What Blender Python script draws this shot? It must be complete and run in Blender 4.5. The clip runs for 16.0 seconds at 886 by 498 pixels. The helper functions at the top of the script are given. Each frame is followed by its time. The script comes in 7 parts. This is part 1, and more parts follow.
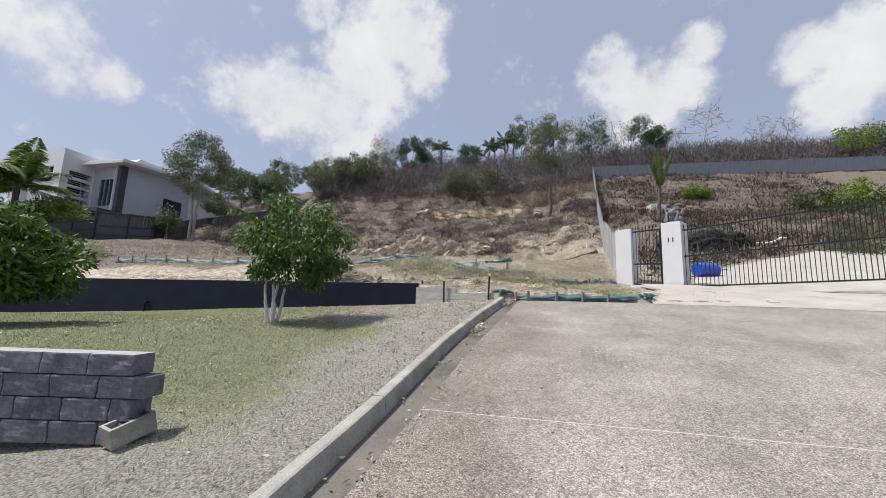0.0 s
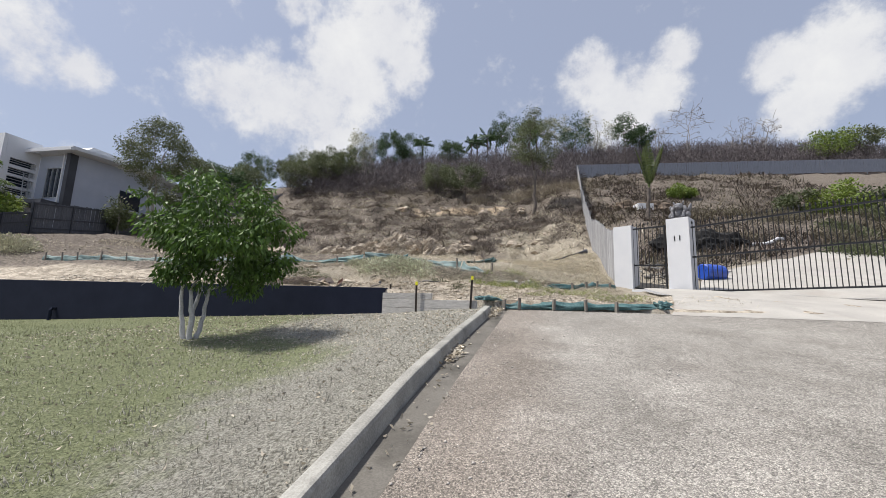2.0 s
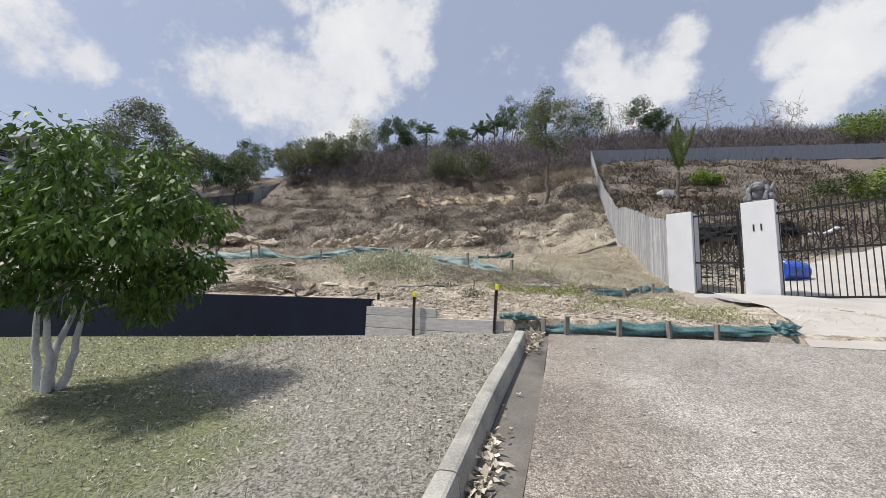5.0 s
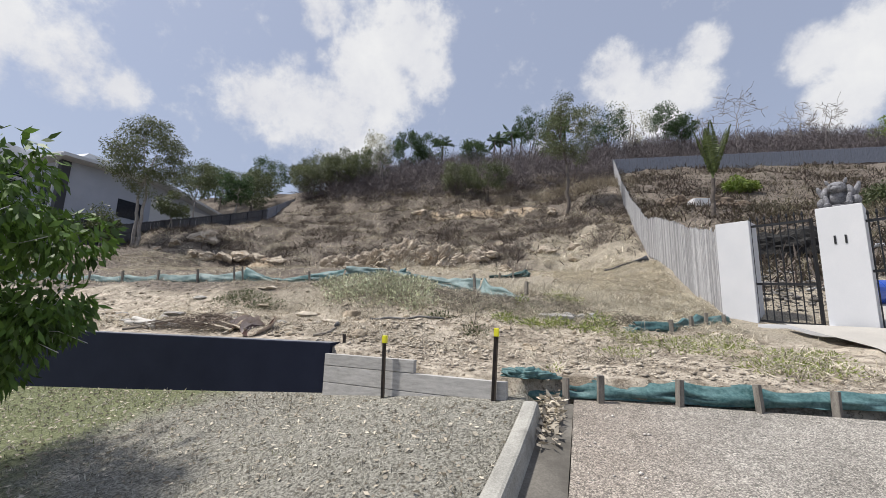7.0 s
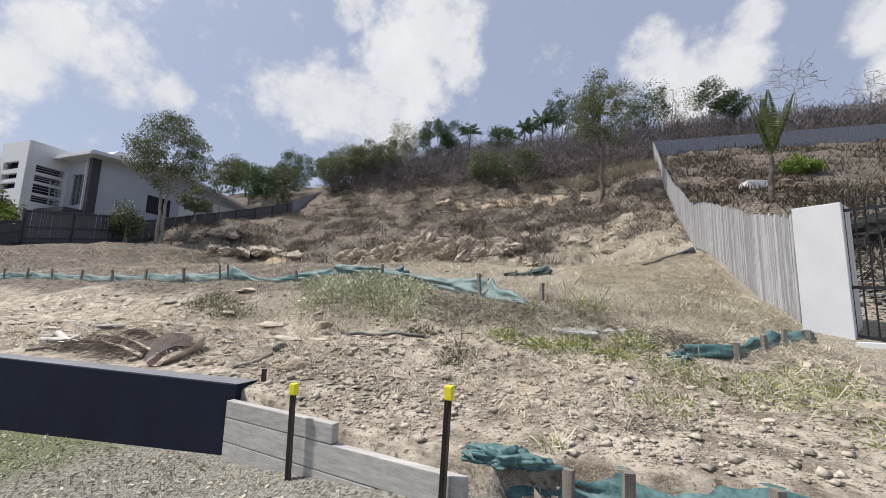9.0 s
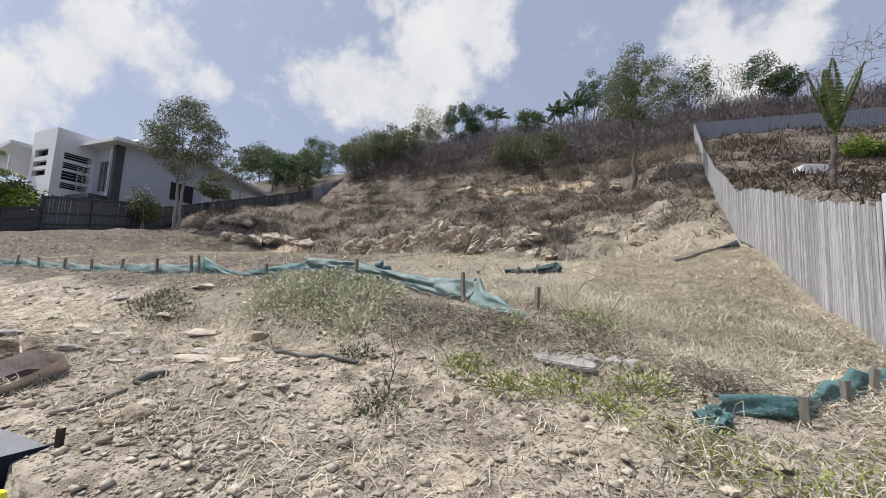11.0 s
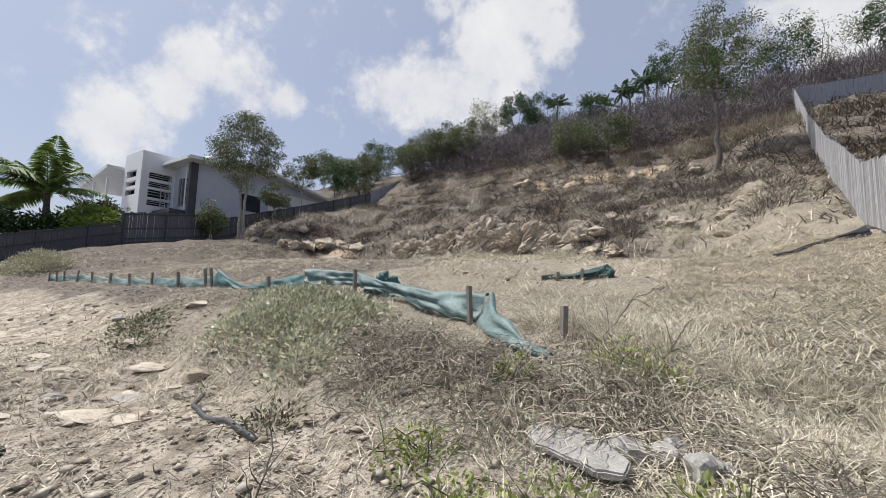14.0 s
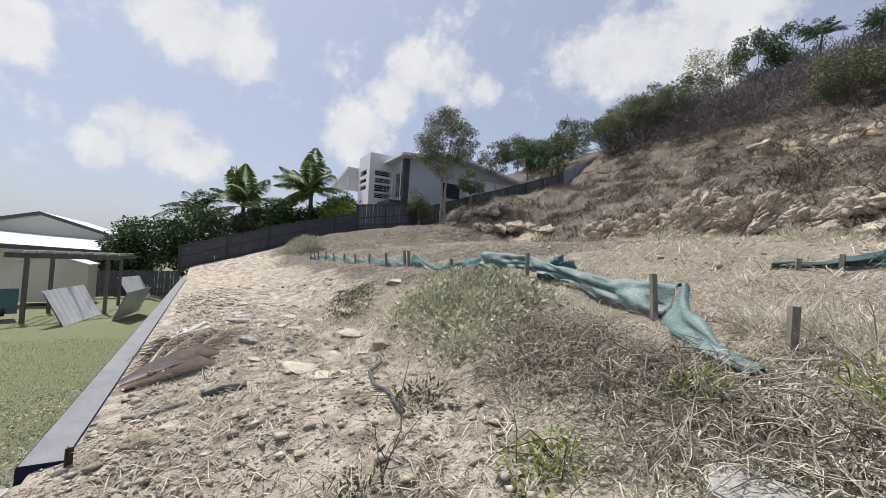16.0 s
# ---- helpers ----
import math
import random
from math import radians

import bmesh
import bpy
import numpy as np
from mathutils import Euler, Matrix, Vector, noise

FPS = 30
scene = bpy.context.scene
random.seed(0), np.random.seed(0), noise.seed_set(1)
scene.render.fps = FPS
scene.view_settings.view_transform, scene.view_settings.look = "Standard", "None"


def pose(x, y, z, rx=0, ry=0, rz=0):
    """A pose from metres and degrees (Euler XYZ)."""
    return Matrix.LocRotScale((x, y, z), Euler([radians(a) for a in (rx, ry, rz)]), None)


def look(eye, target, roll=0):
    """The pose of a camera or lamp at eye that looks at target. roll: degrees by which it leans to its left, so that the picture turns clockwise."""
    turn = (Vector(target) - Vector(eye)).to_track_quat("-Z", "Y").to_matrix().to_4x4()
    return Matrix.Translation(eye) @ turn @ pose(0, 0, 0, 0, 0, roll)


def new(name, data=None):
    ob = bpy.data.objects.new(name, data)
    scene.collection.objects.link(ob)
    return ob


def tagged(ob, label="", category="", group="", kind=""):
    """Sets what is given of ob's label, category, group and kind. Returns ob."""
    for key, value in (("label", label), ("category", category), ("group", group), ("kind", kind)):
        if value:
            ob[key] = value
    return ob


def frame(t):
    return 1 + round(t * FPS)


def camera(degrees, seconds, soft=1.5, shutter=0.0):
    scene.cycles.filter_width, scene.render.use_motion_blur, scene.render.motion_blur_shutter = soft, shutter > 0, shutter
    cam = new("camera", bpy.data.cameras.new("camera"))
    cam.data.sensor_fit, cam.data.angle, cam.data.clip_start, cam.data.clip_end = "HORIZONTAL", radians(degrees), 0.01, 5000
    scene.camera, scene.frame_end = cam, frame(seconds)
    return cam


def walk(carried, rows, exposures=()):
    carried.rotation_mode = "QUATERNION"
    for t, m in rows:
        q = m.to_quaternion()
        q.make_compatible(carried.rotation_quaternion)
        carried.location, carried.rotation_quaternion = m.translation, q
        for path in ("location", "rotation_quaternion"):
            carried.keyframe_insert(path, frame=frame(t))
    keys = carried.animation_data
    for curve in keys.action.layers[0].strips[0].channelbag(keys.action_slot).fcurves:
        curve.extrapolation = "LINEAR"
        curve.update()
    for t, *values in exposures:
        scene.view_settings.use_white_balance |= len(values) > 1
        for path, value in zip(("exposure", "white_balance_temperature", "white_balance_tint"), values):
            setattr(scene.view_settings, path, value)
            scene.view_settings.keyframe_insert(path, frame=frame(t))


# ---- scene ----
cam = camera(95.0, 16.0, soft=0.6)
PATH = [
    (0, (1.206, 0.000, 1.400), (0.733, 1.918, 1.713), 1.88),
    (0.5, (1.202, 0.530, 1.476), (0.748, 2.453, 1.789), 2.08),
    (1, (1.093, 1.043, 1.554), (0.661, 2.971, 1.865), 2.10),
    (1.5, (0.990, 1.554, 1.608), (0.582, 3.488, 1.918), 2.02),
    (2, (0.913, 2.079, 1.691), (0.528, 4.017, 2.003), 1.90),
    (2.5, (0.687, 2.555, 1.786), (0.323, 4.499, 2.082), 1.79),
    (3, (0.557, 2.968, 1.818), (0.202, 4.916, 2.096), 1.59),
    (3.5, (0.426, 3.468, 1.925), (0.076, 5.420, 2.184), 1.64),
    (4, (0.256, 3.961, 2.004), (-0.104, 5.912, 2.256), 1.70),
    (6.5, (0.333, 6.258, 2.538), (-0.151, 8.171, 2.860), 1.70),
    (7, (0.358, 6.698, 2.613), (-0.145, 8.605, 2.946), 1.59),
    (7.5, (0.386, 7.150, 2.703), (-0.147, 9.049, 3.034), 1.51),
    (8, (0.498, 7.612, 2.845), (-0.079, 9.501, 3.161), 1.27),
    (8.5, (0.559, 8.043, 2.906), (-0.062, 9.921, 3.205), 1.38),
    (9, (0.632, 8.494, 2.996), (-0.026, 10.361, 3.281), 1.65),
    (11.5, (1.026, 10.554, 3.389), (0.204, 12.366, 3.596), 2.55),
    (12, (1.044, 10.867, 3.431), (0.194, 12.667, 3.629), 2.05),
    (12.5, (1.125, 11.130, 3.487), (0.238, 12.912, 3.685), 1.63),
    (13, (1.124, 11.360, 3.555), (0.187, 13.115, 3.757), 1.36),
    (13.5, (1.120, 11.652, 3.593), (0.113, 13.368, 3.798), 1.41),
    (14, (1.185, 12.011, 3.667), (0.101, 13.680, 3.865), 1.63),
    (14.5, (1.168, 12.145, 3.699), (-0.015, 13.748, 3.878), 1.97),
    (15, (1.097, 12.242, 3.709), (-0.216, 13.743, 3.858), 2.44),
    (15.5, (1.146, 12.380, 3.707), (-0.353, 13.700, 3.818), 2.87),
    (16, (1.275, 12.466, 3.713), (-0.457, 13.463, 3.784), 3.14),
]
walk(cam, [(t, look(eye, target, roll)) for t, eye, target, roll in PATH])

# ---- world and light ----
world = bpy.data.worlds.new("sky")
scene.world = world
world.use_nodes = True
SUN_AZ, SUN_EL = -108.0, 61.0          # degrees clockwise from +y, and above the horizon
CLOUDS = [(-21.0, 36.6, 4.9), (-26.1, 31.5, 5.8), (-30.6, 26.4, 4.9), (-36.7, 26.4, 5.0), (-41.7, 26.3, 3.8), (-28.8, 23.8, 4.3),
          (-34.2, 37.7, 2.4), (-17.7, 32.9, 3.1), (9.6, 30.8, 3.5), (13.6, 26.6, 4.7), (20.1, 31.6, 2.1), (17.7, 28.0, 3.0),
          (29.9, 27.7, 2.4), (35.0, 26.1, 3.9), (32.1, 22.6, 2.8), (-66.2, 25.4, 2.9), (-60.1, 24.1, 3.6), (-56.0, 23.6, 2.3),
          (-68.0, 21.8, 2.9), (-73.1, 16.6, 3.8), (-98.6, 13.6, 2.4), (-95.4, 12.5, 3.5), (-91.3, 11.4, 2.6), (-100.8, 10.4, 2.1),
          (-94.1, 25.2, 4.1), (-88.0, 24.6, 3.3), (-108.1, 19.5, 2.6)]


def heading(az, el):
    a, e = radians(az), radians(el)
    return Vector((math.sin(a) * math.cos(e), math.cos(a) * math.cos(e), math.sin(e)))


def build_sky():
    nt = world.node_tree
    N, L = nt.nodes, nt.links
    N.clear()
    out = N.new("ShaderNodeOutputWorld")
    sky = N.new("ShaderNodeTexSky")
    sky.sky_type, sky.sun_disc = "NISHITA", False
    sky.sun_elevation, sky.sun_rotation = radians(SUN_EL), radians(SUN_AZ)
    sky.air_density, sky.dust_density, sky.ozone_density = 1.0, 2.4, 1.6
    base = N.new("ShaderNodeBackground")
    base.inputs[1].default_value = SKY_STRENGTH
    pale = N.new("ShaderNodeMix")
    pale.data_type = "RGBA"
    pale.inputs[0].default_value = 0.50
    L.new(sky.outputs[0], pale.inputs[6])
    pale.inputs[7].default_value = (5.4, 5.9, 7.5, 1)
    L.new(pale.outputs[2], base.inputs[0])
    co = N.new("ShaderNodeTexCoord")

    def fbm(scale, detail, rough):
        n = N.new("ShaderNodeTexNoise")
        n.inputs["Scale"].default_value, n.inputs["Detail"].default_value, n.inputs["Roughness"].default_value = scale, detail, rough
        L.new(co.outputs["Generated"], n.inputs["Vector"])
        return n

    def math_node(op, a, b=None, c=None):
        m = N.new("ShaderNodeMath")
        m.operation = op
        for i, v in enumerate((a, b, c)):
            if v is None:
                continue
            if isinstance(v, (int, float)):
                m.inputs[i].default_value = v
            else:
                L.new(v, m.inputs[i])
        return m.outputs[0]

    puff = None
    for az, el, r in CLOUDS:
        dot = N.new("ShaderNodeVectorMath")
        dot.operation = "DOT_PRODUCT"
        L.new(co.outputs["Generated"], dot.inputs[0])
        dot.inputs[1].default_value = heading(az, el)
        edge = 1 - math.cos(radians(r * 1.25))
        v = math_node("DIVIDE", math_node("SUBTRACT", dot.outputs["Value"], 1 - edge), edge)
        v = math_node("MAXIMUM", v, -0.6)
        puff = v if puff is None else math_node("SMOOTH_MAX", puff, v, 0.35)
    big, small = fbm(7, 9, 0.62), fbm(26, 8, 0.65)
    rag = math_node("ADD", math_node("MULTIPLY", math_node("SUBTRACT", big.outputs[0], 0.5), 3.0),
                    math_node("MULTIPLY", math_node("SUBTRACT", small.outputs[0], 0.5), 1.7))
    m = math_node("ADD", puff, rag)
    mask = N.new("ShaderNodeMapRange")
    mask.interpolation_type = "SMOOTHSTEP"
    L.new(m, mask.inputs[0])
    mask.inputs[1].default_value, mask.inputs[2].default_value, mask.inputs[4].default_value = -0.25, 0.85, 0.95
    shade = N.new("ShaderNodeMapRange")
    L.new(big.outputs[0], shade.inputs[0])
    shade.inputs[1].default_value, shade.inputs[2].default_value = 0.3, 0.7
    tint = N.new("ShaderNodeMix")
    tint.data_type = "RGBA"
    L.new(shade.outputs[0], tint.inputs[0])
    tint.inputs[6].default_value, tint.inputs[7].default_value = (0.80, 0.81, 0.87, 1), (1, 1, 1, 1)
    cloud = N.new("ShaderNodeBackground")
    cloud.inputs[1].default_value = CLOUD_STRENGTH
    L.new(tint.outputs[2], cloud.inputs[0])
    mix = N.new("ShaderNodeMixShader")
    L.new(mask.outputs[0], mix.inputs[0])
    L.new(base.outputs[0], mix.inputs[1])
    L.new(cloud.outputs[0], mix.inputs[2])
    L.new(mix.outputs[0], out.inputs[0])


SKY_STRENGTH, CLOUD_STRENGTH = 0.106, 0.88
build_sky()
sun_data = bpy.data.lights.new("sun", "SUN")
sun_data.energy, sun_data.angle, sun_data.color = 5.0, radians(3.0), (1.0, 0.965, 0.92)
sun = new("sun", sun_data)
sun.matrix_world = look(heading(SUN_AZ, SUN_EL) * 100, (0, 0, 0))


# ---- helpers for building ----
RNG = np.random.default_rng(7)


def lattice(ix, iy, seed):
    h = (ix.astype(np.int64) * 374761393 + iy.astype(np.int64) * 668265263 + seed * 1442695041) & 0x7FFFFFFF
    h = ((h ^ (h >> 13)) * 1274126177) & 0x7FFFFFFF
    return ((h ^ (h >> 16)) & 0xFFFF) / 65535.0


def vnoise(x, y, seed=0):
    """Smooth noise from -1 to 1, for arrays."""
    x, y = np.asarray(x, float), np.asarray(y, float)
    ix, iy = np.floor(x), np.floor(y)
    u, v = x - ix, y - iy
    u, v = u * u * (3 - 2 * u), v * v * (3 - 2 * v)
    a, b = lattice(ix, iy, seed), lattice(ix + 1, iy, seed)
    c, d = lattice(ix, iy + 1, seed), lattice(ix + 1, iy + 1, seed)
    return 2 * ((a * (1 - u) + b * u) * (1 - v) + (c * (1 - u) + d * u) * v) - 1


def smooth(a, b, x):
    u = np.clip((np.asarray(x, float) - a) / (b - a), 0, 1)
    return u * u * (3 - 2 * u)


def thing(name, label, category, at=(0, 0, 0), turn=0.0, group="", kind=""):
    ob = new(name)
    ob.empty_display_size = 0.1
    ob.matrix_basis = pose(*at, 0, 0, turn)
    return tagged(ob, label, category, group, kind)


def mesh_of(name, verts, faces, mats, smooth_shade=False):
    me = bpy.data.meshes.new(name)
    me.from_pydata([tuple(v) for v in verts], [], [tuple(f) for f in faces])
    for m in (mats if isinstance(mats, (list, tuple)) else [mats]):
        me.materials.append(m)
    if smooth_shade:
        me.polygons.foreach_set("use_smooth", [True] * len(me.polygons))
    me.update()
    return me


def fast_mesh(name, V, F, mat, smooth_shade=False):
    """A mesh from arrays: V (n, 3), F (m, k) with k corners a face."""
    me = bpy.data.meshes.new(name)
    V, F = np.asarray(V, np.float32), np.asarray(F, np.int32)
    me.vertices.add(len(V))
    me.vertices.foreach_set("co", V.ravel())
    me.loops.add(F.size)
    me.loops.foreach_set("vertex_index", F.ravel())
    me.polygons.add(len(F))
    me.polygons.foreach_set("loop_start", np.arange(0, F.size, F.shape[1], dtype=np.int32))
    if smooth_shade:
        me.polygons.foreach_set("use_smooth", np.ones(len(F), bool))
    me.materials.append(mat)
    me.update(calc_edges=True)
    return me


def under(ob, parent):
    if parent is not None:
        ob.parent = parent
    return ob


def part(name, bm, material, parent, label="", smooth_shade=False):
    me = bpy.data.meshes.new(name)
    bm.normal_update()
    bm.to_mesh(me)
    bm.free()
    me.materials.append(material)
    if smooth_shade:
        me.polygons.foreach_set("use_smooth", [True] * len(me.polygons))
    ob = under(new(name, me), parent)
    if label:
        ob["label"] = label
    return ob


def box_bm(x0, x1, y0, y1, z0, z1, bevel=0.0, bm=None):
    bm2 = bmesh.new()
    bmesh.ops.create_cube(bm2, size=1)
    bmesh.ops.scale(bm2, vec=(x1 - x0, y1 - y0, z1 - z0), verts=bm2.verts)
    bmesh.ops.translate(bm2, vec=((x0 + x1) / 2, (y0 + y1) / 2, (z0 + z1) / 2), verts=bm2.verts)
    if bevel:
        bmesh.ops.bevel(bm2, geom=bm2.edges[:], offset=bevel, segments=2, affect="EDGES", profile=0.6)
    return bm2


def rod(points, radii, sides=6):
    """Vertices and faces of a tapered tube along points, closed at the ends."""
    P = np.asarray(points, float)
    R = np.broadcast_to(np.asarray(radii, float), (len(P),))
    T = np.gradient(P, axis=0)
    T /= np.linalg.norm(T, axis=1)[:, None] + 1e-9
    ref = np.where(np.abs(T[:, 2:3]) > 0.92, [[1.0, 0, 0]], [[0, 0, 1.0]])
    A = np.cross(T, ref)
    A /= np.linalg.norm(A, axis=1)[:, None] + 1e-9
    B = np.cross(T, A)
    ang = np.arange(sides) * 2 * np.pi / sides
    V = P[:, None] + R[:, None, None] * (np.cos(ang)[None, :, None] * A[:, None] + np.sin(ang)[None, :, None] * B[:, None])
    V = V.reshape(-1, 3)
    F = []
    for i in range(len(P) - 1):
        for j in range(sides):
            k = (j + 1) % sides
            F.append((i * sides + j, i * sides + k, (i + 1) * sides + k, (i + 1) * sides + j))
    F.append(tuple(range(sides - 1, -1, -1)))
    F.append(tuple((len(P) - 1) * sides + j for j in range(sides)))
    return V, F


def join(pieces):
    V, F, n = [], [], 0
    for v, f in pieces:
        V.append(np.asarray(v, float))
        F += [tuple(i + n for i in q) for q in f]
        n += len(v)
    return np.concatenate(V), F


def solid(name, pieces, material, parent, label="", smooth_shade=False):
    """One mesh object from a list of (verts, faces)."""
    V, F = join(pieces)
    ob = under(new(name, mesh_of(name, V, F, material, smooth_shade)), parent)
    if label:
        ob["label"] = label
    return ob


def block(x0, x1, y0, y1, z0, z1):
    V = [(x, y, z) for z in (z0, z1) for x, y in ((x0, y0), (x1, y0), (x1, y1), (x0, y1))]
    return V, [(3, 2, 1, 0), (4, 5, 6, 7), (0, 1, 5, 4), (1, 2, 6, 5), (2, 3, 7, 6), (3, 0, 4, 7)]


def beam(a, b, w, h):
    """A bar of width w and height h from a to b."""
    a, b = np.array(a, float), np.array(b, float)
    d = (b - a) / np.linalg.norm(b - a)
    s = np.cross(d, (0, 0, 1.0))
    s = s / np.linalg.norm(s) if np.linalg.norm(s) > 1e-4 else np.array([1.0, 0, 0])
    u = np.cross(s, d)
    V = [p + sx * s * w / 2 + uz * u * h / 2 for p in (a, b) for sx, uz in ((-1, -1), (1, -1), (1, 1), (-1, 1))]
    return V, [(0, 1, 2, 3), (7, 6, 5, 4), (1, 0, 4, 5), (2, 1, 5, 6), (3, 2, 6, 7), (0, 3, 7, 4)]


# ---- materials ----
def material(name, dark, light, scale=3.0, fine=40.0, rough=0.8, bump=0.3, depth=0.02, metal=0.0, third=None, island=0.0, objrand=0.0, detail=6, spread=(0.35, 0.65), stretch=None, balance=0.5):
    """Two colours mixed by a broad and a fine noise, with relief; third adds patches of one more colour."""
    m = bpy.data.materials.new(name)
    m.use_nodes = True
    N, L = m.node_tree.nodes, m.node_tree.links
    b = N["Principled BSDF"]
    b.inputs["Roughness"].default_value, b.inputs["Metallic"].default_value = rough, metal
    g = N.new("ShaderNodeNewGeometry")
    vec = g.outputs["Position"]
    if stretch:
        mp = N.new("ShaderNodeMapping")
        mp.inputs["Scale"].default_value = stretch
        L.new(vec, mp.inputs[0])
        vec = mp.outputs[0]

    def fbm(s, d=detail, r=0.6):
        n = N.new("ShaderNodeTexNoise")
        n.inputs["Scale"].default_value, n.inputs["Detail"].default_value, n.inputs["Roughness"].default_value = s, d, r
        L.new(vec, n.inputs["Vector"])
        return n.outputs[0]

    def ramp(v, lo, hi):
        r = N.new("ShaderNodeMapRange")
        L.new(v, r.inputs[0])
        r.inputs[1].default_value, r.inputs[2].default_value = lo, hi
        return r.outputs[0]

    def mixc(f, a, c):
        x = N.new("ShaderNodeMix")
        x.data_type = "RGBA"
        if isinstance(f, float):
            x.inputs[0].default_value = f
        else:
            L.new(f, x.inputs[0])
        for i, v in ((6, a), (7, c)):
            if isinstance(v, tuple):
                x.inputs[i].default_value = (*v, 1)
            else:
                L.new(v, x.inputs[i])
        return x.outputs[2]

    broad, small = fbm(scale), fbm(fine, 4)
    both = N.new("ShaderNodeMath")
    both.operation = "MULTIPLY_ADD"
    L.new(small, both.inputs[0])
    both.inputs[1].default_value = balance
    half = N.new("ShaderNodeMath")
    half.operation = "MULTIPLY"
    half.inputs[1].default_value = 1 - balance
    L.new(broad, half.inputs[0])
    L.new(half.outputs[0], both.inputs[2])
    col = mixc(ramp(both.outputs[0], *spread), dark, light)
    if third:
        col = mixc(ramp(fbm(scale * 0.45, 5), third[1], third[1] + 0.12), col, third[0])
    for amount, socket in ((island, g.outputs["Random Per Island"]), (objrand, None)):
        if not amount:
            continue
        if socket is None:
            socket = N.new("ShaderNodeObjectInfo").outputs["Random"]
        hs = N.new("ShaderNodeHueSaturation")
        L.new(ramp(socket, 0, 1), hs.inputs["Value"])
        hs.inputs["Value"].links[0].from_node.inputs[3].default_value = 1 - amount
        hs.inputs["Value"].links[0].from_node.inputs[4].default_value = 1 + amount
        L.new(col, hs.inputs["Color"])
        col = hs.outputs[0]
    L.new(col, b.inputs["Base Color"])
    if bump:
        bp = N.new("ShaderNodeBump")
        bp.inputs["Strength"].default_value, bp.inputs["Distance"].default_value = bump, depth
        L.new(both.outputs[0], bp.inputs["Height"])
        L.new(bp.outputs[0], b.inputs["Normal"])
    return m


def leaf_material(name, dark, light, island=0.3, rough=0.55, through_light=0.25, scale=0.8, fine=6, bump=0.0, depth=0.01):
    m = material(name, dark, light, scale, fine, rough, bump, depth, island=island)
    N, L = m.node_tree.nodes, m.node_tree.links
    b, out = N["Principled BSDF"], N["Material Output"]
    tr = N.new("ShaderNodeBsdfTranslucent")
    L.new(b.inputs["Base Color"].links[0].from_socket, tr.inputs[0])
    mx = N.new("ShaderNodeMixShader")
    mx.inputs[0].default_value = through_light
    L.new(b.outputs[0], mx.inputs[1])
    L.new(tr.outputs[0], mx.inputs[2])
    L.new(mx.outputs[0], out.inputs[0])
    return m


M_NAVY = material("navy_render", (0.013, 0.016, 0.030), (0.021, 0.026, 0.045), 2, 120, 0.9, 0.25, 0.004)
M_NAVY.node_tree.nodes["Principled BSDF"].inputs["Specular IOR Level"].default_value = 0.12
# paler than the navy: sunlight on the wall's top is put into its colour
M_NAVYLIT = material("sunlit_wall_top", (0.13, 0.135, 0.15), (0.22, 0.225, 0.24), 3, 60, 0.7, 0.3, 0.004)
M_SLEEPER = material("grey_timber", (0.28, 0.27, 0.255), (0.58, 0.56, 0.535), 4, 60, 0.85, 0.5, 0.006, objrand=0.12, stretch=(0.6, 8, 8))
M_PICKET = material("dark_steel", (0.012, 0.011, 0.010), (0.05, 0.035, 0.025), 8, 90, 0.6, 0.3, 0.003)
M_YELLOW = material("yellow_plastic", (0.72, 0.66, 0.02), (0.85, 0.80, 0.04), 10, 60, 0.45, 0.1, 0.001)
M_KERB = material("kerb_concrete", (0.20, 0.193, 0.17), (0.44, 0.425, 0.38), 2.5, 70, 0.9, 0.5, 0.006, third=((0.16, 0.152, 0.135), 0.55))
M_GUTTER = material("gutter_concrete", (0.095, 0.086, 0.072), (0.19, 0.175, 0.15), 2, 60, 0.85, 0.4, 0.005, third=((0.07, 0.063, 0.052), 0.54))
M_CONC = material("pale_concrete", (0.33, 0.31, 0.28), (0.47, 0.445, 0.40), 1.2, 60, 0.85, 0.3, 0.004, third=((0.36, 0.33, 0.29), 0.56))
M_WHITE = material("white_paint", (0.56, 0.57, 0.59), (0.65, 0.65, 0.66), 1.5, 80, 0.6, 0.15, 0.002)
M_BLACK = material("black_powder_coat", (0.008, 0.008, 0.009), (0.018, 0.018, 0.02), 5, 50, 0.4, 0.1, 0.001)
M_PALING = material("weathered_paling", (0.17, 0.17, 0.18), (0.50, 0.50, 0.51), 3, 40, 0.85, 0.5, 0.004, objrand=0.32, stretch=(6, 6, 0.8))
M_BACKPALE = material("blue_grey_paling", (0.15, 0.165, 0.20), (0.32, 0.34, 0.39), 3, 30, 0.85, 0.4, 0.004, objrand=0.15, stretch=(6, 6, 0.8))
M_DKFENCE = material("charcoal_fence", (0.055, 0.058, 0.068), (0.125, 0.13, 0.148), 3, 30, 0.85, 0.4, 0.004, objrand=0.2, stretch=(6, 6, 0.8))
M_SILT = leaf_material("green_shade_cloth", (0.022, 0.085, 0.088), (0.16, 0.285, 0.285), 0.0, 0.5, 0.2, 3.0, 30, 0.6, 0.02)
M_SILTOLD = leaf_material("faded_shade_cloth", (0.045, 0.098, 0.098), (0.27, 0.365, 0.352), 0.0, 0.5, 0.15, 2.2, 45, 0.6, 0.03)
M_SILTDK = leaf_material("dark_shade_cloth", (0.014, 0.045, 0.045), (0.075, 0.145, 0.14), 0.0, 0.6, 0.15, 3.0, 30, 0.6, 0.02)
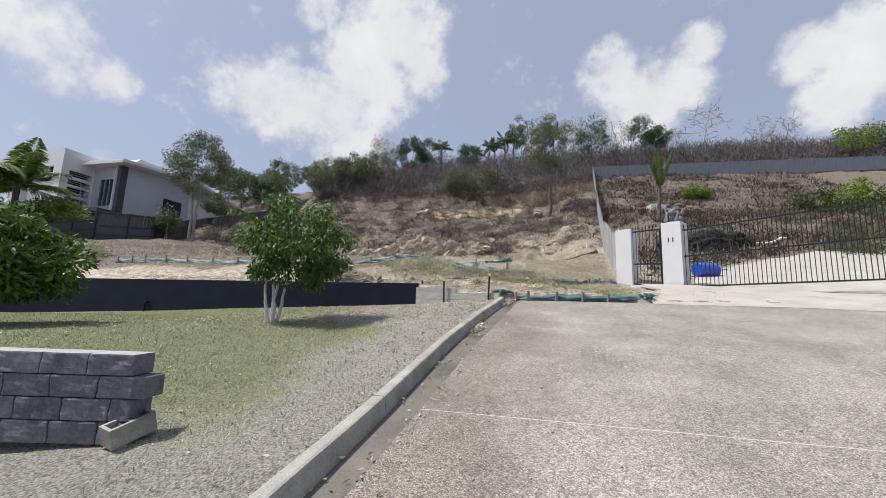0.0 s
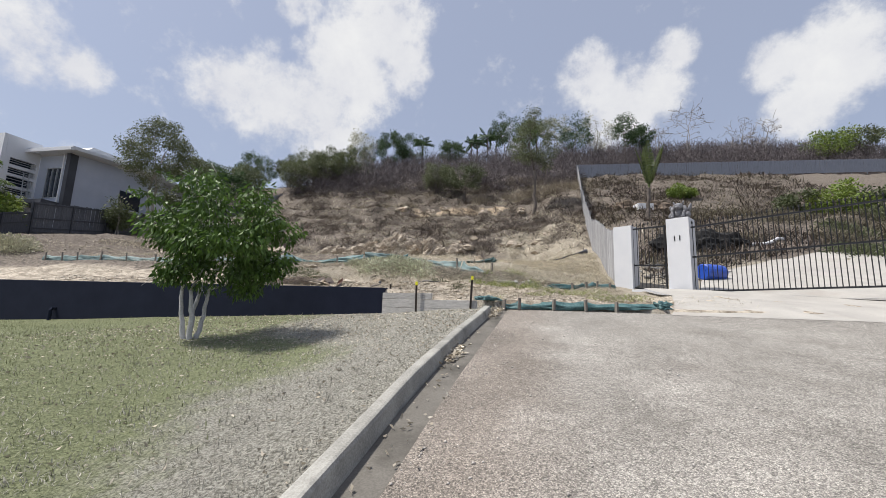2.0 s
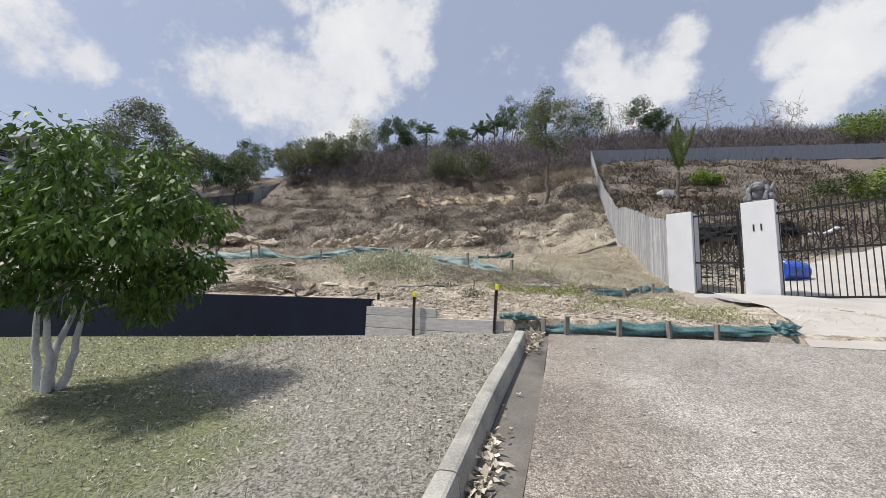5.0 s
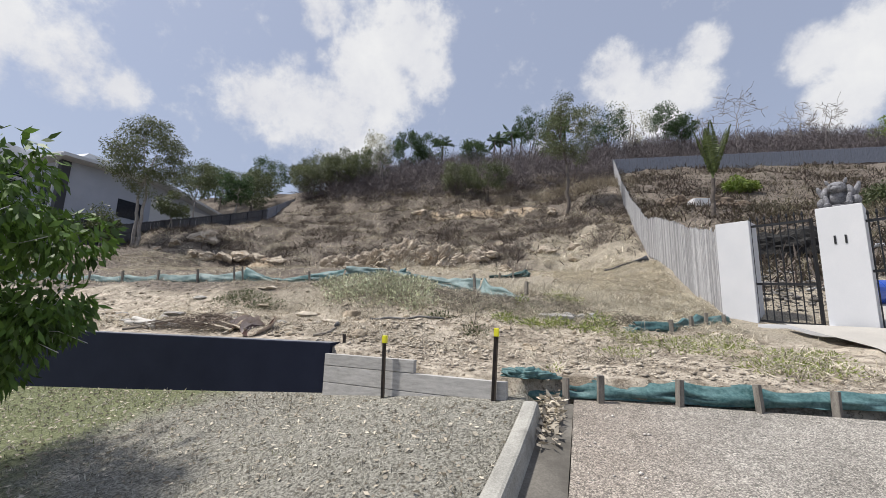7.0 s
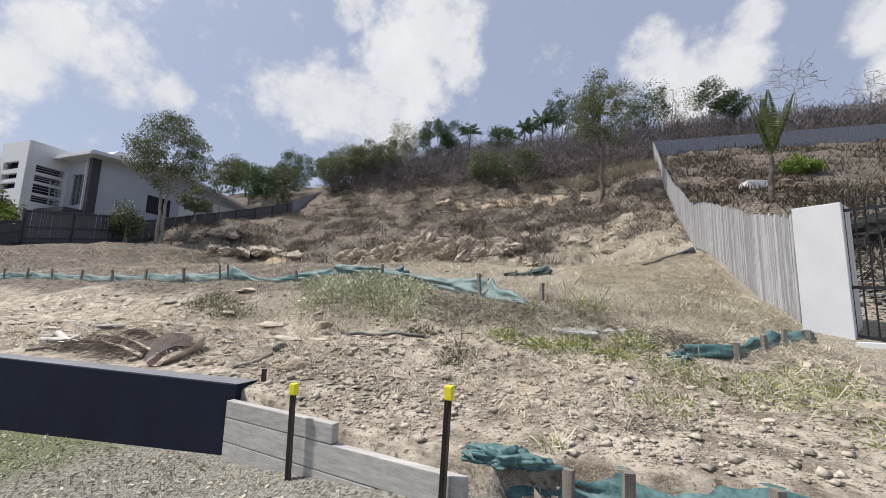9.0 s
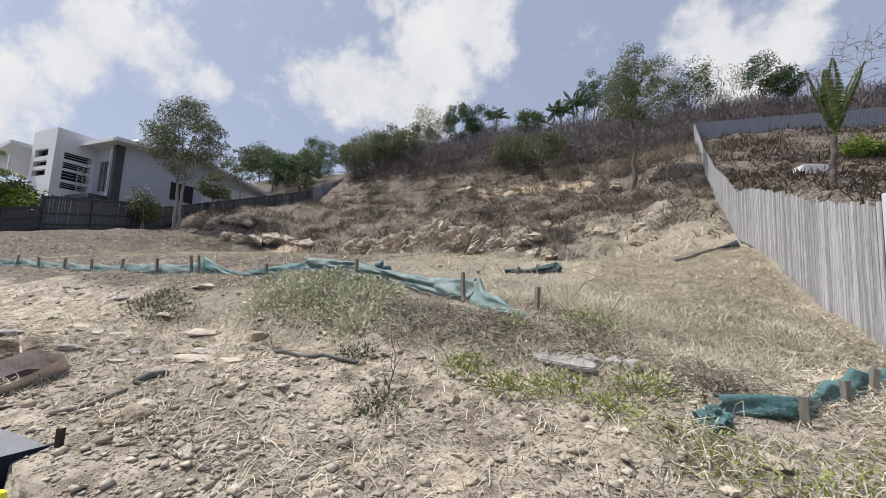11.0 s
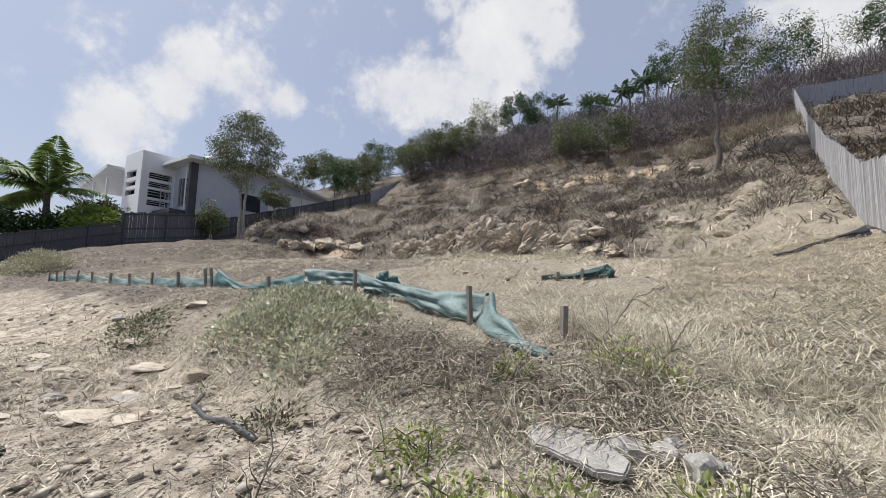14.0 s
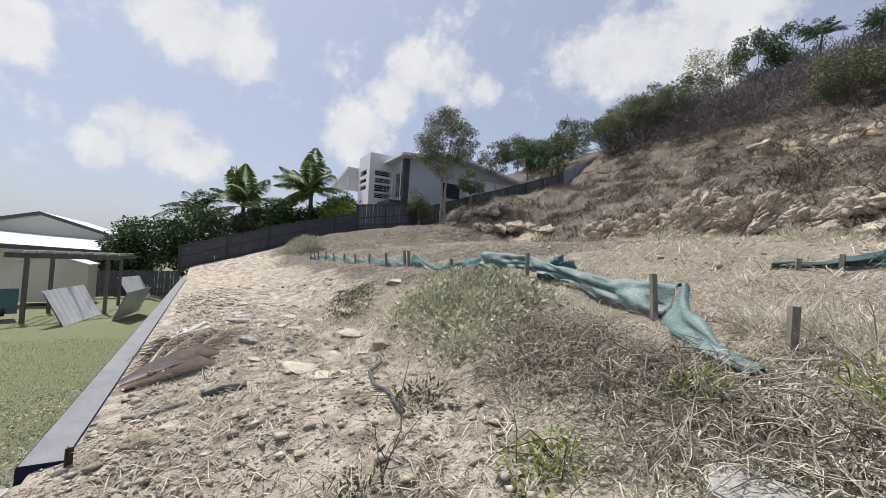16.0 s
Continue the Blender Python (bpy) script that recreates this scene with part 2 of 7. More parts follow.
M_STAKE = material("grey_stake", (0.10, 0.088, 0.075), (0.28, 0.255, 0.22), 6, 60, 0.9, 0.5, 0.004, stretch=(5, 5, 1))
M_BARK = material("pale_bark", (0.16, 0.14, 0.125), (0.42, 0.39, 0.36), 7, 50, 0.9, 0.7, 0.01)
M_WBARK = material("white_bark", (0.36, 0.35, 0.35), (0.66, 0.65, 0.66), 7, 50, 0.85, 0.6, 0.008, third=((0.22, 0.20, 0.19), 0.58))
M_DBARK = material("dark_bark", (0.055, 0.045, 0.04), (0.17, 0.145, 0.125), 6, 40, 0.9, 0.7, 0.01)
M_LEAF = leaf_material("green_leaves", (0.035, 0.082, 0.014), (0.12, 0.205, 0.034), 0.45)
M_LEAFY = leaf_material("yellow_green_leaves", (0.10, 0.17, 0.025), (0.25, 0.31, 0.06), 0.3)
M_WEED = leaf_material("yellowing_weeds", (0.14, 0.19, 0.04), (0.40, 0.44, 0.14), 0.3)
M_GUM = leaf_material("gum_leaves", (0.060, 0.078, 0.034), (0.17, 0.19, 0.085), 0.35)
M_PALM = leaf_material("palm_fronds", (0.08, 0.145, 0.035), (0.25, 0.33, 0.10), 0.35)
M_LEAFD = leaf_material("dark_leaves", (0.022, 0.055, 0.018), (0.065, 0.115, 0.035), 0.35)
M_LEAFO = leaf_material("olive_leaves", (0.055, 0.075, 0.03), (0.13, 0.15, 0.065), 0.35)
M_LEAFG = leaf_material("greygreen_leaves", (0.27, 0.27, 0.17), (0.55, 0.53, 0.38), 0.35)
M_SCRUB = leaf_material("dry_scrub", (0.055, 0.044, 0.038), (0.20, 0.165, 0.14), 0.45, 0.9, 0.1)
M_STRAW = leaf_material("straw", (0.33, 0.295, 0.22), (0.75, 0.69, 0.56), 0.42, 0.85, 0.15)
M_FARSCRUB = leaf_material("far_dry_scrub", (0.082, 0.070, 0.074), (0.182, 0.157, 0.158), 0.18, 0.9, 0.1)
M_DIMGRASS = leaf_material("dull_olive_grass", (0.07, 0.062, 0.04), (0.20, 0.175, 0.12), 0.4, 0.9, 0.1)
M_TALL = leaf_material("tall_dry_grass", (0.16, 0.135, 0.10), (0.40, 0.35, 0.27), 0.4, 0.9, 0.15)
M_BUSH = leaf_material("dusty_weed_leaves", (0.22, 0.235, 0.14), (0.60, 0.61, 0.44), 0.45, 0.7, 0.2)
M_DTWIG = material("dark_dead_twigs", (0.055, 0.046, 0.036), (0.22, 0.19, 0.15), 3, 40, 0.9, 0, island=0.35)
M_DEADLEAF = leaf_material("fallen_leaves", (0.26, 0.21, 0.15), (0.66, 0.60, 0.49), 0.35, 0.7, 0.1)
M_TWIG = material("dead_twigs", (0.22, 0.187, 0.138), (0.58, 0.52, 0.42), 3, 40, 0.9, 0, island=0.3)
M_STONE = material("pale_rubble", (0.30, 0.25, 0.19), (0.58, 0.52, 0.43), 5, 50, 0.9, 0.6, 0.01, island=0.22, objrand=0.15)
M_DARKRUB = material("ashy_rubble", (0.05, 0.045, 0.04), (0.26, 0.245, 0.225), 4, 30, 0.95, 0.4, 0.01, island=0.5)
M_CLOD = material("dry_clods", (0.17, 0.135, 0.095), (0.48, 0.41, 0.31), 6, 60, 0.95, 0.4, 0.01, island=0.35)
M_ROCK = material("weathered_outcrop", (0.14, 0.108, 0.082), (0.66, 0.575, 0.455), 2.6, 16, 0.92, 0.9, 0.06, third=((0.34, 0.22, 0.12), 0.60))


def aggregate_material():
    """Worn exposed aggregate: pale and dark pebbles in grey mortar, with tyre polish and stains."""
    m = material("exposed_aggregate", (0.25, 0.234, 0.208), (0.42, 0.397, 0.36), 0.9, 9, 0.88, 0, spread=(0.36, 0.64), third=((0.24, 0.22, 0.195), 0.62), balance=0.35)
    N, L = m.node_tree.nodes, m.node_tree.links
    b = N["Principled BSDF"]
    col = b.inputs["Base Color"].links[0].from_socket
    pos = N.new("ShaderNodeNewGeometry").outputs["Position"]
    height_in = None
    for scale, seat, dark, pale in ((90.0, 0.50, (0.52, 0.51, 0.50, 1), (1.56, 1.54, 1.50, 1)), (210.0, 0.5, (0.6, 0.6, 0.6, 1), (1.40, 1.40, 1.40, 1))):
        v = N.new("ShaderNodeTexVoronoi")
        v.inputs["Scale"].default_value = scale
        L.new(pos, v.inputs["Vector"])
        sep = N.new("ShaderNodeSeparateColor")
        L.new(v.outputs["Color"], sep.inputs[0])
        tone = N.new("ShaderNodeMix")
        tone.data_type = "RGBA"
        L.new(sep.outputs[0], tone.inputs[0])
        tone.inputs[6].default_value, tone.inputs[7].default_value = dark, pale
        gap = N.new("ShaderNodeMapRange")
        L.new(v.outputs["Distance"], gap.inputs[0])
        gap.inputs[1].default_value, gap.inputs[2].default_value, gap.inputs[3].default_value, gap.inputs[4].default_value = seat, seat + 0.25, 1.0, 0.55
        shade = N.new("ShaderNodeMix")
        shade.data_type, shade.blend_type = "RGBA", "MULTIPLY"
        shade.inputs[0].default_value = 1.0
        L.new(col, shade.inputs[6])
        L.new(tone.outputs[2], shade.inputs[7])
        seam = N.new("ShaderNodeMix")
        seam.data_type, seam.blend_type = "RGBA", "MULTIPLY"
        seam.inputs[0].default_value = 1.0
        L.new(shade.outputs[2], seam.inputs[6])
        L.new(gap.outputs[0], seam.inputs[7])
        col = seam.outputs[2]
        height_in = height_in or gap.outputs[0]
    L.new(col, b.inputs["Base Color"])
    bp = N.new("ShaderNodeBump")
    bp.inputs["Strength"].default_value, bp.inputs["Distance"].default_value = 0.8, 0.005
    L.new(height_in, bp.inputs["Height"])
    L.new(bp.outputs[0], b.inputs["Normal"])
    return m


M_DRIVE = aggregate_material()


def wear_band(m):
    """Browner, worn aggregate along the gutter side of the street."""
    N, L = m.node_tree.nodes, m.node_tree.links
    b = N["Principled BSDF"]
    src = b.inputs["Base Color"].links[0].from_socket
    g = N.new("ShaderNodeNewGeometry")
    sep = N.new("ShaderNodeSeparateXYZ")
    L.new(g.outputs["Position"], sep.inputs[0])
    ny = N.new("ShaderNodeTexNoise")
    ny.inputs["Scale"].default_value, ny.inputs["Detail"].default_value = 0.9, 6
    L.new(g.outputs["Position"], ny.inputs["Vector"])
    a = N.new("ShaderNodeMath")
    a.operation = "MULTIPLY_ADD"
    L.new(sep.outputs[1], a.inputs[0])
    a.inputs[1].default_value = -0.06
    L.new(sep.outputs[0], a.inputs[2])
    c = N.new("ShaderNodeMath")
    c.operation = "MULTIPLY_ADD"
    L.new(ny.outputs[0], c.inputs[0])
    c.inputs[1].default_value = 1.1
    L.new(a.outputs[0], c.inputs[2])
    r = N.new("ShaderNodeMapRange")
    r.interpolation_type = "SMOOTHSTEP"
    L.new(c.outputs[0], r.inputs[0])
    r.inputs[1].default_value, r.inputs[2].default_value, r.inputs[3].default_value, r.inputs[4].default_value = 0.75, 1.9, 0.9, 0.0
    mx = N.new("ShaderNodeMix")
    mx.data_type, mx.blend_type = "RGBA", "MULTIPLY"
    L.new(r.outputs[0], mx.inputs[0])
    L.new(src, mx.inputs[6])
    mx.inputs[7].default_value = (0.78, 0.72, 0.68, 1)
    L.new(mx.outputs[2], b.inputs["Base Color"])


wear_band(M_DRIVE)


# ---- the lie of the land ----
PY = [11.0, 14.5, 17.0, 20.0, 25.0, 29.9, 30.5, 31.6, 34.0, 43.7, 47.4, 48.1, 52.0, 58.0, 66.0, 76.0, 95.0, 220.0, 900.0]
PZ = [1.95, 2.60, 3.15, 3.9, 4.6, 5.15, 5.4, 6.3, 7.2, 11.5, 12.4, 13.7, 15.8, 20.2, 25.0, 29.5, 31.0, 22.0, 8.0]
FENCE_Y = [11.3, 14.0, 16.0, 17.2, 19.8, 22.0, 26.4, 29.5, 33.7, 37.5, 43.0, 45.0, 55.4, 58.0]
FENCE_Z = [1.86, 2.30, 2.50, 2.86, 3.50, 4.2, 5.45, 6.1, 8.0, 9.5, 12.3, 13.2, 19.2, 20.5]


def drive_edge(y):
    y = np.asarray(y, float)
    return -0.23 + 0.06 * y + 0.14 * smooth(6.0, 11.2, y)


def street(y):
    """Height of the sloping street."""
    y = np.asarray(y, float)
    return np.where(y > -8, -0.33 + 0.19 * y, -1.85 + 0.02 * (y + 8))


def step_line(x):
    """Where lawn or street ends and the raised lot begins."""
    x = np.asarray(x, float)
    return np.interp(x, [-60, -25.2, -2.45, -2.4, -0.1, 0.3, 4.2, 6.0], [11.45, 11.50, 11.62, 11.50, 11.10, 11.32, 11.55, 11.7])


def height(x, y):
    x, y = np.asarray(x, float), np.asarray(y, float)
    # lawn: slopes with the street, and a level terrace behind the block wall
    plane = street(y) + np.interp(x, [-30, -11.3, -8.7, -5.1, -2.4, -0.6, 0], [-1.4, -0.65, -0.51, -0.35, -0.21, 0.02, 0.06])
    terrace = 0.90 + 0.04 * (y - 4) + 0.012 * (x + 5)
    yard = smooth(3.05, 3.35, y + 0.22 * (x + 3)) * smooth(-2.9, -5.6, x) 
    yard = np.where(y > 4.4, smooth(-1.5, -7.0, x), yard) * smooth(11.4, 9.2, y)
    low = plane * (1 - yard) + terrace * yard
    low = np.where(x > drive_edge(y) - 0.43 - 0.06 * smooth(3.5, 6.5, y) * smooth(11.0, 8.5, y), street(y) - 0.10, low)
    # the lot and the hill
    ye = y - 0.286 * np.clip(x - 8.3, 0, 60) * smooth(25, 50, y)
    up = np.interp(ye, PY, PZ)
    for d in (0.25, 0.5):
        up = (up + np.interp(ye - d, PY, PZ) + np.interp(ye + d, PY, PZ)) / 3
    k = smooth(20, 12, y)
    up = up + 0.16 * smooth(-0.6, -2.6, x) * smooth(14.5, 12, y)
    up = up + 0.32 * smooth(0.5, -4.5, x) * smooth(14.3, 16.6, y) * smooth(32, 19, y) * smooth(-26, -22.5, x)
    up = up + 0.22 * smooth(-5.5, -3.6, x) * smooth(0.2, -2.4, x) * smooth(14.2, 15.2, y) * smooth(16.6, 15.6, y)
    up = up + smooth(-21, -28.5, x) * np.interp(y, [11, 17, 22.9, 29, 35, 48], [0.4, 1.2, 1.7, 1.8, 1.6, 0])
    line = np.interp(ye, FENCE_Y, FENCE_Z)
    up = up + (line - up) * smooth(1.5, 4.5, x) * smooth(66, 58, ye) + 1.1 * smooth(6, 10, x) * smooth(25, 33, y) * smooth(45, 37, y)
    ridge = smooth(-14, -62, x)
    up = np.where(y > 56, up - ridge * (up - 19.0) * 0.85 * smooth(56, 66, y), up)
    up = up + 0.09 * np.clip(x - 8.3, 0, 90) * smooth(40, 58, y)
    rough = smooth(0.0, 2.0, y - 11.5)
    up = up + rough * (0.10 * vnoise(x * 0.5, y * 0.5, 3) + 0.05 * vnoise(x * 1.7, y * 1.7, 4) + 0.022 * vnoise(x * 5, y * 5, 5) + smooth(20, 17, y) * (0.016 * vnoise(x * 7 + y * 4 + 1.6 * vnoise(x * 2.3, y * 2.1, 19), y * 6.3 - x * 3 + 1.6 * vnoise(x * 2.7, y * 1.9, 20), 14) + 0.012 * np.abs(vnoise(x * 11 - y * 8, y * 12 + x * 6, 15))))
    far = smooth(22, 34, y)
    up = up + far * (0.45 * vnoise(x * 0.13, y * 0.3, 6) + 0.22 * vnoise(x * 0.5, y * 0.9, 7) + 0.12 * vnoise(x * 1.3, y * 2.2, 8) + 0.16 * (1 - 2 * np.abs(vnoise(x * 0.8 + 0.4 * y, y * 1.9, 16))) + 0.07 * vnoise(x * 2.4, y * 2.4, 18))
    # eroded face of the upper cutting
    up = up + 0.5 * smooth(47.0, 47.8, y + 0.9 * vnoise(x * 0.35, 0 * x, 9)) * smooth(50, 48.4, y) * smooth(-26, -20, x) * smooth(6, 0, x)
    z = np.where(y > step_line(x) + 0.02, up, low)
    side = smooth(-30, -60, x) * smooth(30, 12, y)
    return z * (1 - side) + side * np.minimum(z, 0.8)


def h1(x, y):
    return float(height(np.array([float(x)]), np.array([float(y)]))[0])


def axis(*spans):
    """Grid lines: spans of (start, end, step)."""
    out = []
    for a, b, s in spans:
        out += list(np.arange(a, b - 1e-6, s))
    return np.array(out + [spans[-1][1]])


def ground_material():
    m = bpy.data.materials.new("ground_cover")
    m.use_nodes = True
    N, L = m.node_tree.nodes, m.node_tree.links
    b = N["Principled BSDF"]
    b.inputs["Roughness"].default_value = 0.95
    at = N.new("ShaderNodeAttribute")
    at.attribute_name = "cover"
    sep = N.new("ShaderNodeSeparateColor")
    L.new(at.outputs["Color"], sep.inputs[0])
    pos = N.new("ShaderNodeNewGeometry").outputs["Position"]

    def fbm(s, d=6, r=0.62):
        n = N.new("ShaderNodeTexNoise")
        n.inputs["Scale"].default_value, n.inputs["Detail"].default_value, n.inputs["Roughness"].default_value = s, d, r
        L.new(pos, n.inputs["Vector"])
        return n.outputs[0]

    def ramp(v, lo, hi):
        r = N.new("ShaderNodeMapRange")
        r.interpolation_type = "SMOOTHSTEP"
        L.new(v, r.inputs[0])
        r.inputs[1].default_value, r.inputs[2].default_value = lo, hi
        return r.outputs[0]

    def mixc(f, a, c):
        x = N.new("ShaderNodeMix")
        x.data_type = "RGBA"
        L.new(f, x.inputs[0])
        for i, v in ((6, a), (7, c)):
            if isinstance(v, tuple):
                x.inputs[i].default_value = (*v, 1)
            else:
                L.new(v, x.inputs[i])
        return x.outputs[2]

    def madd(a, k, c):
        x = N.new("ShaderNodeMath")
        x.operation = "MULTIPLY_ADD"
        L.new(a, x.inputs[0])
        x.inputs[1].default_value = k
        L.new(c, x.inputs[2])
        return x.outputs[0]

    fine, mid, broad, grit = fbm(40, 6, 0.7), fbm(4, 6), fbm(0.7, 5), fbm(90, 3)
    tuft = fbm(13, 5, 0.65)
    straw = mixc(ramp(fine, 0.35, 0.66), (0.145, 0.122, 0.092), (0.56, 0.50, 0.39))
    straw = mixc(ramp(mid, 0.55, 0.74), straw, (0.155, 0.122, 0.094))
    straw = mixc(ramp(fbm(21, 8, 0.75), 0.54, 0.64), straw, (0.17, 0.138, 0.10))
    brown = mixc(ramp(fbm(9, 8, 0.75), 0.38, 0.62), (0.050, 0.041, 0.034), (0.25, 0.208, 0.165))
    straw = mixc(ramp(madd(broad, 0.5, at.outputs["Alpha"]), 0.55, 0.85), straw, brown)
    dirt = mixc(ramp(mid, 0.34, 0.66), (0.20, 0.163, 0.12), (0.66, 0.58, 0.47))
    dirt = mixc(ramp(grit, 0.5, 0.72), dirt, (0.56, 0.48, 0.37))
    dirt = mixc(ramp(fbm(17, 8, 0.75), 0.52, 0.62), dirt, (0.155, 0.123, 0.092))
    grass = mixc(ramp(fine, 0.36, 0.64), (0.098, 0.112, 0.05), (0.275, 0.295, 0.155))
    dry = mixc(ramp(fine, 0.34, 0.66), (0.105, 0.098, 0.078), (0.47, 0.45, 0.385))
    ochre = mixc(ramp(mid, 0.35, 0.65), (0.28, 0.20, 0.125), (0.56, 0.46, 0.33))
    jitter = lambda v: ramp(madd(mid, 0.5, v), 0.45, 0.85)
    col = mixc(jitter(sep.outputs[1]), straw, dirt)
    dry = mixc(ramp(tuft, 0.56, 0.70), dry, (0.105, 0.098, 0.07))
    grass = mixc(ramp(tuft, 0.56, 0.70), grass, (0.07, 0.085, 0.03))
    lawn = mixc(jitter(sep.outputs[0]), dry, grass)
    iz = N.new("ShaderNodeAttribute")
    iz.attribute_name = "lawn"
    col = mixc(iz.outputs["Fac"], col, lawn)
    col = mixc(jitter(sep.outputs[2]), col, ochre)
    L.new(col, b.inputs["Base Color"])
    bp = N.new("ShaderNodeBump")
    bp.inputs["Strength"].default_value, bp.inputs["Distance"].default_value = 1.0, 0.036
    L.new(madd(mid, 0.8, fine), bp.inputs["Height"])
    L.new(bp.outputs[0], b.inputs["Normal"])
    return m


def build_ground():
    xs = axis((-900, -200, 50), (-200, -70, 8), (-70, -30, 1.2), (-30, -9, 0.3), (-9, -6, 0.1), (-6, 3, 0.065), (3, 7, 0.12), (7, 16, 0.3), (16, 60, 1.0), (60, 200, 8), (200, 900, 50))
    ys = axis((-900, -100, 60), (-100, -10, 4), (-10, 2, 0.5), (2, 11, 0.2), (11, 12.2, 0.05), (12.2, 16.2, 0.065), (16.2, 19, 0.12), (19, 36, 0.24), (36, 62, 0.36), (62, 100, 1.2), (100, 240, 8), (240, 900, 50))
    X, Y = np.meshgrid(xs, ys)
    x, y = X.ravel(), Y.ravel()
    V = np.stack([x, y, height(x, y)], 1)
    nx = len(xs)
    i = (np.arange(len(ys) - 1)[:, None] * nx + np.arange(nx - 1)[None]).ravel()
    me = fast_mesh("ground", V, np.stack([i, i + 1, i + nx + 1, i + nx], 1), ground_material(), True)
    lawn = (y < step_line(x)) * smooth(-200, -120, x)
    green = smooth(-1.0, -5.8, x + 0.30 * (y - 8) + 1.4 * vnoise(x * 0.5, y * 0.5, 21)) * smooth(2.6, 5.4, y + 0.8 * vnoise(x * 0.6, y * 0.6, 27))
    bare = smooth(15.6, 13.4, y + 0.8 * vnoise(x * 0.6, y * 0.6, 22)) * (0.75 + 0.4 * vnoise(x * 0.8, y * 0.8, 23))
    bare = np.maximum(bare, smooth(17.5, 15.0, y) * smooth(-4.5, -7, x) * 0.5)
    bare = np.maximum(bare, 0.6 * smooth(19, 21, y) * smooth(26, 22, y) * smooth(3.5, 1.5, x) * smooth(-3, 0, x))
    och = 0.9 * smooth(0.55, 0.9, np.exp(-((y - 47.9 + 1.2 * vnoise(x * 0.4, 0 * x, 24)) / 0.85) ** 2)) * smooth(0.0, 0.35, vnoise(x * 0.22, 0 * x + 3.3, 25) + 0.15) * smooth(-27, -22, x) * smooth(6, 2, x)
    och = np.maximum(och, 0.9 * np.exp(-(((x + 19.5) / 1.5) ** 2 + ((y - 31) / 1.2) ** 2)))
    brown = 0.72 * smooth(-3.5, -7, x + 0.9 * vnoise(x * 0.7, y * 0.7, 28)) * smooth(14.8, 16.8, y + 0.6 * vnoise(x * 0.9, y * 0.9, 29)) * smooth(31, 27, y) + smooth(26, 31, y) * (0.62 - 0.35 * smooth(-3, 1.5, x) * smooth(43, 34, y)) + 0.2 * smooth(52, 60, y) + 0.75 * smooth(5, 7, x) * smooth(20, 26, y)
    col = me.attributes.new("cover", "FLOAT_COLOR", "POINT")
    col.data.foreach_set("color", np.stack([green, np.clip(bare, 0, 1), np.clip(och, 0, 1), np.clip(brown, 0, 1)], 1).astype(np.float32).ravel())
    la = me.attributes.new("lawn", "FLOAT", "POINT")
    la.data.foreach_set("value", lawn.astype(np.float32))
    return tagged(new("ground", me), "dry hillside lot with rubble, straw and a lawn", "ground", kind="structure")


ground = build_ground()


# ---- street, gutter, kerb ----
def kerb_line(y):
    """How far the kerb's face stands off the street's edge."""
    return -0.275 - 0.06 * smooth(3.5, 6.5, y) * smooth(11.0, 8.5, y)


def strip(name, left, right, ys, dz, material, label, category, thick=0.12):
    """A paved strip between two edges x = left(y), right(y), laid on the street's slope."""
    V, F = [], []
    for y in ys:
        for x in (left(y), right(y)):
            z = float(street(y)) + dz
            V += [(x, y, z), (x, y, z - thick)]
    n = len(ys)
    for i in range(n - 1):
        a, b = 4 * i, 4 * i + 4
        F += [(a, a + 2, b + 2, b), (a + 1, b + 1, b + 3, a + 3), (a, b, b + 1, a + 1), (a + 2, a + 3, b + 3, b + 2)]
    F += [(0, 1, 3, 2), (4 * n - 4, 4 * n - 2, 4 * n - 1, 4 * n - 3)]
    ob = new(name, mesh_of(name, V, F, material))
    return tagged(ob, label, category, kind="structure")


M_GRITTY = material("joint_sand", (0.42, 0.40, 0.36), (0.60, 0.57, 0.52), 6, 80, 0.95, 0.3, 0.004)
road = thing("road", "grey exposed-aggregate concrete street with saw-cut joints", "road", kind="structure")
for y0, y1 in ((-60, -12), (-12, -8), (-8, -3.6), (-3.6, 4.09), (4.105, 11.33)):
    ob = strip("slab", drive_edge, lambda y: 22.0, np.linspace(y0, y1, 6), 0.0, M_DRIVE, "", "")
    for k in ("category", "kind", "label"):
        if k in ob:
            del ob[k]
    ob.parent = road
filler = strip("joint_filler", drive_edge, lambda y: 22.0, [4.088, 4.107], -0.001, M_GRITTY, "", "")
for k in ("category", "kind", "label"):
    if k in filler:
        del filler[k]
filler.parent = road
gutter = strip("gutter", lambda y: drive_edge(y) + kerb_line(y) + 0.001, lambda y: drive_edge(y) - 0.004, np.linspace(-60, 11.2, 40), -0.012, M_GUTTER, "dark stained concrete gutter with leaves", "gutter")


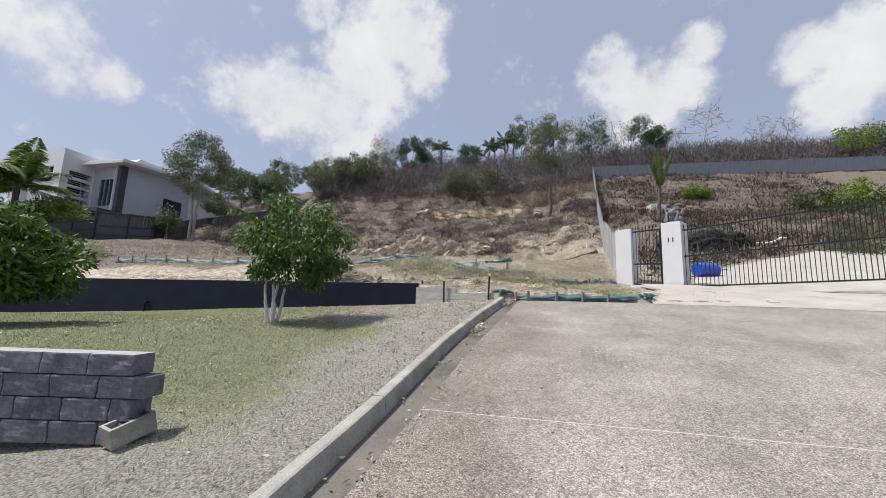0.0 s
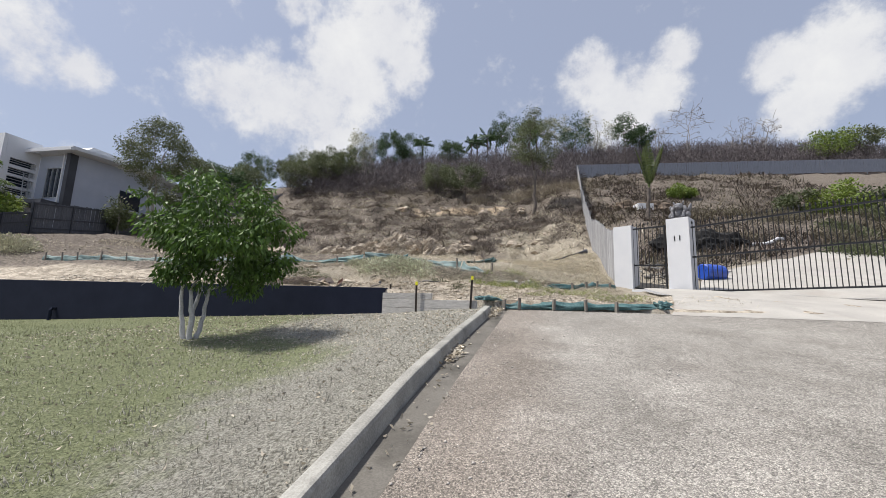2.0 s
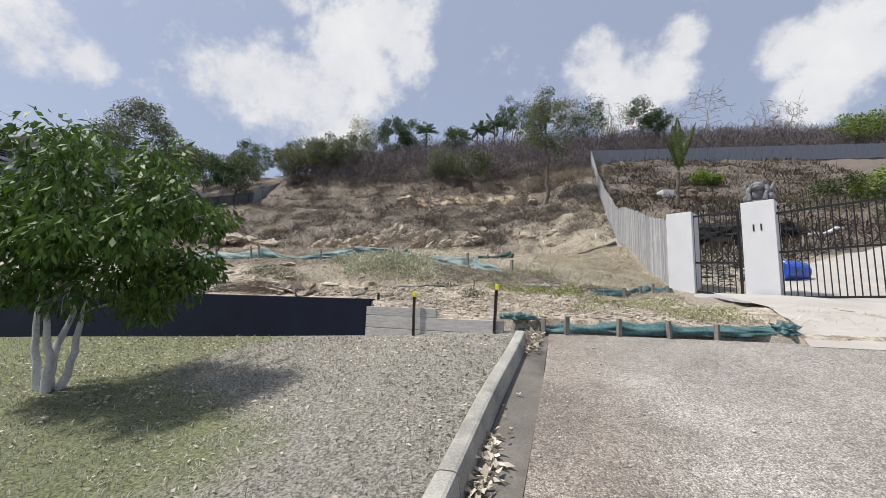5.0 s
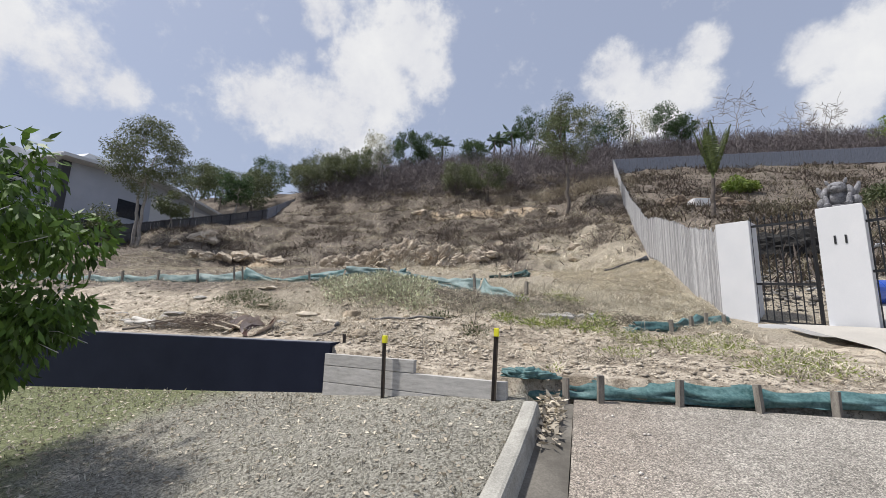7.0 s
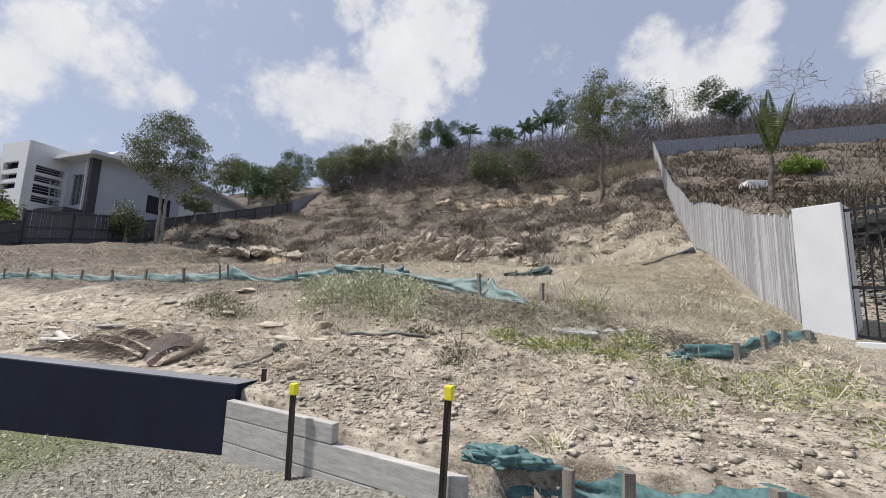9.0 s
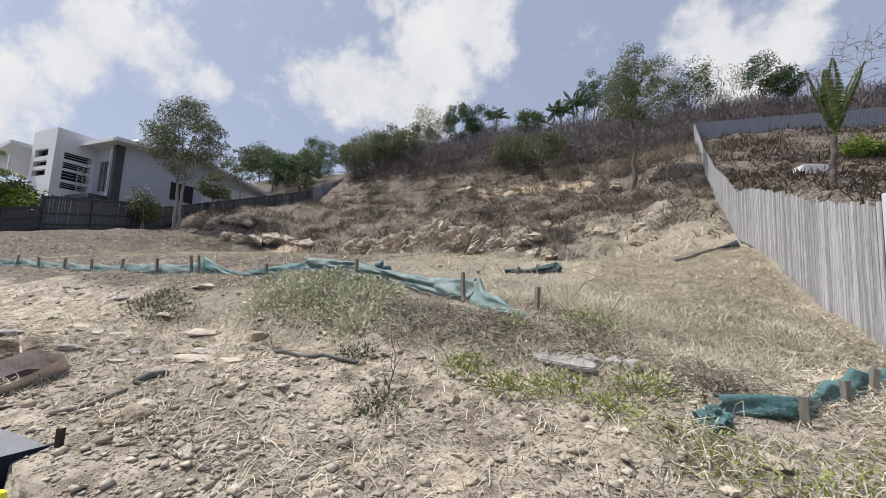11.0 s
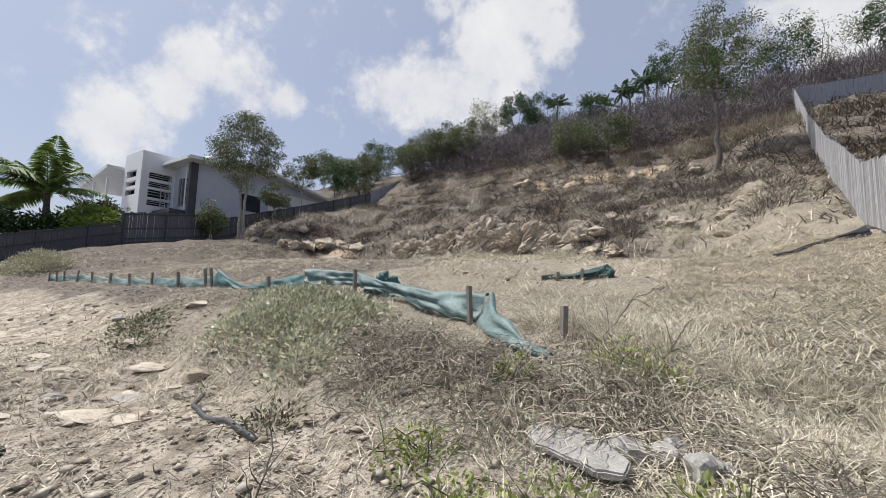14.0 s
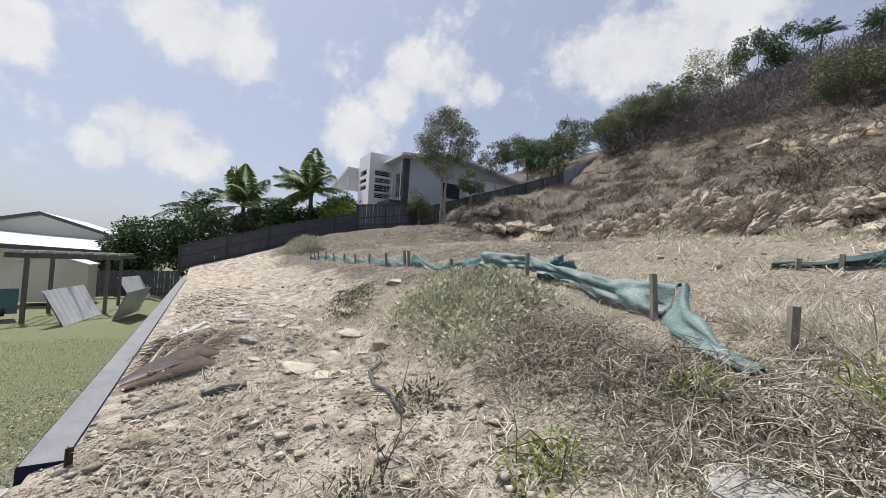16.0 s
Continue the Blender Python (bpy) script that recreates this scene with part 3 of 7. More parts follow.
def build_kerb():
    kerb = thing("kerb", "rounded weathered concrete kerb along the lawn", "kerb", kind="structure")
    cuts = [-40, -20, -10, -4.4, -1.6, 1.2, 3.92, 7.4, 10.72]
    for a, b in zip(cuts, cuts[1:]):
        prof = [(-0.165, -0.12), (-0.165, 0.14), (-0.155, 0.157), (-0.135, 0.165), (-0.055, 0.165), (-0.035, 0.157), (-0.022, 0.13), (0.0, -0.03), (0.0, -0.14)]
        V, F, k = [], [], len(prof)
        rows = np.linspace(a + 0.006, b - 0.006, max(2, int((b - a) / 0.4)))
        for y in rows:
            for dx, dz in prof:
                V.append((float(drive_edge(y) + kerb_line(y)) + dx, y, float(street(y)) + dz + 0.004 * math.sin(y * 3.1)))
        for i in range(len(rows) - 1):
            for j in range(k - 1):
                F.append((i * k + j, i * k + j + 1, (i + 1) * k + j + 1, (i + 1) * k + j))
        F += [tuple(range(k - 1, -1, -1)), tuple((len(rows) - 1) * k + j for j in range(k))]
        under(new("kerb_stone", mesh_of("kerb_stone", V, F, M_KERB)), kerb)


build_kerb()


def build_apron():
    """Pale concrete crossing that climbs from the street to the gate, and the way behind it."""
    edge = [(3.9, 11.2), (4.3, 12.2), (4.9, 14.2), (4.6, 15.8), (6.2, 15.6), (11.2, 13.2), (22, 8.5), (22, 5.2), (14, 8.2), (9.0, 10.8), (7.2, 11.15)]
    bm = bmesh.new()
    vs = [bm.verts.new((x, y, 0)) for x, y in edge]
    bm.faces.new(vs)
    bmesh.ops.triangulate(bm, faces=bm.faces[:])
    bmesh.ops.subdivide_edges(bm, edges=bm.edges[:], cuts=5, use_grid_fill=True)
    for v in bm.verts:
        s = float(street(v.co.y))
        v.co.z = max(s + 0.006, h1(v.co.x, v.co.y) + 0.03 if v.co.y > 11.75 else s + 0.006)
    return tagged(part("apron", bm, M_CONC, None), "pale concrete crossing in front of the gate", "driveway", kind="structure")


# ---- navy wall and sleepers ----
def build_wall():
    wall = thing("wall_navy", "low rendered retaining wall painted dark navy", "retaining wall", kind="structure")
    bm = bmesh.new()
    n = 40
    a, b = Vector((-2.36, 11.50, 0)), Vector((-25.2, 11.36, 0))
    rows = []
    for i in range(n + 1):
        p = a.lerp(b, i / n)
        rows.append([bm.verts.new((p.x, p.y + dy, z)) for dy, z in ((-0.02, -0.3), (-0.02, 2.245), (-0.008, 2.256), (0.218, 2.256), (0.23, 2.245), (0.23, -0.3))])
    for r, s in zip(rows, rows[1:]):
        for j in range(5):
            bm.faces.new((r[j], r[j + 1], s[j + 1], s[j]))
    bm.faces.new(rows[0][::-1])
    bm.faces.new(rows[-1])
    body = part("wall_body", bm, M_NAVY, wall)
    body.data.materials.append(M_NAVYLIT)
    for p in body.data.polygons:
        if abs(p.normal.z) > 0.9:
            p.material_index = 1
    V, F = rod([(-12.09, 11.3, 1.05), (-12.09, 11.3, 1.42), (-12.09, 11.34, 1.47), (-12.09, 11.47, 1.47)], 0.045, 10)
    tagged(solid("drain_pipe", [(V, F)], M_NAVY, None), "short navy-painted drain pipe against the wall", "pipe")


def board(name, a, b, z0, z1, t, material, parent, label=""):
    """An upright board from a to b (x, y) between two heights, with slightly worn edges."""
    bm = box_bm(0, math.dist(a, b), -t / 2, t / 2, 0, z1 - z0, 0.006)
    ob = part(name, bm, material, parent, label)
    ob.matrix_basis = Matrix.Translation((a[0], a[1], z0)) @ Matrix.Rotation(math.atan2(b[1] - a[1], b[0] - a[0]), 4, "Z")
    return ob


def build_sleepers():
    """Three stacked grey boards that continue the wall down to the kerb."""
    s = thing("sleeper_wall", "stacked grey weathered timber sleepers, top one broken short", "retaining wall")
    a, b = (-2.37, 11.44), (-0.07, 11.02)
    board("sleeper", a, b, 1.60, 1.785, 0.07, M_SLEEPER, s)
    board("sleeper", a, b, 1.79, 1.985, 0.07, M_SLEEPER, s)
    board("sleeper", a, (-1.12, 11.21), 1.99, 2.13, 0.07, M_SLEEPER, s, "sleeper with a broken end")


def build_picket(x, y, z0, z1, lean, cap=True):
    """A steel star picket, yellow-capped."""
    p = thing("star_picket", "rusty dark steel star picket with a yellow plastic cap" if cap else "short rusty dark steel star picket", "picket", (x, y, z0), group="pickets")
    V, F = [], []
    pieces = []
    for k in range(3):
        a = radians(90 + 120 * k)
        d, e = Vector((math.cos(a), math.sin(a), 0)), Vector((-math.sin(a), math.cos(a), 0))
        w = [e * -0.003, e * 0.003, d * 0.026 + e * 0.003, d * 0.026 - e * 0.003]
        top = Vector((lean * (z1 - z0), 0, z1 - z0))
        V = [v + o for o in (Vector((0, 0, -0.2)), top) for v in w]
        pieces.append((V, [(0, 1, 2, 3), (7, 6, 5, 4), (1, 0, 4, 5), (2, 1, 5, 6), (3, 2, 6, 7), (0, 3, 7, 4)]))
    solid("post", pieces, M_PICKET, p)
    if cap:
        bm = box_bm(-0.026, 0.026, -0.026, 0.026, -0.055, 0.03, 0.008)
        c = part("cap", bm, M_YELLOW, p, "yellow plastic safety cap")
        c.location = (lean * (z1 - z0), 0, z1 - z0)


build_wall()
build_sleepers()
build_picket(-1.47, 11.17, 1.60, 2.36, -0.02)
build_picket(-0.22, 10.97, 1.55, 2.49, 0.05)
build_picket(-2.3, 11.75, 2.1, 2.36, 0.0, False)
build_apron()


# ---- fences ----
M_HDARK = material("charcoal_cladding_and_rail_shade", (0.03, 0.032, 0.04), (0.055, 0.058, 0.07), 1, 40, 0.6, 0.1, 0.003)

def paling_run(name, label, pts, tall, material, pitch=0.10, rail_side=1, rails=(0.25, 0.85), single_to=0.0, post_every=2.6, rail_mat=None):
    """A paling fence along pts (x, y, base). Palings up to single_to metres along are objects of their own."""
    fence = thing(name, label, "fence")
    P = np.array(pts, float)
    seg = np.linalg.norm(np.diff(P[:, :2], axis=0), axis=1)
    run = np.concatenate([[0], np.cumsum(seg)])
    at = lambda d: np.array([np.interp(d, run, P[:, k]) for k in range(3)])
    shared = [block(-pitch * 0.47, pitch * 0.47, -0.009, 0.009, 0, tall * k) for k in (0.985, 1.0, 1.012)]
    meshes = [mesh_of("paling", v, f, material) for v, f in shared]
    rest, rng, d, n = [], np.random.default_rng(3), 0.0, 0
    while d < run[-1]:
        p, q = at(d), at(min(d + 0.3, run[-1])) - at(max(d - 0.3, 0))
        turn = math.atan2(q[1], q[0])
        k = int(rng.integers(3))
        lean, dz = rng.normal(0, 0.008), rng.normal(-0.03, 0.015)
        m = Matrix.Translation((p[0], p[1], p[2] + dz)) @ Matrix.Rotation(turn, 4, "Z") @ Matrix.Rotation(lean, 4, "Y")
        if d < single_to and n < 300:
            ob = under(new("paling", meshes[k]), fence)
            ob.matrix_basis = m
            n += 1
        else:
            rest.append(([m @ Vector(v) for v in shared[k][0]], shared[k][1]))
        d += pitch * 1.01
    if rest:
        ob = solid("paling_row", rest, material, fence)
        ob["kind"] = "stuff"
    off = 0.035 * rail_side
    for d in np.arange(0.05, run[-1], post_every):
        p, e = at(d), at(min(d + post_every, run[-1] - 0.01))
        q = e - p
        nrm = np.array([-q[1], q[0], 0]) / (np.linalg.norm(q[:2]) + 1e-6)
        post = [beam(p + nrm * off * 2 + (0, 0, -0.3), p + nrm * off * 2 + (0, 0, tall * 0.97), 0.09, 0.09)]
        solid("post", post, rail_mat or material, fence)
        if np.linalg.norm(q) > 0.3:
            for f in rails:
                solid("rail", [beam(p + nrm * off + (0, 0, tall * f), e + nrm * off + (0, 0, tall * f), 0.045, 0.09)], rail_mat or material, fence)
    return fence


fence_pts = [(4.1 + (y - 17.05) * 4.18 / 40.85, y, z - 0.02) for y, z in zip((17.25, 19.8, 22.0, 26.4, 29.5, 33.7, 37.5, 43.0, 45.0, 55.4, 57.9), (2.88, 3.5, 4.2, 5.45, 6.1, 8.0, 9.5, 12.3, 13.2, 19.2, 20.5))]
paling_run("paling_fence", "silvery weathered hardwood paling fence climbing the slope", fence_pts, 1.95, M_PALING, 0.10, -1, single_to=30)
paling_run("paling_fence", "long blue-grey paling fence across the upper slope", [(8.28, 57.95, 20.5), (30.5, 64.3, 22.5), (56, 71.6, 24.8)], 2.0, M_BACKPALE, 0.16, 1)
# rails and posts of the boundary fence: shade on them painted as darker charcoal
paling_run("boundary_fence", "charcoal stained paling fence with rails darkened for shade", [(-27.6, 11.0, 2.38), (-29.4, 17.0, 4.3), (-31.5, 22.9, 5.95)], 1.62, M_DKFENCE, 0.15, -1, rails=(0.12, 0.55, 0.93), rail_mat=M_HDARK)
paling_run("boundary_fence", "tall charcoal paling fence panels on sleepers", [(-31.5, 22.9, 5.95), (-32.0, 28.9, 6.87)], 2.3, M_DKFENCE, 0.15, -1, rails=(0.08, 0.2, 0.5, 0.93), rail_mat=M_HDARK)
paling_run("boundary_fence", "charcoal paling fence stepping up the hill", [(-32.0, 28.9, 6.87), (-32.4, 38.0, 9.9), (-33, 48.2, 13.4)], 1.8, M_DKFENCE, 0.15, -1, rails=(0.15, 0.55, 0.93), rail_mat=M_HDARK)
paling_run("paling_fence", "grey paling fence beside the neighbouring roof", [(-33.0, 48.0, 13.3), (-36.2, 60.2, 18.9)], 1.95, M_BACKPALE, 0.15, -1)

paling_run("paling_fence", "grey paling fence behind the white house", [(-52, 58, 16.6), (-37.2, 60, 18.8)], 1.95, M_BACKPALE, 0.16, -1)


# ---- gate pillars, gates and what lies behind ----
GATE_TURN = math.degrees(math.atan2(-1.02, 1.42))      # the pillars' front runs along this heading


def pillar(x, y, z0, z1, w, label):
    p = thing("gate_pillar", label, "pillar", (x, y, 0), GATE_TURN, group="gate pillars")
    part("shaft", box_bm(0, w, 0, w * 0.95, z0 - 0.3, z1, 0.012), M_WHITE, p)
    return p


pA = pillar(5.46, 16.06, 2.50, 4.93, 0.66, "tall white painted square gate pillar")
pillar(4.03, 16.95, 2.75, 4.86, 0.62, "white painted square gate pillar beside the fence")
for x0, x1, z0, z1 in ((0.22, 0.25, 4.20, 4.36), (0.37, 0.40, 4.20, 4.36)):
    part("number_bar", box_bm(x0, x1, -0.012, -0.003, z0, z1), M_BLACK, pA, "dark grey bar")
board("threshold", (4.5, 16.5), (5.5, 15.95), 2.45, 2.66, 0.25, M_WHITE, None)
tagged(bpy.data.objects["threshold"], "white painted sill under the small gate", "sill", kind="structure")


def gargoyle(x, y, z):
    """Squat winged stone figure, one mesh."""
    bm = bmesh.new()

    def lump(cx, cy, cz, sx, sy, sz, turn=0.0):
        m = pose(cx, cy, cz, 0, turn, 0) @ Matrix.Diagonal((sx, sy, sz, 1))
        bmesh.ops.create_icosphere(bm, subdivisions=2, radius=1, matrix=m)

    lump(0, 0.02, 0.03, 0.30, 0.24, 0.045)
    lump(0, 0.06, 0.24, 0.17, 0.16, 0.20)
    lump(0, -0.06, 0.42, 0.15, 0.13, 0.12)
    lump(0, -0.16, 0.385, 0.085, 0.06, 0.055)
    for s in (-1, 1):
        lump(0.13 * s, -0.04, 0.53, 0.03, 0.03, 0.075, 18 * s)
        lump(0.06 * s, -0.16, 0.45, 0.03, 0.03, 0.03)
        lump(0.18 * s, -0.03, 0.33, 0.065, 0.07, 0.13, -14 * s)
        lump(0.16 * s, -0.13, 0.15, 0.045, 0.05, 0.13, 8 * s)
        lump(0.15 * s, -0.19, 0.065, 0.06, 0.09, 0.035)
        lump(0.24 * s, 0.02, 0.14, 0.085, 0.14, 0.11)
        lump(0.25 * s, 0.16, 0.36, 0.05, 0.10, 0.19, 20 * s)
    rng = np.random.default_rng(5)
    for v in bm.verts:
        v.co *= 1 + rng.normal(0, 0.012)
    ob = part("gargoyle_statue", bm, M_GREYSTONE, None, smooth_shade=True)
    ob.matrix_basis = pose(x, y, z, 0, 0, GATE_TURN)
    tagged(ob, "squat grey stone gargoyle statue on the pillar", "statue")


M_GREYSTONE = material("grey_statue_stone", (0.05, 0.05, 0.055), (0.30, 0.30, 0.32), 9, 40, 0.8, 0.6, 0.01)
c, s_ = math.cos(radians(GATE_TURN)), math.sin(radians(GATE_TURN))
gargoyle(5.46 + 0.33 * c - 0.30 * s_, 16.06 + 0.33 * s_ + 0.30 * c, 4.93)


def bar_gate(name, label, a, b, z0, z1, top_a, top_b, mid, pitch=0.115):
    """A black steel gate from a to b: frame, mid rail and pointed uprights."""
    g = thing(name, label, "gate")
    L_ = math.dist(a, b)
    at = lambda u: np.array([a[0] + (b[0] - a[0]) * u, a[1] + (b[1] - a[1]) * u, 0.0])
    zb = lambda u: z0 + (z1 - z0) * u
    zt = lambda u: top_a + (top_b - top_a) * u
    for nm, f in (("bottom_rail", zb), ("top_rail", lambda u: zt(u) - 0.12), ("mid_rail", lambda u: zb(u) + (zt(u) - zb(u)) * mid)):
        solid(nm, [beam(at(0) + (0, 0, f(0)), at(1) + (0, 0, f(1)), 0.035, 0.05)], M_BLACK, g)
    for u in (0.0, 1.0):
        solid("stile", [beam(at(u) + (0, 0, zb(u) - 0.02), at(u) + (0, 0, zt(u) - 0.08), 0.05, 0.05)], M_BLACK, g)
    n = int(L_ / pitch)
    for i in range(1, n):
        u = i / n
        p = at(u)
        spike = rod([p + (0, 0, zt(u) - 0.02), p + (0, 0, zt(u) + 0.02), p + (0, 0, zt(u) + 0.10)], [0.012, 0.026, 0.002], 5)
        solid("bar", [beam(p + (0, 0, zb(u)), p + (0, 0, zt(u)), 0.017, 0.017), spike], M_BLACK, g)
    return g


bar_gate("pedestrian_gate", "narrow black steel bar gate between white pillars", (4.52, 16.78), (5.46, 16.22), 2.74, 2.66, 4.86, 4.86, 0.36)
bar_gate("driveway_gate", "wide black steel bar gate with pointed uprights", (6.03, 15.85), (12.4, 12.75), 2.60, 2.78, 4.72, 5.2, 0.5)


def build_way():
    """Concrete driveway that climbs behind the gate."""
    mid = [(8.6, 14.9), (9.6, 16.8), (11.8, 19.6), (15.5, 22.6), (21, 25.5), (28, 28)]
    half = [2.6, 2.7, 2.6, 2.4, 2.3, 2.3]
    t = np.linspace(0, 5, 31)
    cx, cy, hw = (np.interp(t, range(6), v) for v in ([p[0] for p in mid], [p[1] for p in mid], half))
    dx, dy = np.gradient(cx), np.gradient(cy)
    n = np.hypot(dx, dy)
    V, F = [], []
    k = 9
    for i in range(31):
        for w in np.linspace(-1, 1, k):
            x, y = cx[i] - dy[i] / n[i] * hw[i] * w, cy[i] + dx[i] / n[i] * hw[i] * w
            V.append((x, y, h1(x, y) + 0.06))
    for i in range(30):
        for j in range(k - 1):
            F.append((i * k + j, (i + 1) * k + j, (i + 1) * k + j + 1, i * k + j + 1))
    tagged(new("driveway", mesh_of("driveway", V, F, M_CONC, True)), "pale concrete driveway climbing behind the gate", "driveway", kind="structure")


build_way()
M_BLUE = material("blue_plastic", (0.015, 0.06, 0.36), (0.03, 0.10, 0.50), 4, 60, 0.35, 0.1, 0.002)


def blue_drum(x, y, z):
    d = thing("drum", "blue plastic drum lying on its side", "drum", (x, y, z + 0.29), 30)
    prof = [(-0.46, 0.25), (-0.44, 0.285), (-0.2, 0.29), (-0.18, 0.30), (-0.15, 0.29), (0.15, 0.29), (0.18, 0.30), (0.2, 0.29), (0.44, 0.285), (0.46, 0.25)]
    V, F = rod([(u, 0, 0) for u, r in prof], [r for u, r in prof], 20)
    solid("shell", [(V, F)], M_BLUE, d, smooth_shade=False)
    for yy in (-0.12, 0.12):
        V, F = rod([(-0.463, yy, 0.08), (-0.485, yy, 0.08)], 0.03, 8)
        solid("bung", [(V, F)], M_BLUE, d)


blue_drum(7.6, 18.2, h1(7.6, 18.2))
M_POLY = material("pale_polystyrene", (0.55, 0.56, 0.58), (0.74, 0.74, 0.75), 5, 60, 0.7, 0.2, 0.004)
box_ = part("crate", box_bm(-0.7, 0.7, -0.5, 0.5, 0, 0.62, 0.03), M_POLY, None)
box_.matrix_basis = pose(11.7, 40.8, h1(11.7, 40.8) - 0.02, 0, 0, 12)
tagged(box_, "pale weathered masonry block on the bare slope", "block")


# ---- white house above the boundary fence ----
M_HWHITE = material("white_render", (0.60, 0.61, 0.635), (0.68, 0.685, 0.705), 0.6, 40, 0.7, 0.1, 0.003)
# bluish grey that puts the shade of recessed and side walls into the colour
M_HSHADE = material("shaded_render", (0.36, 0.39, 0.46), (0.44, 0.47, 0.54), 0.6, 40, 0.7, 0.1, 0.003)
M_ROOFW = material("pale_metal_roof", (0.52, 0.54, 0.57), (0.66, 0.68, 0.70), 0.5, 30, 0.45, 0.1, 0.003)
M_GLASS = material("dark_window_glass", (0.015, 0.02, 0.03), (0.03, 0.04, 0.055), 0.3, 5, 0.08, 0)
M_ALU = material("aluminium", (0.55, 0.56, 0.57), (0.68, 0.69, 0.70), 4, 60, 0.35, 0.1, 0.001, metal=0.8)


def poly_prism(outline, t, axis_dir):
    """A slab: outline is a list of 3D points, pushed along axis_dir by t."""
    a = [Vector(p) for p in outline]
    b = [p + Vector(axis_dir) * t for p in a]
    n = len(a)
    F = [tuple(range(n)), tuple(range(2 * n - 1, n - 1, -1))] + [(i, n + i, n + (i + 1) % n, (i + 1) % n) for i in range(n)]
    return [tuple(p) for p in a + b], F


def slotted_wall(name, axis_x, fixed, lo, hi, z0, z1, slots, s0, s1, t, parent):
    """A wall with horizontal openings right through it; axis_x: it runs along x, else along y."""
    cells, zs = [], [z0]
    for a, b in slots:
        cells.append((lo, hi, zs[-1], a))
        cells += [(lo, s0, a, b), (s1, hi, a, b)]
        zs.append(b)
    cells.append((lo, hi, zs[-1], z1))
    pcs = [block(u0, u1, fixed, fixed + t, a, b) if axis_x else block(fixed - t, fixed, u0, u1, a, b) for u0, u1, a, b in cells]
    solid(name, pcs, M_HWHITE, parent)


def build_house():
    h = thing("house", "two-storey white rendered house with dark slot windows", "house")
    T0 = 7.0
    slots = [(11.15, 11.7), (11.95, 12.75), (13.0, 13.55), (13.85, 14.45)]
    slotted_wall("tower_side_wall", False, -44.9, 28.71, 31.4, T0, 16.5, slots, 29.1, 31.2, 0.3, h)
    slotted_wall("tower_front_wall", True, 28.4, -48.9, -44.9, T0, 16.5, [(12.2, 12.75), (13.1, 13.6), (14.0, 14.7)], -48.3, -46.0, 0.3, h)
    solid("tower_back_wall", [block(-48.9, -48.6, 28.71, 31.4, T0, 16.48), block(-48.59, -45.21, 31.1, 31.39, T0, 16.48)], M_HWHITE, h)
    # dark panels added behind the slots so that the tower's inside looks unlit
    solid("tower_glazing", [block(-45.4, -45.36, 28.9, 31.0, 10.8, 14.7), block(-48.4, -45.9, 28.95, 28.99, 11.9, 14.9)], M_GLASS, h)
    solid("tower_top", [block(-48.6, -45.2, 28.7, 31.1, 16.05, 16.3)], M_ROOFW, h)
    for a, b in slots:
        for k in (0.35, 0.7):
            solid("louvre", [block(-45.1, -45.04, 29.1, 31.2, a + (b - a) * k, a + (b - a) * k + 0.05)], M_ALU, h)
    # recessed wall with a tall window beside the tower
    solid("recess_wall", [block(-44.88, -43.9, 31.4, 31.65, T0, 15.4), block(-42.1, -41.2, 31.4, 31.65, T0, 15.4), block(-43.9, -42.1, 31.4, 31.65, T0, 11.2), block(-43.9, -42.1, 31.4, 31.65, 14.2, 15.4)], M_HSHADE, h)
    win = solid("window", [block(-43.9, -42.1, 31.52, 31.55, 11.2, 14.2)], M_GLASS, h)
    for x in (-43.9, -43.32, -42.72, -42.18):
        solid("mullion", [block(x, x + 0.08, 31.42, 31.52, 11.2, 14.2)], M_ALU, win)
    for z in (11.2, 14.12):
        solid("window_frame", [block(-43.9, -42.1, 31.38, 31.51, z, z + 0.08)], M_ALU, win)
    solid("balcony_slab", [block(-44.88, -41.2, 29.6, 31.38, 10.25, 10.6)], M_HDARK, h)
    solid("column", [block(-41.2, -40.75, 31.0, 31.7, T0, 15.4)], M_HDARK, h, "charcoal clad column")
    solid("pipe", [rod([(-41.35, 30.92, T0), (-41.35, 30.92, 15.3)], 0.06, 8)], M_HWHITE, h)
    # side wing with a falling roof line
    side = [(-40.9, 31.75, T0), (-40.9, 48.0, T0 + 3), (-40.9, 48.0, 14.5), (-40.9, 40, 15.95), (-40.9, 31.75, 15.5)]
    solid("side_wall", [poly_prism(side, -0.3, (1, 0, 0))], M_HSHADE, h)
    solid("side_window", [block(-40.92, -40.86, 36.2, 38.6, 11.6, 13.4)], M_GLASS, h)
    solid("side_panel", [block(-40.9, -40.84, 39.6, 47.6, 10.4, 14.4)], M_HWHITE, h)
    solid("back_wall", [block(-52, -41.25, 47.7, 48.0, T0, 13.4)], M_HWHITE, h)
    roof = [(-39.7, 30.3, 15.5), (-39.7, 39.6, 16.1), (-39.7, 48.2, 14.5), (-39.7, 48.2, 14.78), (-39.7, 39.6, 16.4), (-39.7, 30.3, 15.8)]
    solid("roof", [poly_prism(roof, -7.5, (1, 0, 0))], M_ROOFW, h)
    solid("upper_roof", [poly_prism([(-41.5, 32.2, 15.82), (-41.5, 40, 16.3), (-41.5, 36, 17.0), (-41.5, 33.4, 17.0)], -6.0, (1, 0, 0))], M_ROOFW, h)
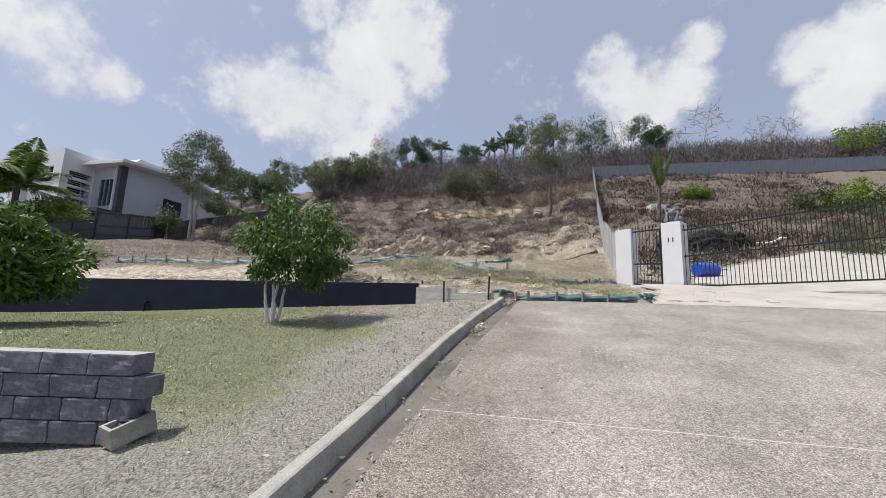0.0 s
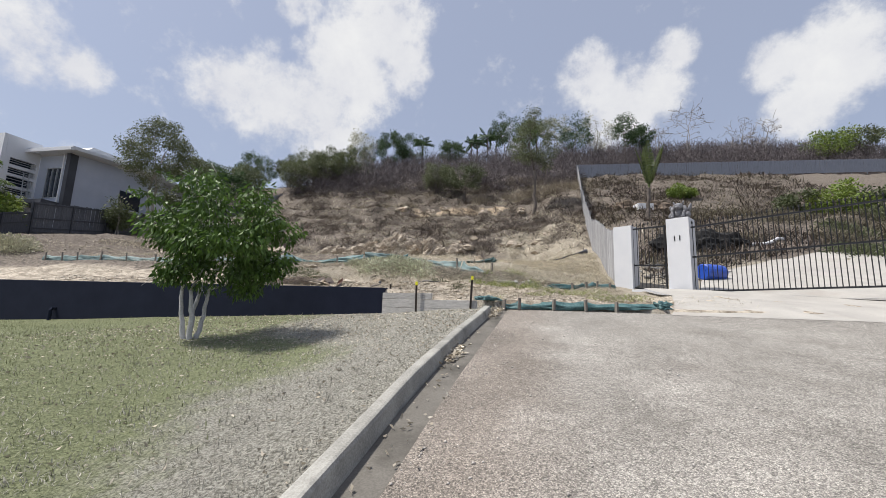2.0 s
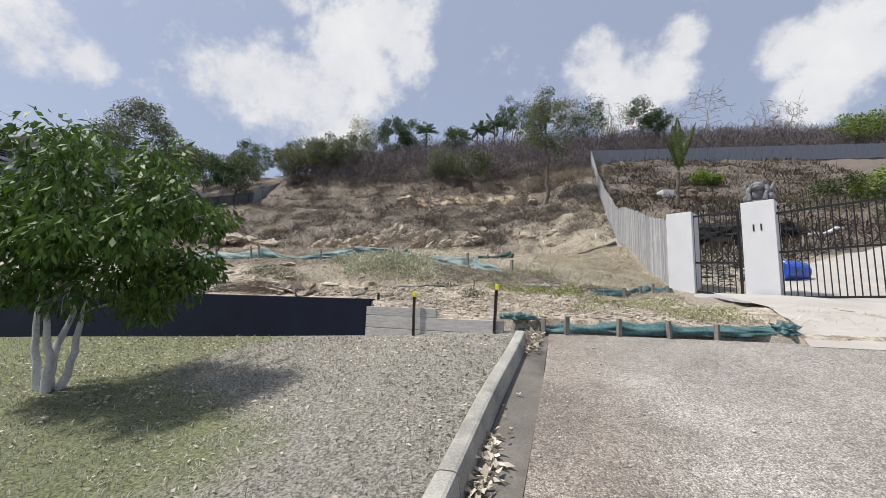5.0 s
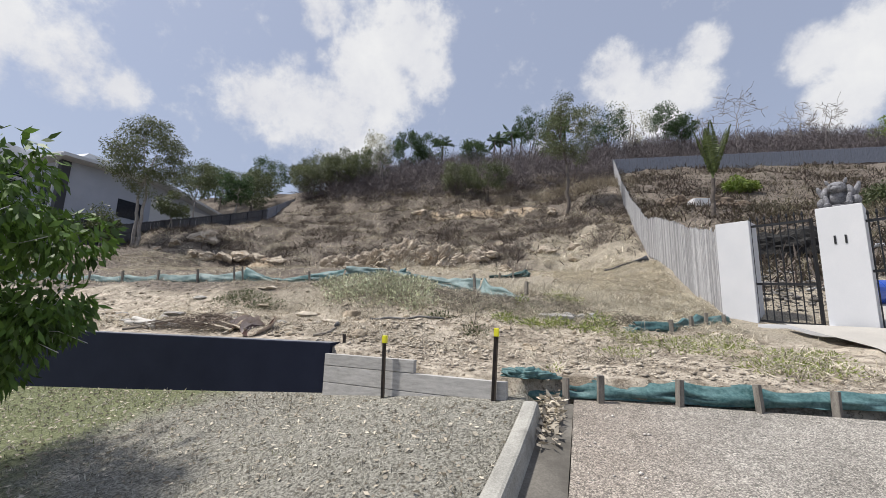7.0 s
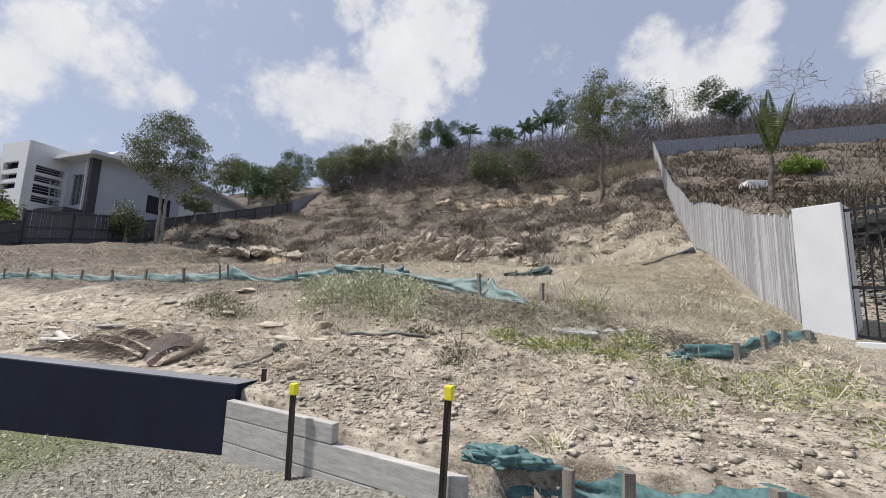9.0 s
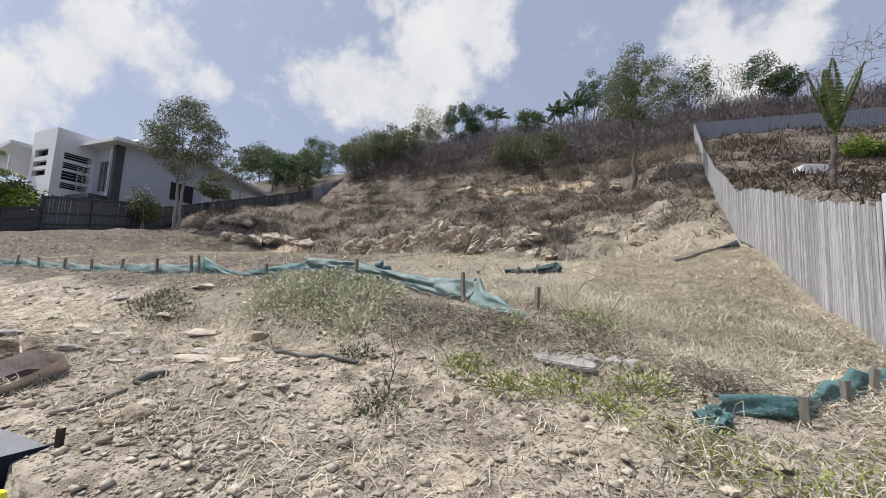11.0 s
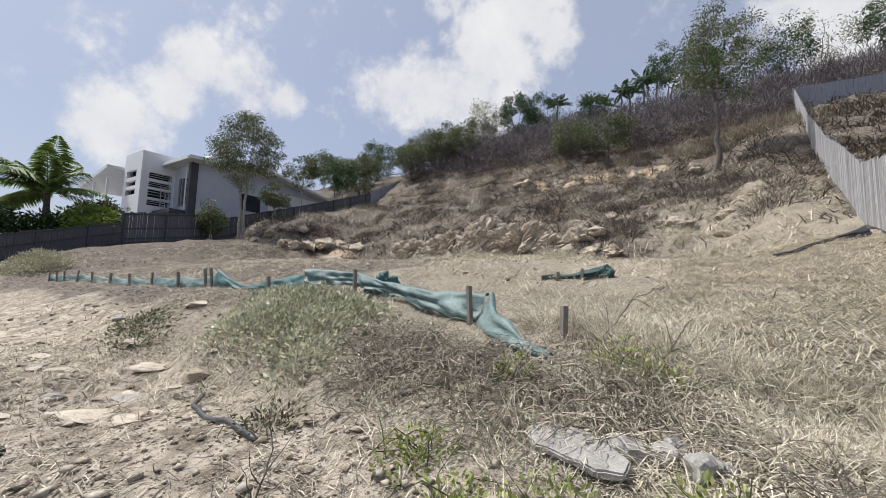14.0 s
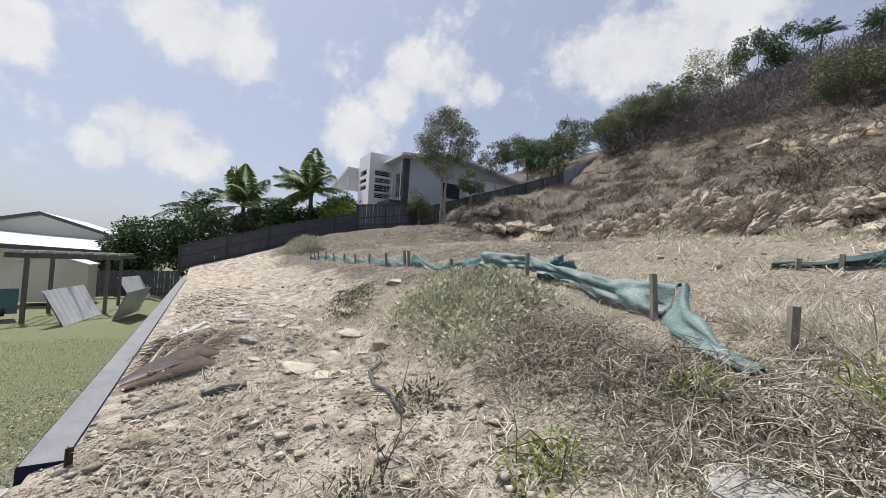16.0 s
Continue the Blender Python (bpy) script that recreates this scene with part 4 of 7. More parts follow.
    solid("gutter", [block(-39.72, -39.58, 30.25, 30.4, 15.4, 15.7), block(-45.0, -39.6, 30.1, 30.28, 15.35, 15.62)], M_HWHITE, h)
    # veranda on the far side of the tower
    solid("veranda_roof", [poly_prism([(-57, 27.0, 13.6), (-49.2, 27.0, 15.0), (-49.2, 27.0, 15.3), (-57, 27.0, 14.1)], 5.0, (0, 1, 0))], M_ROOFW, h)
    solid("veranda_deck", [block(-57, -48.92, 26.6, 32, 10.3, 10.6)], M_HWHITE, h)
    for x in (-56.6, -53, -49.4):
        solid("veranda_post", [block(x, x + 0.16, 27.1, 27.26, T0, 14.0)], M_HWHITE, h)
    for z in (10.9, 11.2, 11.5):
        solid("veranda_rail", [block(-57, -48.95, 26.7, 26.75, z, z + 0.04)], M_ALU, h)
    solid("lower_wall", [block(-57, -48.95, 31.5, 31.8, T0 - 1, 13.8)], M_HSHADE, h)
    # ladder against the balcony
    lad = thing("ladder", "aluminium extension ladder leaning on the balcony", "ladder")
    for dy in (0, 0.42):
        solid("stile", [beam((-43.9, 30.0 + dy, 8.0), (-44.4, 30.0 + dy, 13.2), 0.05, 0.09)], M_ALU, lad)
    for i in range(14):
        u = 0.04 + i * 0.07
        p = np.array([-43.9 - 0.5 * u, 30.0, 8.0 + 5.2 * u])
        solid("rung", [beam(p, p + (0, 0.42, 0), 0.03, 0.03)], M_ALU, lad)


build_house()


# ---- yard below the navy wall: low house, shed, pergola ----
M_CREAM = material("cream_cladding", (0.70, 0.67, 0.57), (0.78, 0.75, 0.65), 0.5, 40, 0.7, 0.1, 0.003)
M_SHED = material("cream_steel", (0.50, 0.45, 0.37), (0.60, 0.55, 0.46), 0.5, 40, 0.5, 0.1, 0.003, stretch=(4, 4, 0.3))
M_FASCIA = material("dark_fascia", (0.05, 0.05, 0.055), (0.08, 0.08, 0.085), 1, 40, 0.5, 0.1, 0.003)
M_PERG = material("dark_timber", (0.06, 0.055, 0.05), (0.15, 0.14, 0.125), 3, 40, 0.8, 0.3, 0.003, stretch=(4, 4, 1))
M_GALV = material("galvanised_sheet", (0.48, 0.49, 0.50), (0.72, 0.73, 0.74), 2, 40, 0.5, 0.1, 0.002, metal=0.2)


def build_low_house():
    h = thing("house", "low cream house with white metal gable roof", "house")
    xw = -42.0
    g = [(xw, -9.0, 0.2), (xw, 8.2, 0.2), (xw, 8.2, 3.5), (xw, 1.0, 5.75), (xw, -9.0, 2.9)]
    solid("gable_wall", [poly_prism(g, -0.25, (1, 0, 0))], M_CREAM, h)
    for a, b in (((1.0, 5.85), (9.2, 3.25)), ((1.0, 5.85), (-10, 2.7))):
        solid("roof", [poly_prism([(xw + 0.6, a[0], a[1]), (xw + 0.6, b[0], b[1]), (xw + 0.6, b[0], b[1] + 0.16), (xw + 0.6, a[0], a[1] + 0.16)], -14, (1, 0, 0))], M_ROOFW, h)
        solid("fascia", [poly_prism([(xw + 0.66, a[0], a[1] - 0.08), (xw + 0.66, b[0], b[1] - 0.08), (xw + 0.66, b[0], b[1] + 0.18), (xw + 0.66, a[0], a[1] + 0.18)], -0.05, (1, 0, 0))], M_FASCIA, h)
    lo = [(-41.9, 7.6, 3.85), (-32.4, 7.4, 3.15), (-32.4, -8, 3.6), (-41.9, -8, 4.6)]
    solid("patio_roof", [poly_prism(lo, 0.12, (0, 0, 1))], M_ROOFW, h)
    solid("patio_fascia", [beam((-32.38, 7.45, 3.18), (-32.38, -8, 3.62), 0.06, 0.28)], M_FASCIA, h)
    solid("end_wall", [block(-41.7, -34.5, -8, -7.8, 0, 3.9), block(-34.7, -34.5, -7.7, 5.6, 0, 3.3)], M_CREAM, h)
    solid("far_wall", [block(-55.5, -42.3, 7.9, 8.15, 0.2, 3.4)], M_CREAM, h)


def build_shed():
    s = thing("garden_shed", "cream steel garden shed with shallow roof", "shed", (-24.0, 7.55, 0.95), 0)
    solid("wall", [poly_prism([(0, 0, 0), (0, -2.6, 0), (0, -2.6, 1.75), (0, -1.3, 2.15), (0, 0, 1.75)], -1.9, (1, 0, 0))], M_SHED, s)
    for a, b in (((0.06, 1.74), (-1.3, 2.17)), ((-1.3, 2.17), (-2.66, 1.74))):
        solid("roof", [poly_prism([(0.08, a[0], a[1]), (0.08, b[0], b[1]), (0.08, b[0], b[1] + 0.05), (0.08, a[0], a[1] + 0.05)], -2.06, (1, 0, 0))], M_ROOFW, s)


def build_pergola():
    p = thing("pergola", "open dark timber pergola with pale battens", "pergola")
    corners = [(-18.1, 7.05), (-21.0, 7.0), (-19.9, 8.96), (-23.2, 8.9)]
    for x, y in corners:
        z = h1(x, y)
        solid("post", [block(x - 0.06, x + 0.06, y - 0.06, y + 0.06, z - 0.1, 3.15)], M_PERG, p)
    for a, b in (((-18.0, 6.5), (-19.9, 9.4)), ((-21.0, 6.5), (-23.2, 9.4))):
        solid("bearer", [beam((*a, 3.2), (*b, 3.2), 0.09, 0.18)], M_PERG, p)
    for i in range(9):
        u = i / 8
        a, b = np.array([-17.9, 6.6]) * (1 - u) + np.array([-19.8, 9.3]) * u, np.array([-21.3, 6.6]) * (1 - u) + np.array([-23.5, 9.3]) * u
        solid("batten", [beam((*a, 3.33), (*b, 3.33), 0.05, 0.07)], M_ALU, p)


def sheet_stack(x, y, turn, wide, tall, lean, n, label):
    """Corrugated roof sheets leaning together."""
    s = thing("roof_sheets", label, "metal sheets", (x, y, h1(x, y)), turn, group="roof sheets")
    for k in range(n):
        V, F = [], []
        m = 25
        for j in (0, 1):
            for i in range(m):
                V.append((wide * i / (m - 1) + k * 0.05, -lean * j + k * 0.04 + 0.012 * math.sin(i * 2.1), tall * j + 0.01 + 0.012 * math.cos(i * 2.1)))
        for i in range(m - 1):
            F.append((i, i + 1, m + i + 1, m + i))
        V2 = [(a, b + 0.004, c) for a, b, c in V]
        F2 = [tuple(2 * m + q for q in f[::-1]) for f in F]
        solid("sheet", [(V + V2, F + F2)], M_GALV, s)


build_low_house()
build_shed()
build_pergola()
sheet_stack(-16.5, 8.5, 172, 3.0, 1.15, -0.6, 3, "corrugated galvanised roof sheets leaning on the pergola")
sheet_stack(-17.6, 9.6, 172, 3.0, 1.05, 0.4, 2, "corrugated galvanised roof sheets leaning on a post")
sheet_stack(-24.9, 9.2, 165, 2.4, 1.2, -0.7, 2, "corrugated galvanised roof sheets near the yard fence")
paling_run("yard_fence", "dark low paling fence at the end of the yard", [(-27.4, 6.0, 0.85), (-27.6, 11.0, 1.0)], 1.45, M_DKFENCE, 0.15, -1)
M_BIN = material("teal_plastic", (0.06, 0.13, 0.15), (0.10, 0.19, 0.21), 3, 40, 0.5, 0.1, 0.002)
tub = thing("wheelbarrow", "teal wheelbarrow tipped against the pergola", "wheelbarrow", (-19.2, 6.2, 1.0), 20)
solid("tray", [poly_prism([(-0.5, -0.35, 0.25), (0.5, -0.35, 0.1), (0.6, -0.35, 1.0), (-0.4, -0.35, 0.9)], 0.7, (0, 1, 0))], M_BIN, tub)
solid("wheel", [rod([(0.35, -0.05, 0.2), (0.35, 0.05, 0.2)], 0.2, 14)], M_BLACK, tub)
for sy in (-0.25, 0.25):
    solid("handle", [beam((-0.7, sy, 0.75), (0.4, sy, 0.2), 0.035, 0.035)], M_PERG, tub)


# ---- block wall by the lawn ----
M_BLOCK = material("charcoal_splitface", (0.075, 0.079, 0.094), (0.19, 0.198, 0.222), 5, 30, 0.85, 0.9, 0.012, objrand=0.2)
# same blocks from above, with the sunlight on their tops coloured in
M_BLOCKLIT = material("sunlit_block_top", (0.30, 0.30, 0.30), (0.42, 0.42, 0.41), 5, 50, 0.9, 0.4, 0.004)


def build_block_wall():
    w = thing("block_wall", "charcoal split-face concrete block retaining wall", "retaining wall", (-2.62, 3.28, 0.06), 194)
    rng = np.random.default_rng(11)
    for row in range(4):
        z = row * 0.212
        d = {0: 0.05, 1: 0.0, 2: -0.10, 3: 0.03}[row]
        first = {0: 0.26, 1: 0.22, 2: 0.46, 3: 0.46}[row]
        x = d
        n = 0
        while x < 9.5:
            L_ = first if n == 0 else 0.46
            bm = box_bm(x + 0.004, x + L_ - 0.004, -0.28, 0.0, z + 0.003, z + 0.209, 0.016)
            bmesh.ops.subdivide_edges(bm, edges=[e for e in bm.edges if e.calc_length() > 0.1], cuts=3, use_grid_fill=True)
            for v in bm.verts:
                if v.co.y > -0.02:
                    v.co.y += 0.022 * noise.noise(v.co * 9 + Vector((row * 3.1, 0, 0))) + 0.008
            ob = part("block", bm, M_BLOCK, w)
            ob.data.materials.append(M_BLOCKLIT)
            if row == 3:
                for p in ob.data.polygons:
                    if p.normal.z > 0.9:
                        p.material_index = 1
            x += L_
            n += 1


def build_cinder_block():
    lx, ly, lz, t = 0.39, 0.19, 0.19, 0.032
    bm = bmesh.new()
    for q in ((0, lx, 0, t), (0, lx, ly - t, ly), (0, t, t, ly - t), (lx - t, lx, t, ly - t), (lx / 2 - t / 2, lx / 2 + t / 2, t, ly - t)):
        o = box_bm(q[0], q[1], q[2], q[3], 0, lz)
        tmp = bpy.data.meshes.new("tmp")
        o.to_mesh(tmp)
        o.free()
        bm.from_mesh(tmp)
        bpy.data.meshes.remove(tmp)
    ob = part("cinder_block", bm, M_KERB, None)
    ob.matrix_basis = pose(-2.62, 3.14, 0.06, 6, -16, 76)
    tagged(ob, "hollow grey concrete block lying on the grass", "concrete block")


build_block_wall()
build_cinder_block()


# ---- plants ----
def leaves(points, dirs, length, width, rng, droop=0.0, spread=1.0):
    """Small bent diamond leaves at points: arrays of vertices and four-cornered faces."""
    n = len(points)
    d = dirs + rng.normal(0, 0.55 * spread, (n, 3))
    d[:, 2] -= droop
    d /= np.linalg.norm(d, axis=1)[:, None] + 1e-9
    s = np.cross(d, rng.normal(0, 1, (n, 3)))
    s /= np.linalg.norm(s, axis=1)[:, None] + 1e-9
    ln = length * rng.uniform(0.6, 1.3, (n, 1))
    wd = width * rng.uniform(0.7, 1.25, (n, 1))
    up = np.cross(s, d)
    mid = points + d * ln * 0.45 + up * ln * 0.08
    V = np.stack([points, mid + s * wd * 0.5, points + d * ln, mid - s * wd * 0.5], 1).reshape(-1, 3)
    return V, np.arange(4 * n).reshape(n, 4)


def curve_path(a, b, rng, bow=0.12, n=7, sag=0.0):
    a, b = np.asarray(a, float), np.asarray(b, float)
    L_ = np.linalg.norm(b - a)
    t = np.linspace(0, 1, n)[:, None]
    off = rng.normal(0, bow * L_, 3)
    off2 = rng.normal(0, bow * 0.35 * L_, (n, 3)) * np.sin(np.pi * t)
    return a + (b - a) * t + off * np.sin(np.pi * t) + off2 + np.array([0, 0, 1.0]) * sag * np.sin(np.pi * t)


def make_tree(label, x, y, z, trunk_h, crown, clumps, clump_r, per, leaf, bark, foliage, r0, stems=1, seed=1, droop=0.2, name="tree", category="tree", lean=(0, 0), flat=1.0, group="", low=False, fork_out=0.07, sides=(9, 7, 5, 4), twig=0.003):
    """A tapered trunk, limbs to each clump of the crown, and leaves. crown: centre above the base and three radii."""
    rng = np.random.default_rng(seed)
    t = thing(name, label, category, (x, y, z), group=group)
    c, r = np.array(crown[:3], float), np.array(crown[3:], float)
    pts = []
    while len(pts) < clumps:
        p = rng.normal(0, 1, 3)
        p *= rng.uniform(0.35, 1.0) ** 0.6 / np.linalg.norm(p)
        if not low and p[2] < -0.55 and rng.random() < 0.6:
            continue
        q = c + p * r
        if all(np.linalg.norm((q - o) / r) > 0.75 / clumps ** (1 / 3) for o in pts):
            pts.append(q)
        elif rng.random() < 0.05:
            pts.append(q)
    wood, nodes = [], []
    for k in range(stems):
        a = 2 * math.pi * k / stems + 0.4
        foot = np.array([math.cos(a), math.sin(a), 0]) * (0.0 if stems == 1 else r0 * 1.3)
        fork = np.array([lean[0], lean[1], trunk_h]) + (0 if stems == 1 else 1) * np.array([math.cos(a), math.sin(a), 0]) * trunk_h * fork_out
        path = curve_path(foot - (0, 0, 0.15), fork, rng, 0.035, 9)
        rad = r0 * np.linspace(1.15, 0.62, 9)
        rad[0] *= 1.35
        wood.append(rod(path, rad, sides[0]))
        nodes.append((fork, r0 * 0.62))
        # leader through the crown
        top = c + np.array([rng.normal(0, 0.15) * r[0], rng.normal(0, 0.15) * r[1], r[2] * rng.uniform(0.5, 0.85)])
        path = curve_path(fork, top, rng, 0.06, 8)
        rad = r0 * np.linspace(0.62, 0.1, 8)
        wood.append(rod(path, rad, sides[1]))
        nodes += [(path[i], rad[i]) for i in range(1, 7)]
    base_nodes = list(nodes)
    for q in pts:
        below = [(p, w) for p, w in base_nodes if p[2] < q[2] + 0.15 * r[2]] or base_nodes
        p, w = min(below, key=lambda o: np.linalg.norm(o[0] - q) + rng.uniform(0, 0.35) * r[0])
        path = curve_path(p, q, rng, 0.10, 7, 0.06 * np.linalg.norm(q - p))
        rad = np.linspace(min(w * 0.7, r0 * 0.42), max(r0 * 0.05, 0.006, twig * 1.4), 7)
        wood.append(rod(path, rad, sides[2]))
        base_nodes += [(path[3], rad[3]), (path[5], rad[5])]
        for k in range(3):
            e = q + rng.normal(0, clump_r * 0.6, 3)
            wood.append(rod(curve_path(path[4], e, rng, 0.1, 4), np.linspace(rad[4] * 0.6, max(twig, r0 * 0.025), 4), sides[3]))
    solid("trunk", wood, bark, t, smooth_shade=True)
    if per:
        P, Dr = [], []
        for q in pts:
            n = int(per * rng.uniform(0.6, 1.4))
            o = rng.normal(0, 1, (n, 3))
            o *= (rng.uniform(0, 1, (n, 1)) ** 0.45) / (np.linalg.norm(o, axis=1)[:, None] + 1e-9) * clump_r * rng.uniform(0.75, 1.25)
            o[:, 2] *= 0.75 * flat
            P.append(q + o)
            Dr.append(o / clump_r)
        V, F = leaves(np.concatenate(P), np.concatenate(Dr), leaf[0], leaf[1], rng, droop)
        under(new("crown", fast_mesh("crown", V, F, foliage)), t)
    return t


def make_palm(label, x, y, z, trunk_h, trunk_r, n, length, foliage, seed, rise=(0.1, 1.3), pairs=34, width=0.05, group="palms", leaflet=0.26):
    rng = np.random.default_rng(seed)
    p = thing("palm", label, "palm tree", (x, y, z), group=group)
    top = np.array([rng.normal(0, 0.1), rng.normal(0, 0.1), trunk_h])
    path = curve_path((0, 0, -0.3), top, rng, 0.02, 12)
    rad = trunk_r * (1 + 0.06 * np.cos(np.arange(12) * 3.1)) * np.linspace(1.2, 0.85, 12)
    solid("trunk", [rod(path, rad, 10)], M_DBARK, p)
    for k in range(n):
        az = 2 * math.pi * (k + rng.uniform(-0.3, 0.3)) / n
        el = rng.uniform(*rise)
        L_ = length * rng.uniform(0.8, 1.15)
        d = np.array([math.cos(az) * math.cos(el), math.sin(az) * math.cos(el), math.sin(el)])
        t = np.linspace(0, 1, 12)[:, None]
        rib = top + d * L_ * t - np.array([0, 0, 1]) * L_ * (0.42 * math.cos(el) + 0.05) * t ** 2.2
        V, F = rod(rib, np.linspace(0.03, 0.006, 12), 4)
        u = np.repeat(np.linspace(0.12, 0.99, pairs), 2)
        base = np.array([[np.interp(v, t[:, 0], rib[:, i]) for i in range(3)] for v in u])
        tang = np.array([[np.interp(v, t[:, 0], np.gradient(rib[:, i])) for i in range(3)] for v in u])
        tang /= np.linalg.norm(tang, axis=1)[:, None]
        side = np.cross(tang, (0, 0, 1.0))
        side /= np.linalg.norm(side, axis=1)[:, None] + 1e-9
        sgn = np.tile([1, -1], pairs)[:, None]
        dr = side * sgn * 0.9 + tang * 0.55 - np.array([0, 0, 1.0]) * rng.uniform(0.1, 0.5, (2 * pairs, 1))
        dr /= np.linalg.norm(dr, axis=1)[:, None]
        ll = (L_ * leaflet * np.sin(np.pi * np.clip(u * 0.86 + 0.1, 0, 1)))[:, None]
        nrm = np.cross(dr, side)
        nrm /= np.linalg.norm(nrm, axis=1)[:, None] + 1e-9
        w = np.cross(dr, nrm) * width / 2
        mid = base + dr * ll * 0.5
        tip = base + dr * ll - np.array([0, 0, 1.0]) * ll * 0.25
        LV = np.stack([base, mid + w, tip, mid - w], 1).reshape(-1, 3)
        LF = np.arange(len(LV)).reshape(-1, 4) + len(V)
        solid("frond", [(V, F), (LV, [tuple(f - len(V)) for f in LF])], foliage, p)
    return p


# tree on the lawn
lawn_tree = make_tree("small leafy tree with several white trunks on the lawn", -5.2, 8.8, h1(-5.2, 8.8), 0.9, (0.45, 0.0, 1.95, 1.22, 1.1, 1.12), 40, 0.37, 250,
          (0.125, 0.046), M_WBARK, M_LEAF, 0.046, 4, 5, 1.2, low=True, fork_out=0.26)
def add_shoots(tree, seed, n, reach, top):
    """Long thin arching shoots with sparse leaves."""
    rng = np.random.default_rng(seed)
    for k in range(n):
        a = 2 * math.pi * (k + rng.uniform(-0.2, 0.2)) / n
        root = np.array([0.25 + 0.5 * math.cos(a), 0.5 * math.sin(a), 1.9])
        tip = np.array([0.25 + reach * rng.uniform(0.75, 1.1) * math.cos(a), reach * rng.uniform(0.75, 1.1) * math.sin(a), top * rng.uniform(0.85, 1.1)])
        path = curve_path(root, tip, rng, 0.05, 9, 0.35)
        twig = solid("shoot", [rod(path, np.linspace(0.012, 0.003, 9), 4)], M_LEAFO, tree)
        t = np.repeat(np.linspace(0.2, 1.0, 26), 2)
        base = np.array([[np.interp(v, np.linspace(0, 1, 9), path[:, i]) for i in range(3)] for v in t])
        V, F = leaves(base, rng.normal(0, 0.8, (len(t), 3)), 0.12, 0.042, rng, 0.8)
        spray = under(new("spray", fast_mesh("spray", V, F, M_LEAF)), twig)
        spray["kind"] = "stuff"


add_shoots(lawn_tree, 3, 14, 1.62, 2.5)
# leafy young tree further along the lawn, and a palm by the wall
make_tree("bushy green young tree at the lawn's far side", -8.9, 5.4, h1(-8.9, 5.4), 0.5, (0.0, 0.0, 1.25, 1.25, 1.2, 0.9), 36, 0.36, 190, (0.17, 0.075), M_BARK, M_LEAF, 0.05, 2, 4, 0.4)
# trees on the slope
make_tree("tall slender grey-trunked gum on the dry slope", 2.12, 43.7, h1(2.1, 43.7) - 0.1, 5.0, (0.1, 0, 8.3, 2.5, 2.4, 3.3), 54, 0.70, 165, (0.20, 0.07), M_DBARK, M_GUM, 0.17, 1, 6, 0.5)
make_tree("tall gum with a pale forked trunk by the boundary fence", -30.5, 30.5, h1(-30.5, 30.5) - 0.1, 4.2, (0.2, 0, 7.4, 2.7, 2.7, 3.1), 64, 0.72, 215, (0.19, 0.07), M_BARK, M_GUM, 0.14, 2, 8, 0.6)
make_tree("leafy shrub under the gum by the fence", -31.0, 28.4, h1(-31, 28.4), 0.6, (0, 0, 1.9, 1.1, 1.0, 1.2), 16, 0.5, 130, (0.22, 0.09), M_BARK, M_LEAFO, 0.06, 2, 9, 0.4)
make_tree("leafy shrub under the gum by the fence", -31.3, 34.0, h1(-31.3, 34.0), 0.8, (0, 0, 2.2, 1.2, 1.2, 1.3), 16, 0.5, 130, (0.22, 0.09), M_BARK, M_LEAFO, 0.06, 2, 10, 0.4)
make_tree("small tree with thin crown behind the boundary fence", -35.5, 40.0, h1(-35.5, 40), 3.2, (0, 0, 5.6, 1.9, 1.9, 1.9), 26, 0.6, 120, (0.25, 0.1), M_BARK, M_LEAFO, 0.10, 1, 12, 0.4)
make_tree("small dark green tree behind the boundary fence", -36.2, 46.5, h1(-36.2, 46.5), 3.0, (0, 0, 5.0, 1.7, 1.7, 1.9), 24, 0.6, 150, (0.25, 0.11), M_BARK, M_LEAFD, 0.10, 1, 13, 0.4)
make_tree("low olive tree on the upper slope", -6.5, 52.5, h1(-6.5, 52.5), 1.4, (0, 0, 3.1, 2.6, 2.2, 1.8), 34, 0.7, 120, (0.22, 0.09), M_DBARK, M_LEAFO, 0.09, 3, 14, 0.2)
